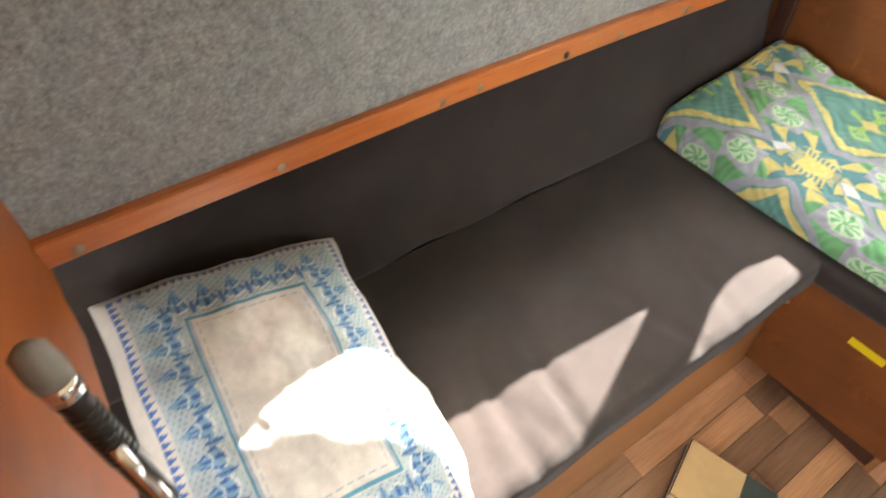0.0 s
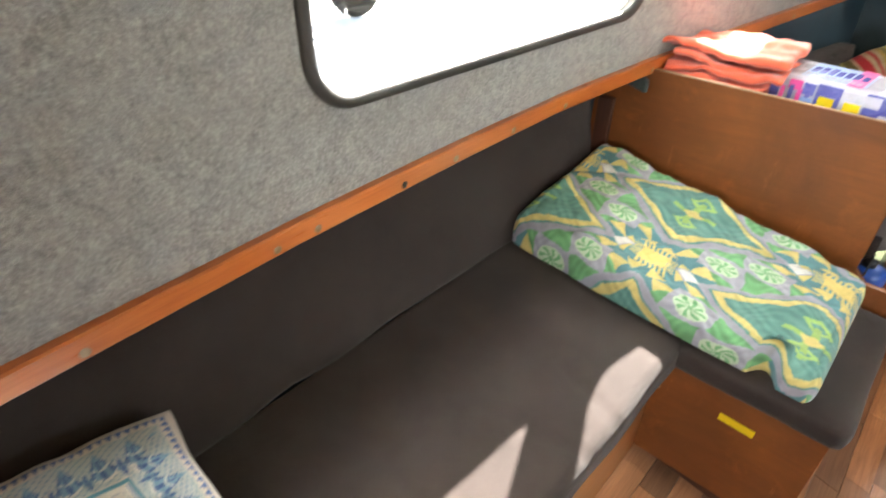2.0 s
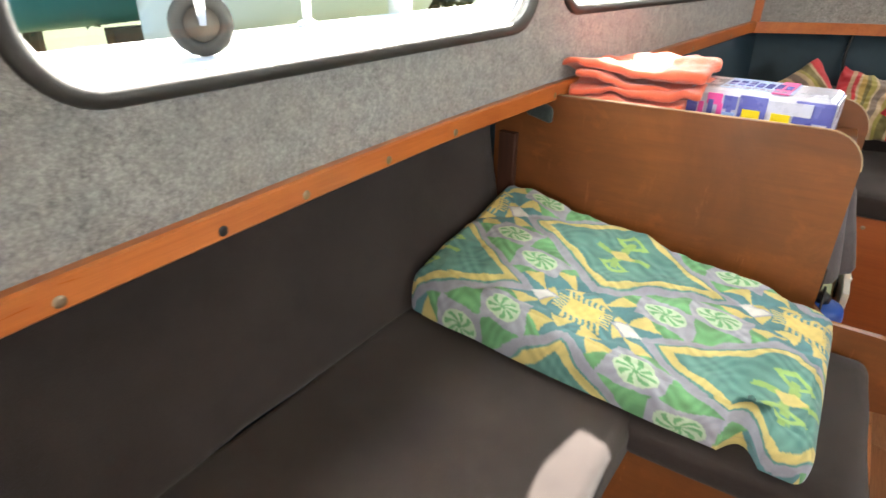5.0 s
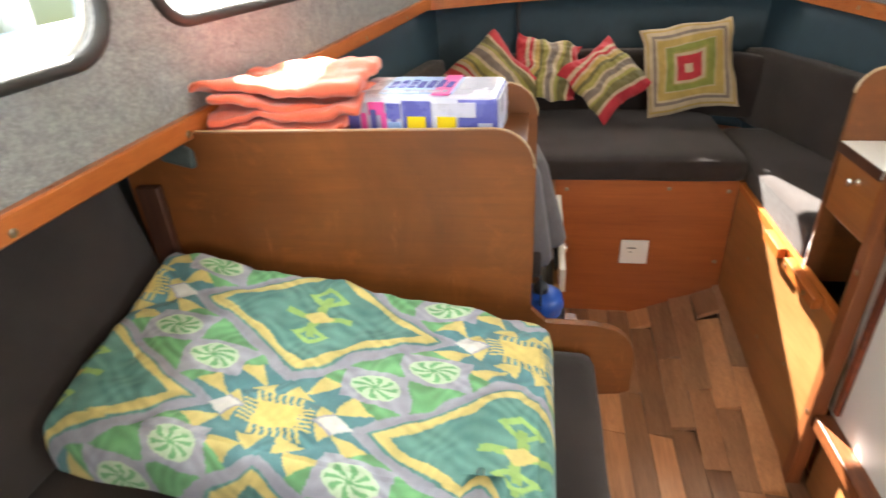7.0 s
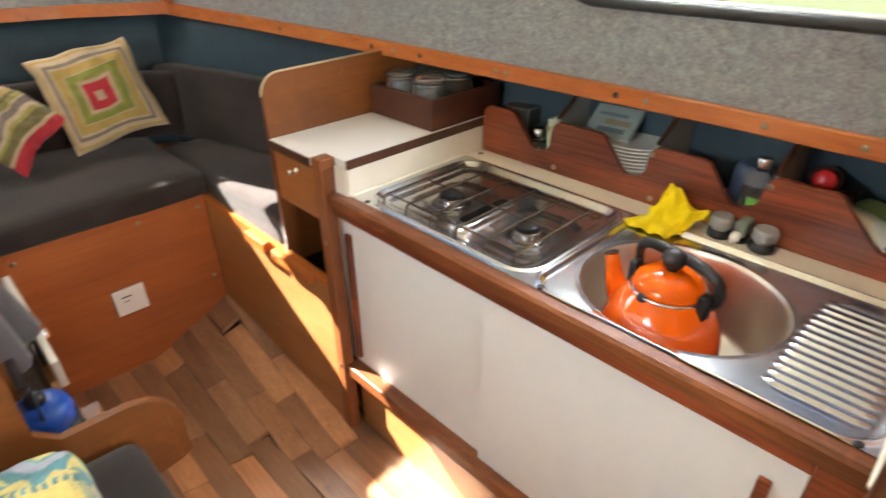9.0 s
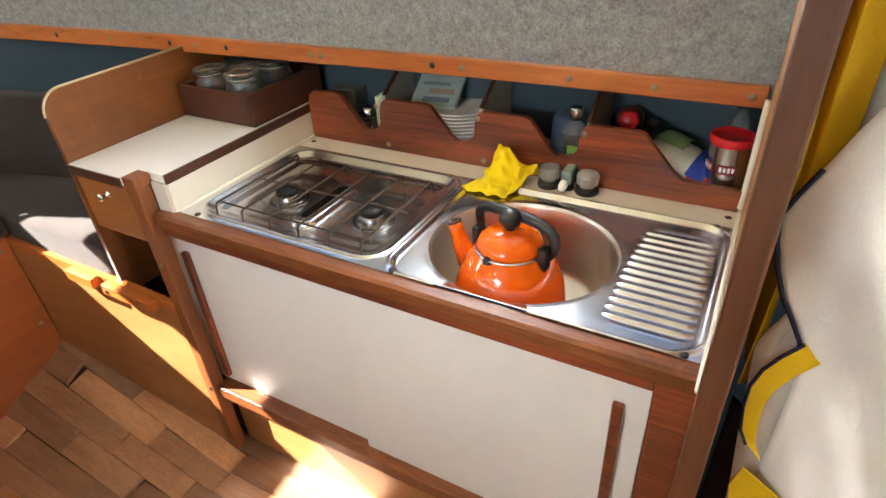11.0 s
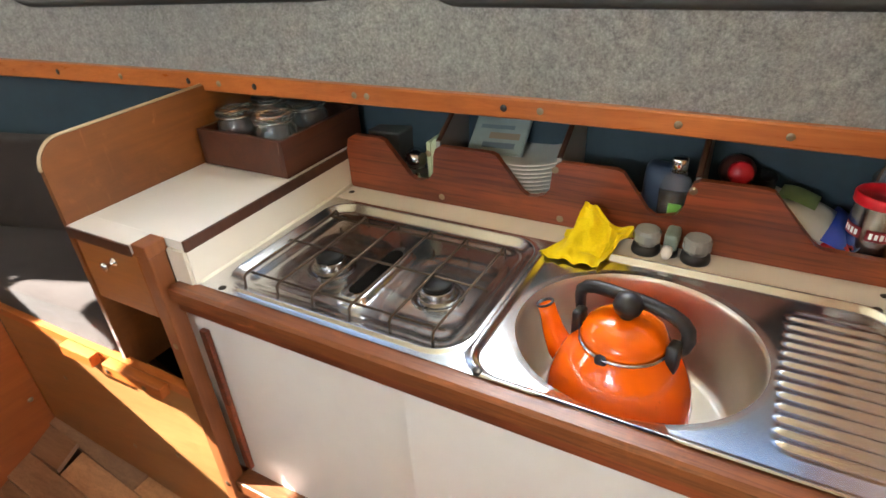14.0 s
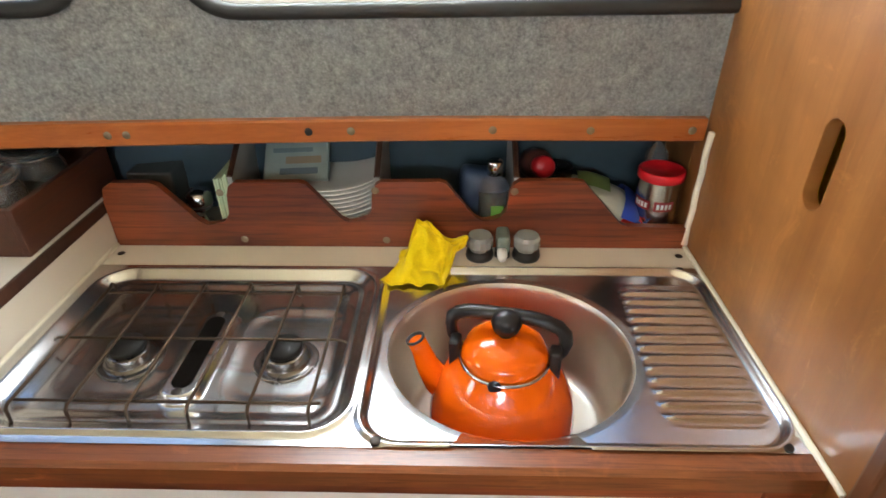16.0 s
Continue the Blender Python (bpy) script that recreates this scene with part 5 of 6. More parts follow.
def galley_cabinet():
    ob = thing("galley_cabinet", (0.5, 0.5, 0.1), "galley cabinet with white sliding doors in a wooden frame", "cabinet")
    bm = B()
    box(bm, 0.329, 0.354, 0.001, 0.056, 0.30, 0.8355, 0.002)
    part("stile", bm, MAHOGANY, ob)
    bm = B()
    box(bm, 0.330, 0.354, 0.0565, 1.0880, 0.803, 0.8355, 0.002)
    part("top_rail", bm, MAHOGANY, ob)
    bm = B()
    box(bm, 0.316, 0.372, 0.0565, 1.0880, 0.310, 0.346, 0.003)
    part("bottom_rail", bm, TRIM_WOOD, ob)
    bm = B()
    box(bm, 0.356, 0.368, 0.001, 1.0880, 0.08, 0.3095)
    part("base_panel", bm, PLY_Y, ob)
    bm = B()
    box(bm, 0.372, 0.82, 0.002, 1.0465, 0.32, 0.335)
    box(bm, 0.80, 0.81, 0.002, 1.0465, 0.335, 0.84)
    part("carcass", bm, DARK_WOOD, ob)
    for x, y0, y1, hy in ((0.355, 0.598, 1.1180, 1.067), (0.342, 0.0575, 0.622, 0.100)):
        bm = B()
        box(bm, x, x + 0.009, y0, y1, 0.3465, 0.8025, 0.001)
        door = part("sliding_door", bm, WHITE_LAMINATE, ob)
        bm = B()
        prism(bm, rounded(hy - 0.009, hy + 0.009, 0.370, 0.752, 0.002, 3), 0.012, Matrix.Translation((x - 0.0125, 0, 0)) @ PLANE_X, 0.003)
        part("handle", bm, MAHOGANY, door, "dark wooden strip handle")
    return ob


galley_cabinet()


def worktop():
    ob = thing("worktop", (0.5, 0.5, 0.84), "cream laminate worktop with a varnished wooden nosing", "worktop")
    bm = B()
    box(bm, 0.725, 0.812, 0.002, 1.045, 0.836, 0.8585)
    part("surface", bm, CREAM_LAMINATE, ob)
    bm = B()
    prism(bm, [(0.3165, 0.836), (0.352, 0.836), (0.352, 0.8605), (0.325, 0.8625), (0.3175, 0.858)], 1.082, Matrix.Translation((0, 0.001, 0)) @ PLANE_Y, 0.001)
    part("nosing", bm, TRIM_WOOD, ob, "varnished wooden nosing")
    bm = B()
    box(bm, 0.3475, 0.812, 1.0405, 1.0455, 0.859, 0.926)
    box(bm, 0.3425, 0.358, 1.0456, 1.0883, 0.859, 0.9265)
    part("splash_board", bm, CREAM_LAMINATE, ob, "cream laminate upstand")
    bm = B()
    tube(bm, [(0.355 + 0.44 * i / 20, 1.038, 0.8625) for i in range(21)], 0.004, 6)
    part("sealant_bead", bm, CAULK, ob, "cream sealant", True)
    for x, y in ((0.77, 1.02), (0.772, 0.02)):
        screw(ob, (x, y, 0.8590), (0, 0, 1), BURNER)
    return ob


worktop()

BOWL = (0.529, 0.336, 0.163, 0.174)


def box_dist(x, y, x0, x1, y0, y1, r):
    """Signed distance to a rounded rectangle."""
    qx, qy = abs(x - (x0 + x1) / 2) - (x1 - x0) / 2 + r, abs(y - (y0 + y1) / 2) - (y1 - y0) / 2 + r
    return math.hypot(max(qx, 0), max(qy, 0)) + min(max(qx, qy), 0) - r


def ease(a, b, x):
    t = max(0.0, min(1.0, (x - a) / (b - a)))
    return t * t * (3 - 2 * t)


def steel_z(x, y):
    z = 0.8625
    d = box_dist(x, y, 0.370, 0.712, 0.545, 1.012, 0.055)
    z += 0.0035 * math.exp(-((d - 0.003) / 0.005) ** 2) - 0.010 * ease(0.0, 0.020, -d)
    z -= 0.005 * ease(0.022, 0.044, -d)
    for by in (0.653, 0.877):
        pan = box_dist(x, y, 0.420, 0.632, by - 0.088, by + 0.088, 0.06)
        z -= 0.0035 * ease(0.0, 0.030, -pan)
    q = box_dist(x, y, 0.418, 0.610, 0.744, 0.806, 0.026)
    z += 0.013 * ease(0.0, 0.009, -q)
    s = box_dist(x, y, 0.3545, 0.722, 0.010, 0.530, 0.050)
    z += 0.003 * math.exp(-((s - 0.002) / 0.004) ** 2) - 0.0065 * ease(0.0, 0.010, -s)
    g = box_dist(x, y, 0.384, 0.690, 0.022, 0.158 - 0.04 * max(0.0, (x - 0.53)), 0.03)
    wave = 0.5 + 0.5 * math.cos(2 * math.pi * (x - 0.384) / 0.0215)
    z += (0.0040 * wave ** 1.5 - 0.001) * ease(0.0, 0.014, -g)
    return z


def steel_top():
    ob = thing("sink_and_hob", (0.54, 0.5, 0.86), "polished steel sink, drainer and two-burner hob in one sheet", "sink")
    bm = B()
    cx, cy, rx, ry = BOWL
    nx, ny = 190, 400
    vs = sheet(bm, nx, ny, lambda u, v: Vector((0.3490 + 0.3785 * u, 0.003 + 1.034 * v, 0)))
    gone = [f for f in bm.faces if ((f.calc_center_median().x - cx) / rx) ** 2 + ((f.calc_center_median().y - cy) / ry) ** 2 < 1.0]
    bmesh.ops.delete(bm, geom=gone, context="FACES")
    for v in bm.verts:
        k = math.hypot((v.co.x - cx) / rx, (v.co.y - cy) / ry)
        if v.is_boundary and k < 1.2:
            v.co.x, v.co.y = cx + (v.co.x - cx) / k, cy + (v.co.y - cy) / k
        v.co.z = steel_z(v.co.x, v.co.y)
        if k < 1.06:
            v.co.z -= 0.0015 * (1.06 - k) / 0.06
    part("sheet", bm, STEEL, ob, "", True)
    bm = B()
    rings = ((1.004, -0.0035), (0.992, -0.005), (0.975, -0.012), (0.955, -0.04), (0.93, -0.09), (0.895, -0.132), (0.85, -0.147), (0.78, -0.150), (0.30, -0.152), (0.13, -0.153))
    n = 96
    loops = [[bm.verts.new((cx + rx * k * math.cos(2 * math.pi * i / n), cy + ry * k * math.sin(2 * math.pi * i / n), 0.8575 + dz)) for i in range(n)] for k, dz in rings]
    for a, b in zip(loops, loops[1:]):
        for i in range(n):
            bm.faces.new((a[i], a[(i + 1) % n], b[(i + 1) % n], b[i]))
    bm.faces.new(loops[-1])
    part("bowl", bm, STEEL_BOWL, ob, "round steel bowl", True)
    # Thin dark slab laid on the steel stands in for the slot's inner shade.
    bm = B()
    prism(bm, rounded(0.440, 0.588, 0.761, 0.789, 0.0135, 6), 0.0022, Matrix.Translation((0, 0, 0.8592)))
    part("slot", bm, SLOT_SHADE, ob, "dark vent slot")
    for by in (0.653, 0.877):
        bm = B()
        lathe(bm, ((0.046, -0.006), (0.0455, 0.0), (0.043, 0.0012), (0.040, 0.0004), (0.034, 0.0010), (0.0305, 0.006), (0.0295, 0.017), (0.027, 0.0185), (0.0, 0.0185)), (0.511, by, 0.8455), 40)
        burner = part("burner", bm, metal("burner_steel", (0.22, 0.20, 0.185), 0.22), ob, "steel burner body", True)
        bm = B()
        lathe(bm, ((0.0235, 0.0), (0.0255, 0.002), (0.0255, 0.007), (0.0235, 0.0095), (0.0, 0.0105)), (0.511, by, 0.8642), 32)
        part("burner_cap", bm, CAP_BLACK, burner, "dark burner cap", True)
    for x, y in ((0.357, 0.505), (0.357, 0.030), (0.358, 0.99), (0.722, 0.035), (0.594, 0.775), (0.434, 0.775)):
        screw(ob, (x, y, steel_z(x, y) + 0.0002), (0, 0, 1), BURNER)
    return ob


steel_top()


def pan_rack():
    ob = thing("pan_rack", (0.52, 0.77, 0.85), "bare wire pan rack over the hob", "pan rack")
    z = 0.8800
    for y in np.linspace(0.590, 0.962, 6):
        bm = B()
        y = float(y)
        tube(bm, [(0.384, y, 0.8555), (0.386, y, z - 0.004), (0.391, y, z), (0.635, y, z), (0.641, y, z + 0.003), (0.646, y, z - 0.003), (0.648, y, 0.8555)], 0.0024, 8)
        part("wire", bm, WIRE, ob, "", True)
    for x, y0, y1 in ((0.402, 0.578, 0.966), (0.520, 0.566, 0.985), (0.628, 0.585, 0.966)):
        bm = B()
        tube(bm, [(x, y0, z - 0.0042 if x != 0.52 else z - 0.010), (x, y0 + 0.008, z - 0.0042), (x, y1 - 0.008, z - 0.0042), (x, y1, z - 0.0042 if x != 0.52 else z - 0.010)], 0.0022, 8)
        part("cross_wire", bm, WIRE, ob, "", True)
    return ob


pan_rack()


def kettle():
    ob = thing("kettle", (0.497, 0.346, 0.707), "orange enamel kettle with black handle, chipped, in the sink", "kettle")
    at = Matrix.Translation((0.497, 0.346, 0.7075))

    def own(name, bm, mat, lab=""):
        o = part(name, bm, mat, None, lab, True)
        o.parent = ob
        return o

    ob.matrix_basis = at @ pose(0, 0, 0, 0, 0, 90)
    bm = B()
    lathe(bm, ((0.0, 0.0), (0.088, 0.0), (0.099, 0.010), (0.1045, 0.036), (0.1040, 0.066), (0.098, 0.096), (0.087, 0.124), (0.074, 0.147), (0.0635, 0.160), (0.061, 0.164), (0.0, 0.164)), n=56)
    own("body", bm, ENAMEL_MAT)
    bm = B()
    lathe(bm, ((0.0605, 0.0), (0.063, 0.001), (0.063, 0.003), (0.0605, 0.004)), (0, 0, 0.1635), 48)
    own("rim_band", bm, CHROME, "steel rim band")
    bm = B()
    lathe(bm, ((0.0, 0.0), (0.0595, 0.0), (0.0590, 0.005), (0.053, 0.018), (0.037, 0.028), (0.014, 0.033), (0.0, 0.034)), (0, 0, 0.1675), 48)
    lid = own("lid", bm, ENAMEL_MAT)
    bm = B()
    lathe(bm, ((0.0, 0.0), (0.009, 0.0), (0.009, 0.003), (0.017, 0.010), (0.0205, 0.020), (0.017, 0.031), (0.008, 0.037), (0.0, 0.038)), (0, 0, 0.2010), 28)
    knob = part("knob", bm, BLACK, None, "black ball knob", True)
    knob.parent = lid
    bm = B()
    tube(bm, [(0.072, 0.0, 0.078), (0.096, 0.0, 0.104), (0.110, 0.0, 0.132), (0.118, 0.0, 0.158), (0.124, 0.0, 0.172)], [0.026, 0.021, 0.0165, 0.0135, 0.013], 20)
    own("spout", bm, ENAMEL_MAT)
    bm = B()
    lathe(bm, ((0.0135, 0.0), (0.0145, 0.001), (0.0140, 0.003), (0.011, 0.003), (0.010, -0.004), (0.0, -0.004)), n=20, m=Matrix.Translation((0.1243, 0, 0.1725)) @ pose(0, 0, 0, 0, 22, 0))
    own("spout_rim", bm, BLACK, "black spout rim")
    for s in (1, -1):
        bm = B()
        box(bm, s * 0.068 - 0.008, s * 0.068 + 0.008, -0.012, 0.012, 0.140, 0.186, 0.004)
        own("handle_lug", bm, BLACK, "black handle lug")
    bm = B()
    pts = [(0.076, 0, 0.160), (0.083, 0, 0.178), (0.085, 0, 0.198), (0.083, 0, 0.209), (0.074, 0, 0.217), (0.058, 0, 0.221), (0.030, 0, 0.222), (0.0, 0, 0.222), (-0.030, 0, 0.221), (-0.058, 0, 0.217), (-0.076, 0, 0.210), (-0.086, 0, 0.200), (-0.089, 0, 0.186), (-0.085, 0, 0.170), (-0.078, 0, 0.158)]
    tube(bm, [(x * 0.90, -0.016, z) for x, y, z in pts], [0.0065, 0.0075, 0.0085] + [0.0098] * (len(pts) - 6) + [0.0095, 0.0085, 0.0070], 14)
    own("handle", bm, BLACK, "black bail handle")
    bm = B()
    lathe(bm, ((0.0, 0.0012), (0.005, 0.001), (0.0055, 0.0)), n=9, m=Matrix.Translation((0.031, 0.0998, 0.040)) @ pose(0, 0, 0, -95, 0, -17))
    own("chip", bm, BLACK, "dark chip in the enamel")
    bm = B()
    lathe(bm, ((0.0, 0.0012), (0.008, 0.001), (0.0095, 0.0)), n=9, m=Matrix.Translation((0.006, 0.0620, 0.1640)) @ pose(0, 0, 0, -75, 0, 0))
    own("chip", bm, BLACK, "dark chip in the enamel")
    for o in ob.children:
        o.matrix_parent_inverse = Matrix.Identity(4)
    ob.matrix_basis = at @ pose(0, 0, 0, 0, 0, 80)
    return ob


kettle()


def tap_knob(y):
    ob = thing("tap", (0.768, y, 0.859), "clear acrylic tap knob on a black collar", "tap", "taps")
    bm = B()
    lathe(bm, ((0.0, 0.0), (0.024, 0.0), (0.025, 0.004), (0.0225, 0.016), (0.0, 0.016)), (0.768, y, 0.8590), 28)
    part("collar", bm, BLACK, ob, "black collar", True)
    bm = B()
    lathe(bm, ((0.0, 0.0), (0.019, 0.0), (0.0235, 0.008), (0.0235, 0.022), (0.020, 0.028), (0.0, 0.029)), (0.768, y, 0.8755), 14)
    part("knob", bm, TAP_ACRYLIC, ob, "clear acrylic knob")
    bm = B()
    lathe(bm, ((0.0, 0.0), (0.008, 0.0), (0.006, 0.018), (0.0, 0.019)), (0.768, y, 0.8790), 12)
    part("spindle", bm, CHROME, ob, "", True)
    return ob


tap_knob(0.372)
tap_knob(0.290)


def spout():
    ob = thing("tap_spout", (0.765, 0.330, 0.859), "folded-down grey green tap spout with a white nozzle", "tap", "taps")
    grey = plastic("grey_green_plastic", (0.17, 0.22, 0.19), 0.4, 0.2)
    bm = B()
    box(bm, 0.752, 0.798, 0.320, 0.343, 0.8735, 0.905, 0.006)
    part("arm", bm, grey, ob)
    bm = B()
    lathe(bm, ((0.0, 0.0), (0.014, 0.0), (0.013, 0.0135), (0.0, 0.0135)), (0.770, 0.332, 0.8595), 20)
    part("pivot", bm, BLACK, ob, "", True)
    bm = B()
    lathe(bm, ((0.0, 0.0), (0.009, 0.0), (0.009, 0.012), (0.006, 0.02), (0.0, 0.02)), n=16, m=Matrix.Translation((0.7515, 0.334, 0.880)) @ pose(0, 0, 0, 0, -110, 0))
    part("nozzle", bm, WHITE_PLASTIC, ob, "white nozzle", True)
    return ob


spout()


def dust_cloth():
    """A cloth picked up in the middle and dropped: two peaks with sharp folds, one corner flung aside, the foot over the sink's rim."""
    bm = B()

    def place(u, v):
        a, b = u * 2 - 1, v * 2 - 1
        peak = math.exp(-((a + 0.15) ** 2 + (b - 0.25) ** 2) / 0.22)
        wing = math.exp(-((a - 0.72) ** 2 / 0.10 + (b - 0.55) ** 2 / 0.18))
        th = math.atan2(b - 0.25, a + 0.15)
        crease = abs(math.sin(2.0 * th + 0.7 + 1.3 * noise.noise(Vector((a * 1.2, b * 1.2, 4)))))
        r = math.hypot(a + 0.15, b - 0.25)
        x = 0.744 + 0.026 * b + 0.020 * noise.noise(Vector((a * 1.3, b * 1.3, 1)))
        y = 0.462 - 0.052 * a - 0.010 * b + 0.014 * noise.noise(Vector((a * 1.4, b * 1.4, 9)))
        z = 0.866 + 0.070 * peak + 0.042 * wing + 0.034 * (1 - crease) * min(1.0, r * 1.4) * max(0.0, 1.2 - r)
        z += 0.012 * noise.noise(Vector((a * 2.2, b * 2.2, 6)))
        ridge = abs(noise.noise(Vector((a * 1.9 + b, b * 1.6 - a, 12)))) + 0.5 * abs(noise.noise(Vector((a * 4.1, b * 3.7, 15))))
        z += 0.030 * (0.45 - ridge) * max(0.0, 1.15 - r)
        x += 0.018 * (ridge - 0.4)
        y -= 0.026 * wing
        if b < -0.2:
            d = -0.2 - b
            x -= 0.050 * d
            y += 0.012 * d
            z -= 0.004 * d
        return Vector((x, y, max(z, steel_z(min(x, 0.72), y) + 0.002)))

    sheet(bm, 64, 64, place)
    thick(bm, (0, 0, 0.0012))
    return solid("dust_cloth", bm, YELLOW_CLOTH, "crumpled bright yellow cleaning cloth behind the sink", "cloth", smooth=True)


dust_cloth()


def fiddle():
    ob = thing("fiddle_rail", (0.80, 0.53, 0.858), "mahogany fiddle board with four sloping notches", "fiddle rail", kind="structure")
    pts = [(1.0385, 0.8595), (1.0385, 0.950), (1.032, 0.975), (1.015, 0.986)]
    for top_end, low, rise, low_z, top in ((0.935, 0.868, 0.815, 0.905, 0.986), (0.674, 0.612, 0.560, 0.912, 0.988), (0.431, 0.374, 0.322, 0.916, 0.990)):
        pts += [(top_end + 0.012, top), (top_end, top - 0.004), (low + 0.008, low_z + 0.006), (low - 0.006, low_z - 0.002), (low - 0.020, low_z), (rise + 0.014, low_z + 0.006), (rise + 0.003, low_z + 0.022), (rise, top - 0.022), (rise - 0.006, top - 0.006), (rise - 0.016, top + 0.001)]
    pts += [(0.208, 0.992), (0.196, 0.989), (0.124, 0.909), (0.112, 0.904), (0.008, 0.902), (0.002, 0.897), (0.002, 0.8595)]
    bm = B()
    prism(bm, pts[::-1], 0.014, Matrix.Translation((0.797, 0, 0)) @ PLANE_X)
    part("board", bm, MAHOGANY, ob)
    for y, z in ((0.826, 0.968), (0.554, 0.973), (0.314, 0.972), (0.800, 0.874), (0.54, 0.874)):
        screw(ob, (0.7968, y, z), (-1, 0, 0))
    return ob


fiddle()
bm = B()
box(bm, 0.8115, 1.02, 0.002, 1.045, 0.8595, 0.872)
solid("galley_shelf", bm, CREAM_LAMINATE, "narrow shelf behind the fiddle board", "shelf", kind="structure")
for y in (0.806, 0.548, 0.306):
    bm = B()
    prism(bm, [(0.812, 0.8725), (0.985, 0.8725), (0.985, 1.066), (0.93, 1.060), (0.812, 0.990)], 0.008, Matrix.Translation((0, y, 0)) @ PLANE_Y)
    ob = solid("shelf_divider", bm, GREY_DIVIDER, "grey board divider with a dark edge", "divider", "shelf dividers")
    bm = B()
    tube(bm, [(0.813, y + 0.004, 0.991), (0.93, y + 0.004, 1.061), (0.98, y + 0.004, 1.066)], 0.0055, 6)
    part("edge", bm, DARK_WOOD, ob, "dark edge")

# crockery and stores behind the fiddle
for i in range(10):
    bm = B()
    lathe(bm, ((0.0, 0.0), (0.062, 0.0), (0.066, 0.003), (0.096, 0.011), (0.098, 0.013), (0.094, 0.0135), (0.064, 0.006), (0.0, 0.005)), (0.913, 0.652 - 0.002 * (i % 2), 0.8726 + 0.0085 * i), 48)
    solid("plate", bm, CERAMIC, "white china plate in a stack of ten", "plate", "stacked plates", smooth=True)


def packet(name, at, w, h, t, turn, mat, label, cat, bars=(), lean=0.0):
    ob = thing(name, at, label, cat)
    ob.matrix_basis = Matrix.Translation(at) @ pose(0, 0, 0, 0, lean, turn)
    bm = B()
    soft_pad(bm, w, h, t, 16, 0.006, 0.02, at[1] * 9, 0.8)
    part("bag", bm, mat, None, "", True).parent = ob
    for x0, x1, y0, y1, m in bars:
        bm = B()
        sheet(bm, 8, 8, lambda u, v: Vector((x0 + (x1 - x0) * u, y0 + (y1 - y0) * v, t * max(0.0, (1 - (2 * (x0 + (x1 - x0) * u) / w) ** 4) * (1 - (2 * (y0 + (y1 - y0) * v) / h) ** 4)) ** 0.8 + 0.006)))
        part("print", bm, m, None, "", True).parent = ob
    return ob


PALE_FILM = plastic("pale_green_film", (0.34, 0.42, 0.40), 0.3, 0.25)


def serviette_pack():
    ob = thing("serviette_pack", (0.905, 0.712, 0.972), "flat pale blue-grey packet leaning on the plates", "packet")
    ob.matrix_basis = Matrix.Translation((0.912, 0.716, 0.980)) @ pose(0, 0, 0, 0, 0, 6) @ pose(0, 0, 0, 0, -32, 0)
    bm = B()
    box(bm, -0.050, 0.050, -0.060, 0.060, -0.007, 0.007, 0.004)
    part("wrap", bm, PALE_FILM, None).parent = ob
    for x0, x1, y0, y1, mat in ((-0.036, -0.022, -0.040, 0.030, plastic("grey_blue_print", (0.13, 0.18, 0.21), 0.4)), (-0.012, 0.004, -0.046, 0.020, plastic("tan_print", (0.34, 0.27, 0.18), 0.4)), (0.014, 0.024, -0.030, 0.044, plastic("slate_print", (0.18, 0.25, 0.27), 0.4))):
        bm = B()
        box(bm, x0, x1, y0, y1, 0.0066, 0.0074)
        part("print", bm, mat, None).parent = ob
    return ob


serviette_pack()
packet("food_bag", (0.895, 0.135, 0.910), 0.14, 0.12, 0.026, 80, plastic("white_bag_film", (0.55, 0.56, 0.50), 0.3, 0.2), "crumpled white, green and blue food bag", "food bag",
       ((-0.080, -0.030, -0.065, 0.065, plastic("blue_print", (0.02, 0.06, 0.38), 0.35)), (0.0, 0.06, -0.05, 0.03, plastic("green_print", (0.20, 0.30, 0.10), 0.4, 0.4))), -18)
packet("red_bag", (0.850, 0.100, 0.890), 0.07, 0.05, 0.015, 85, RED, "small red and white packet", "packet", (), 0)


def bottle():
    ob = thing("soap_bottle", (0.842, 0.346, 0.8725), "half-full clear soap bottle with a chrome cap and green label", "bottle")
    at = (0.842, 0.346, 0.8727)
    bm = B()
    lathe(bm, ((0.0, 0.0), (0.026, 0.0), (0.028, 0.006), (0.028, 0.085), (0.022, 0.100), (0.011, 0.106), (0.011, 0.112), (0.0, 0.112)), at, 32)
    part("bottle_body", bm, CLEAR, ob, "", True)
    bm = B()
    lathe(bm, ((0.0, 0.0), (0.0235, 0.0), (0.0255, 0.005), (0.0255, 0.070), (0.0, 0.071)), (at[0], at[1], at[2] + 0.003), 32)
    part("soap", bm, plastic("dark_green_soap", (0.012, 0.016, 0.010), 0.2), ob, "dark liquid", True)
    bm = B()
    lathe(bm, ((0.0, 0.0), (0.014, 0.0), (0.014, 0.024), (0.012, 0.026), (0.0, 0.026)), (at[0], at[1], at[2] + 0.1125), 24)
    part("cap", bm, CHROME, ob, "chrome cap", True)
    bm = B()
    box(bm, 0.8125, 0.8145, 0.330, 0.352, 0.885, 0.935)
    part("label", bm, plastic("green_label", (0.10, 0.28, 0.04), 0.5), ob, "green label")
    return ob


bottle()


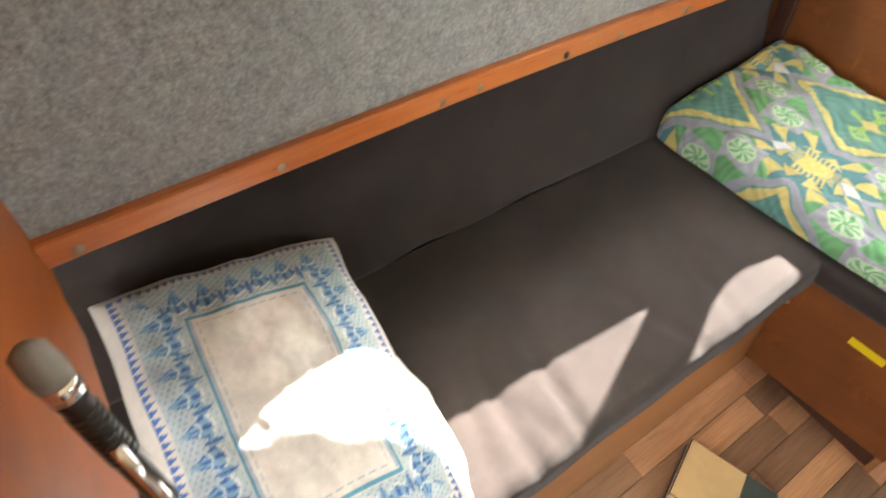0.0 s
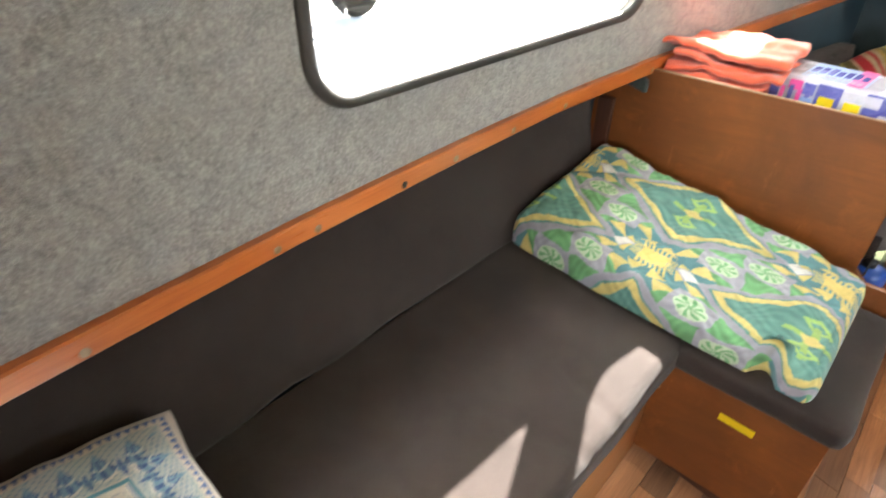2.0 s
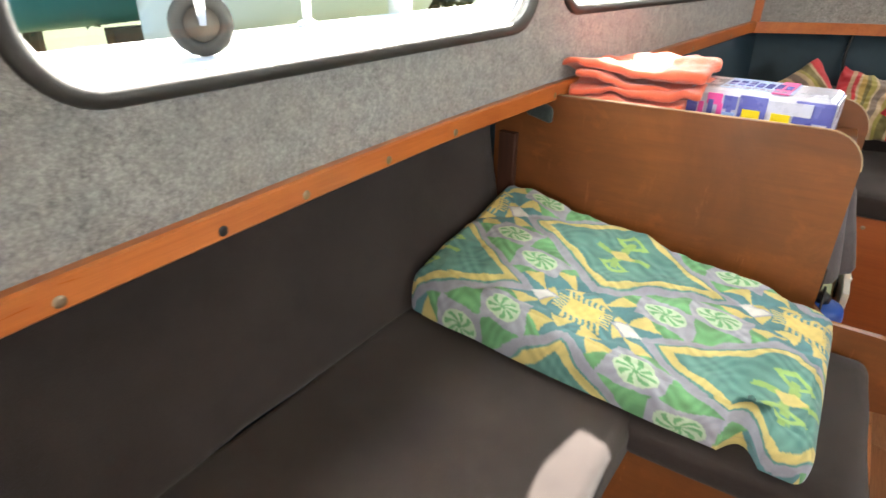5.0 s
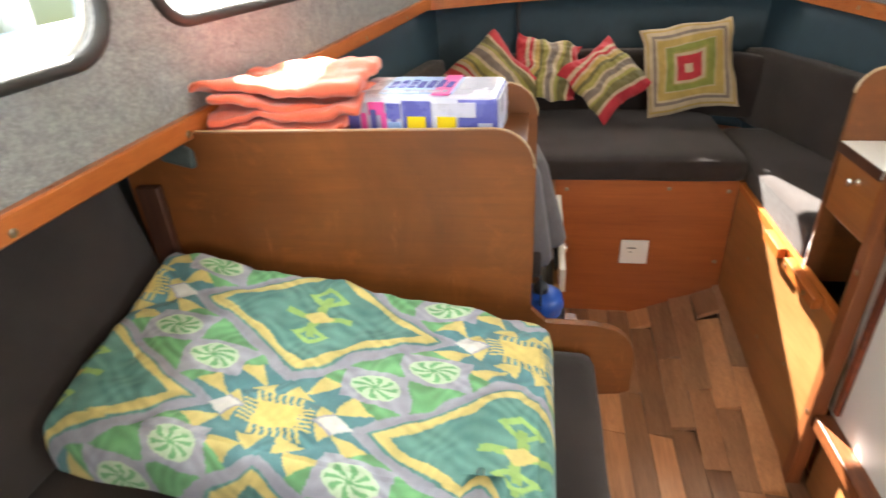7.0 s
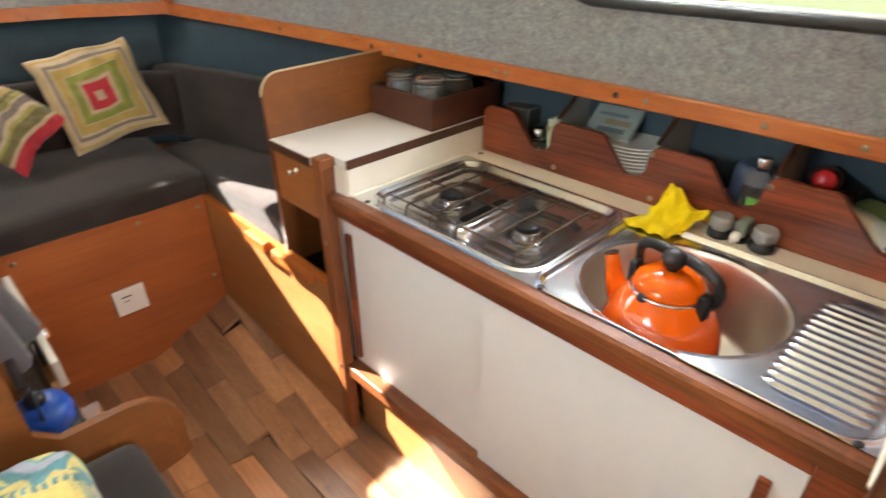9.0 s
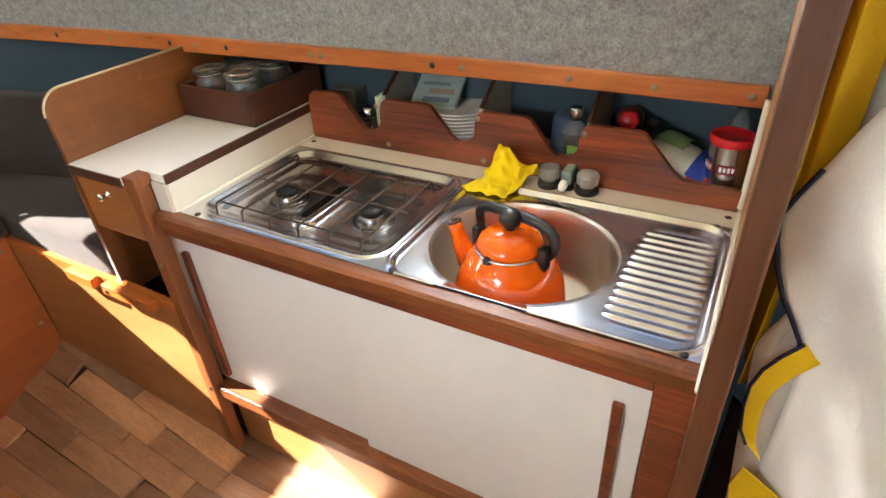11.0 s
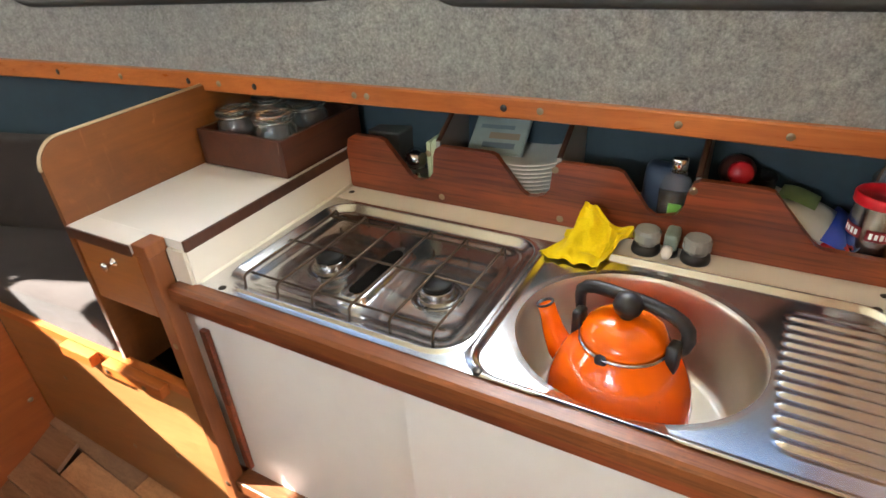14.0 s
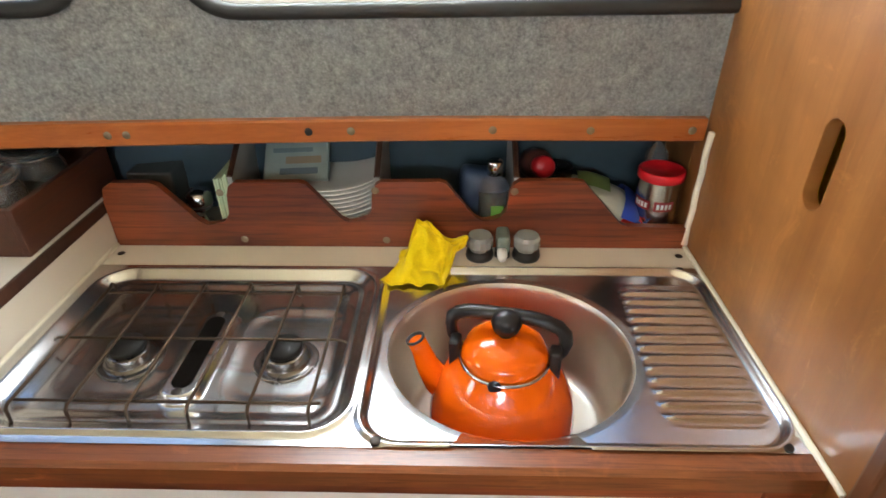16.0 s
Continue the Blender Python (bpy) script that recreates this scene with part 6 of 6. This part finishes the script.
def red_bottle():
    ob = thing("sauce_bottle", (0.93, 0.268, 0.95), "plastic bottle with a red cap lying on its side", "bottle")
    m = Matrix.Translation((0.985, 0.262, 0.945)) @ pose(0, 0, 0, 0, -72, 8)
    bm = B()
    lathe(bm, ((0.0, 0.0), (0.028, 0.0), (0.030, 0.005), (0.030, 0.05), (0.020, 0.065), (0.0, 0.065)), n=28, m=m)
    part("bottle_body", bm, plastic("dark_sauce_plastic", (0.09, 0.030, 0.022), 0.3), ob, "", True)
    bm = B()
    lathe(bm, ((0.0, 0.0), (0.020, 0.0), (0.0205, 0.003), (0.0205, 0.026), (0.017, 0.030), (0.0, 0.030)), n=24, m=m @ Matrix.Translation((0, 0, 0.0655)))
    part("cap", bm, RED, ob, "red screw cap", True)
    return ob


red_bottle()


def coffee_tin():
    at = (0.862, 0.046, 0.8727)
    ob = thing("coffee_tin", at, "round silver coffee tin with a red plastic lid", "tin")
    bm = B()
    lathe(bm, ((0.0, 0.0), (0.0435, 0.0), (0.0445, 0.003), (0.0435, 0.006), (0.0435, 0.098), (0.0445, 0.100), (0.0, 0.100)), (0, 0, 0), 48)
    part("tin_body", bm, metal("tin_plate", (0.60, 0.60, 0.60), 0.22), None, "", True).parent = ob
    bm = B()
    lathe(bm, ((0.0465, 0.0), (0.0475, 0.001), (0.0475, 0.014), (0.0455, 0.0165), (0.041, 0.0165), (0.040, 0.0145), (0.0, 0.0145)), (0, 0, 0.0985), 48)
    part("lid", bm, RED, None, "red plastic lid", True).parent = ob
    ob.matrix_basis = Matrix.Translation(at) @ Matrix.Diagonal((0.86, 0.86, 1.0, 1))
    red_patch, black_patch = plastic("dark_red_label", (0.35, 0.02, 0.03), 0.4), BLACK
    for turn in (-62, 4):
        for z0, z1, half, mat in ((0.046, 0.064, 0.021, red_patch), (0.012, 0.024, 0.016, black_patch)):
            bm = B()
            rows = []
            for i in range(9):
                a = radians(turn) + (i / 4 - 1) * half / 0.0438
                rows.append([bm.verts.new((-0.0440 * math.cos(a), -0.0440 * math.sin(a), z)) for z in (z0, z1)])
            for a, b in zip(rows, rows[1:]):
                bm.faces.new((a[0], b[0], b[1], a[1]))
            thick(bm, (0, 0, 0.0004))
            part("label_patch", bm, mat, None).parent = ob
        a = radians(turn)
        for i in range(4):
            bm = B()
            q = a + (i - 1.5) * 0.0085 / 0.0438
            g = bmesh.ops.create_cube(bm, size=1.0)
            bmesh.ops.transform(bm, verts=g["verts"], matrix=Matrix.Translation((-0.0443 * math.cos(q), -0.0443 * math.sin(q), 0.055)) @ pose(0, 0, 0, 0, 0, math.degrees(q)) @ Matrix.Diagonal((0.0006, 0.0052, 0.010 - 0.001 * (i % 2), 1)))
            part("logo_mark", bm, WHITE_PLASTIC, None, "pale logo marks").parent = ob
    return ob


coffee_tin()
bm = B()
lathe(bm, ((0.0, 0.0), (0.02, 0.0), (0.021, 0.01), (0.021, 0.12), (0.012, 0.135), (0.012, 0.15), (0.0, 0.15)), (0.920, 0.040, 0.8727), 24)
solid("clear_bottle", bm, CLEAR, "clear plastic bottle behind the coffee tin", "bottle", smooth=True)
bm = B()
lathe(bm, ((0.0, 0.0), (0.03, 0.0), (0.034, 0.09), (0.031, 0.09), (0.028, 0.005), (0.0, 0.005)), (0.930, 0.225, 0.8727), 28)
solid("drinking_glass", bm, JAR_GLASS, "clear drinking glass at the back of the shelf", "glass", smooth=True)
bm = B()
cushion_mesh(bm, 0.850, 0.905, 0.325, 0.405, 0.873, 0.985, 0.02, 0.0, 8, wob=0.014, seed=3)
solid("plastic_bag", bm, CLEAR_BLUE, "thin blue plastic bag behind the soap bottle", "bag", smooth=True)


def notebook():
    ob = thing("notebook", (0.87, 0.829, 0.8725), "thin pale green notebooks stood against the divider", "notebook")
    mat = plastic("pale_green_card", (0.52, 0.63, 0.42), 0.6, 0.1)
    for i, (y, z1) in enumerate(((0.8165, 0.995), (0.8215, 0.990), (0.8275, 0.985), (0.8345, 0.984), (0.8405, 0.982))):
        bm = B()
        box(bm, 0.814 + 0.002 * i, 0.955, y, y + 0.0045, 0.8727, z1, 0.001)
        part("cover", bm, mat, ob)
    return ob


notebook()
bm = B()
lathe(bm, ((0.0, 0.0), (0.020, 0.002), (0.026, 0.014), (0.024, 0.030), (0.012, 0.040), (0.0, 0.042)), (0.862, 0.898, 0.905), 28)
lathe(bm, ((0.0, 0.0), (0.018, 0.0), (0.006, 0.008), (0.005, 0.03), (0.02, 0.032), (0.0, 0.0325)), (0.862, 0.898, 0.8727), 24)
solid("ladle_bowl", bm, CHROME, "shiny round steel tea strainer on the shelf", "strainer", smooth=True)
bm = B()
box(bm, 0.87, 0.97, 0.945, 1.03, 0.873, 0.972, 0.004)
solid("cardboard_carton", bm, plastic("dark_carton", (0.10, 0.11, 0.11), 0.6, 0.3), "dark carton at the back of the shelf", "carton")

# ---- oilskins behind the bulkhead ----


def hung(bm, left, right, z0, z1, x0, fold, seed, slant=0.5, nu=60, nv=60):
    """A hanging cloth seen face on: its near edge follows a table of (height, y)."""

    def place(u, v):
        z = z0 + (z1 - z0) * v
        ya = along(left, z)
        y = ya + (right - ya) * u
        d = (y - slant * (z - 0.8)) * 34
        fall = min(1.0, u * 5)
        x = x0 + fold * fall * (math.sin(d + seed + 1.5 * noise.noise(Vector((y * 6, z * 3, seed)))) + 0.5 * math.sin(d * 1.9 + seed * 2))
        x += 0.012 * noise.noise(Vector((y * 18, z * 9, seed))) + 0.02 * (1 - fall) ** 2
        return Vector((x, y, z))

    sheet(bm, nu, nv, place)
    return place


def oilskin_jacket():
    ob = thing("oilskin_jacket", (0.42, -0.30, 1.55), "white oilskin jacket with yellow lining hanging behind the bulkhead", "jacket", "oilskins")
    edge = ((0.05, -0.150), (0.55, -0.118), (0.62, -0.110), (0.80, -0.112), (0.887, -0.102), (0.93, -0.078), (0.978, -0.054), (1.03, -0.040), (1.065, -0.036), (1.10, -0.050), (1.137, -0.066), (1.19, -0.088), (1.30, -0.15), (1.50, -0.26))
    bm = B()
    place = hung(bm, edge, -0.64, 0.08, 1.48, 0.400, 0.014, 1.0)
    thick(bm, (0.004, 0, 0))
    part("coat_body", bm, JACKET_WHITE, ob, "", True)
    bm = B()
    tube(bm, [place(0.0, v / 40) + Vector((-0.003, 0.001, 0)) for v in range(22, 31)], 0.0032, 6)
    part("piping", bm, JACKET_NAVY, ob, "dark piping", True)
    bm = B()
    hung(bm, ((1.00, -0.052), (1.10, -0.046), (1.45, -0.040)), -0.085, 1.00, 1.40, 0.445, 0.006, 2.0, 0.1, 24, 40)
    thick(bm, (0.003, 0, 0))
    part("lining", bm, JACKET_YELLOW, ob, "yellow lining", True)
    bm = B()
    sheet(bm, 30, 24, lambda u, v: Vector((0.455 + 0.36 * u, -0.050 - 0.010 * math.sin(u * 11 + v * 3) - 0.006 * math.sin(u * 25), 0.75 + 0.65 * v)))
    thick(bm, (0, -0.003, 0))
    part("lining", bm, JACKET_YELLOW, ob, "yellow lining", True)
    bm = B()
    hung(bm, ((1.02, -0.050), (1.208, -0.052), (1.268, -0.056), (1.60, -0.07)), -0.60, 1.02, 1.62, 0.475, 0.016, 3.4, 0.6)
    thick(bm, (0.004, 0, 0))
    part("sleeve", bm, JACKET_WHITE, ob, "", True)
    return ob


oilskin_jacket()


def oilskin_trousers():
    ob = thing("oilskin_trousers", (0.43, -0.10, 0.92), "white oilskin trousers with a yellow waistband hanging low", "trousers", "oilskins")
    bm = B()
    hung(bm, ((0.30, -0.100), (0.55, -0.082), (0.691, -0.068), (0.836, -0.055), (0.895, -0.076), (0.95, -0.10)), -0.20, 0.28, 0.93, 0.428, 0.008, 5.0, 0.3, 30, 40)
    thick(bm, (0.004, 0, 0))
    part("leg", bm, JACKET_WHITE, ob, "", True)
    bm = B()
    run = [(-0.106, 0.890), (-0.086, 0.862), (-0.070, 0.832), (-0.062, 0.800), (-0.062, 0.760), (-0.068, 0.715), (-0.080, 0.690)]
    vs = [[bm.verts.new((0.412 - 0.002 * i, y + dy, z - dz)) for dy, dz in ((0.0, 0.0), (-0.024, 0.026))] for i, (y, z) in enumerate(run)]
    for a, b in zip(vs, vs[1:]):
        bm.faces.new((a[0], b[0], b[1], a[1]))
    thick(bm, (0.004, 0, 0))
    part("waistband", bm, JACKET_YELLOW, ob, "yellow band")
    bm = B()
    tube(bm, [(0.409 - 0.002 * i, y + 0.001, z + 0.001) for i, (y, z) in enumerate(run)], 0.0026, 6)
    part("piping", bm, JACKET_NAVY, ob, "dark piping", True)
    bm = B()
    vs = [bm.verts.new(p) for p in ((0.388, -0.076, 0.600), (0.390, -0.086, 0.646), (0.386, -0.150, 0.606), (0.384, -0.125, 0.540), (0.388, -0.088, 0.530))]
    bm.faces.new(vs)
    thick(bm, (0.004, 0, 0))
    part("cuff", bm, JACKET_YELLOW, ob, "yellow cuff")
    return ob


oilskin_trousers()
bm = B()
hung(bm, ((0.06, -0.05), (0.60, -0.055)), -0.34, 0.07, 0.66, 0.50, 0.016, 7.0, 0.2, 40, 30)
thick(bm, (0.004, 0, 0))
solid("oilskin_coat", bm, JACKET_NAVY, "navy oilskin hanging low in the locker", "coat", "oilskins", smooth=True)

# ---- outside ----
GRASS = cloth("rough_grass", (0.05, 0.06, 0.025), 3.0, 1.0, 0.02, 0.5, 0.0)
bm = B()
sheet(bm, 24, 24, lambda u, v: Vector(((u - 0.5) * 900, (v - 0.5) * 900, -1.25)))
solid("ground", bm, GRASS, "rough grass round the boat", "ground", kind="structure")
bm = B()
box(bm, -2.12, -1.06, -3.5, 5.0, 1.10, 1.16, 0.01)
solid("side_deck", bm, GELCOAT, "sunlit white deck beside the cabin", "deck", kind="structure")
bm = B()
box(bm, 0.90, 1.40, -3.5, 5.0, 1.10, 1.16, 0.01)
solid("side_deck", bm, GELCOAT, "white side deck on the starboard side", "deck", kind="structure")


def jockey_wheel():
    ob = thing("jockey_wheel", (-1.72, 0.56, 1.16), "rubber-tyred jockey wheel standing on the white deck", "wheel")
    m = Matrix.Translation((-1.72, 0.545, 1.2345)) @ pose(0, 0, 0, 90, 0, 62)
    bm = B()
    tube(bm, [m @ Vector((0.056 * math.cos(a), 0.056 * math.sin(a), 0)) for a in np.linspace(0, 2 * math.pi, 33)[:-1]], 0.0185, 10, True)
    part("tyre", bm, plastic("dusty_tyre", (0.035, 0.032, 0.026), 0.9, 0.3), ob, "dusty rubber tyre", True)
    bm = B()
    lathe(bm, ((0.0, -0.016), (0.040, -0.012), (0.040, 0.012), (0.0, 0.016)), n=28, m=m)
    part("hub", bm, plastic("rusty_hub", (0.06, 0.045, 0.03), 0.7, 0.3), ob, "rusty hub", True)
    bm = B()
    tube(bm, [m @ Vector((0, 0, 0.032)), m @ Vector((0, 0.10, 0.034)), m @ Vector((0, 0.13, 0.0)), m @ Vector((0, 0.60, 0.0))], 0.013, 8)
    part("fork", bm, CHROME, ob, "", True)
    return ob


jockey_wheel()


def stanchion(x, y, h, r, label):
    bm = B()
    tube(bm, [(x, y, 1.1605), (x, y, 1.1605 + h)], r, 12)
    lathe(bm, ((0.0, 0.0), (r * 2.2, 0.0), (r * 2.2, 0.012), (r, 0.02)), (x, y, 1.1603), 16)
    return solid("stanchion", bm, WHITE_PLASTIC, label, "stanchion", "stanchions", smooth=True)


for x, y in ((-2.05, 1.20), (-2.05, 2.55), (-2.05, -1.0)):
    stanchion(x, y, 0.75, 0.016, "white metal stanchion on the deck edge")
for i, z in enumerate((1.45, 1.85)):
    bm = B()
    tube(bm, [(-2.05, -3.4 + 0.4 * k, z - 0.01 * math.sin(k * 1.4) ** 2) for k in range(22)], 0.006, 6)
    solid("guard_wire", bm, CHROME, "steel guard wire along the deck edge", "guard wire", "guard wires", smooth=True)

# Added to cast a gap in the sunlight; kept as a white post.
bm = B()
tube(bm, [(-2.20, 1.93, -1.25), (-2.20, 1.93, 6.5)], 0.055, 16)
solid("mast", bm, WHITE_PLASTIC, "tall white post added beside the boat, first as a sun blocker", "mast", smooth=True)

LEAF = cloth("leaves", (0.045, 0.065, 0.02), 20, 0.9, 0.002, 0.5, 0.0)
BARK = cloth("bark", (0.10, 0.075, 0.05), 30, 1.0, 0.01, 0.4, 0.0)


def tree(x, y, h, seed):
    rng = random.Random(seed)
    ob = thing("tree", (x, y, -1.25), "leafy tree beyond the boat", "tree", "trees")
    bm = B()
    tube(bm, [(x + 0.15 * math.sin(i + seed), y, -1.25 + h * 0.55 * i / 6) for i in range(7)], [0.22 - 0.025 * i for i in range(7)], 8)
    for _ in range(7):
        a, z = rng.uniform(0, 6.28), -1.25 + h * rng.uniform(0.25, 0.5)
        tube(bm, [(x, y, z), (x + 0.5 * math.cos(a), y + 0.5 * math.sin(a), z + 0.5), (x + 1.3 * math.cos(a), y + 1.3 * math.sin(a), z + 1.1)], [0.08, 0.06, 0.02], 6)
    part("trunk", bm, BARK, ob)
    verts, faces = [], []
    for _ in range(2600):
        d = Vector((rng.gauss(0, 1), rng.gauss(0, 1), rng.gauss(0, 1))).normalized() * rng.uniform(0.5, 1.0)
        lump = 1 + 0.35 * noise.noise(d * 2.2 + Vector((seed, 0, 0)))
        c = Vector((x + d.x * h * 0.34 * lump, y + d.y * h * 0.34 * lump, -1.25 + h * 0.6 + d.z * h * 0.40 * lump))
        s = rng.uniform(0.07, 0.16)
        u = Vector((rng.gauss(0, 1), rng.gauss(0, 1), rng.gauss(0, 1))).normalized() * s
        w = u.orthogonal().normalized() * s * 0.7
        k = len(verts)
        verts += [c - u, c + w, c + u, c - w]
        faces.append((k, k + 1, k + 2, k + 3))
    me = bpy.data.meshes.new("crown")
    me.from_pydata([tuple(v) for v in verts], [], faces)
    me.materials.append(LEAF)
    crown = new("crown", me)
    crown.parent = ob
    crown.matrix_parent_inverse = ob.matrix_basis.inverted()
    return ob


for i in range(11):
    tree(-10.0 - 3.0 * math.sin(i * 2.3) - 2, -9 + 3.4 * i, 6.0 + 1.6 * math.sin(i * 1.7), i)
for i in range(5):
    tree(13.0 + 2 * math.sin(i * 2.1), -8 + 4.5 * i, 6.0 + 1.4 * math.sin(i * 1.1), 30 + i)


def dinghy(x, y, turn, mat, label):
    ob = thing("dinghy", (x, y, -0.4), label, "dinghy", "parked dinghies")
    m = Matrix.Translation((x, y, 0.55)) @ pose(0, 0, 0, 0, 0, turn)
    bm = B()
    sheet(bm, 28, 10, lambda u, v: m @ Vector((3.6 * (u - 0.5), 0.75 * math.sin(math.pi * min(1.0, 0.25 + 0.75 * (1 - u) + 0.0)) ** 0.6 * (v * 2 - 1), 0.55 * (2 * abs(v - 0.5)) ** 1.6 + 0.12 * u ** 2)))
    thick(bm, (0, 0, -0.03))
    part("hull", bm, mat, ob, "", True)
    bm = B()
    for k in (-0.9, 0.9):
        p = m @ Vector((k, 0, 0))
        box(bm, p.x - 0.12, p.x + 0.12, p.y - 0.3, p.y + 0.3, -1.25, p.z - 0.02, 0.01)
    part("trestle", bm, BARK, ob)
    bm = B()
    a = m @ Vector((0.5, 0, 0.0))
    tube(bm, [a, a + Vector((0, 0, 5.0))], 0.04, 10)
    part("mast", bm, CHROME, ob, "", True)
    return ob


dinghy(-8.6, 3.2, 80, plastic("teal_hull_paint", (0.05, 0.22, 0.24), 0.3), "teal dinghy parked on trestles")
dinghy(-6.2, 5.0, 70, GELCOAT, "white dinghy parked on trestles")

# ---- planks of the cabin sole ----
PLANK_W = 0.066
rng = random.Random(7)
col_n = 0
x = -0.68
while x < 0.46:
    y = -1.38 + rng.uniform(-0.3, 0.0)
    while y < 1.95:
        ln = rng.choice((0.24, 0.30, 0.36, 0.42))
        y0, y1 = max(y, -1.38), min(y + ln, 1.98)
        if y1 - y0 > 0.03:
            g = 0.0007
            vs, xs, yy = [], (x + g, x + PLANK_W - g), (y0 + g, (y0 + y1) / 2, y1 - g)
            cx, cy = x + PLANK_W / 2, (y0 + y1) / 2
            cz, gx, gy = sole_z(cx, cy), (sole_z(cx + 0.03, cy) - sole_z(cx - 0.03, cy)) / 0.06, (sole_z(cx, cy + 0.1) - sole_z(cx, cy - 0.1)) / 0.2
            for b in yy:
                for a in xs:
                    vs.append((a, b, cz + gx * (a - cx) + gy * (b - cy)))
            vs += [(a, b, c - 0.014) for a, b, c in vs]
            fs = [(0, 1, 3, 2), (2, 3, 5, 4), (0, 6, 7, 1), (5, 11, 10, 4), (1, 7, 9, 3), (3, 9, 11, 5), (2, 8, 6, 0), (4, 10, 8, 2)]
            me = bpy.data.meshes.new("plank")
            me.from_pydata(vs, [], fs)
            me.materials.append(FLOOR_WOOD)
            ob = new("plank", me)
            ob.parent = floor
        y += ln
    x += PLANK_W
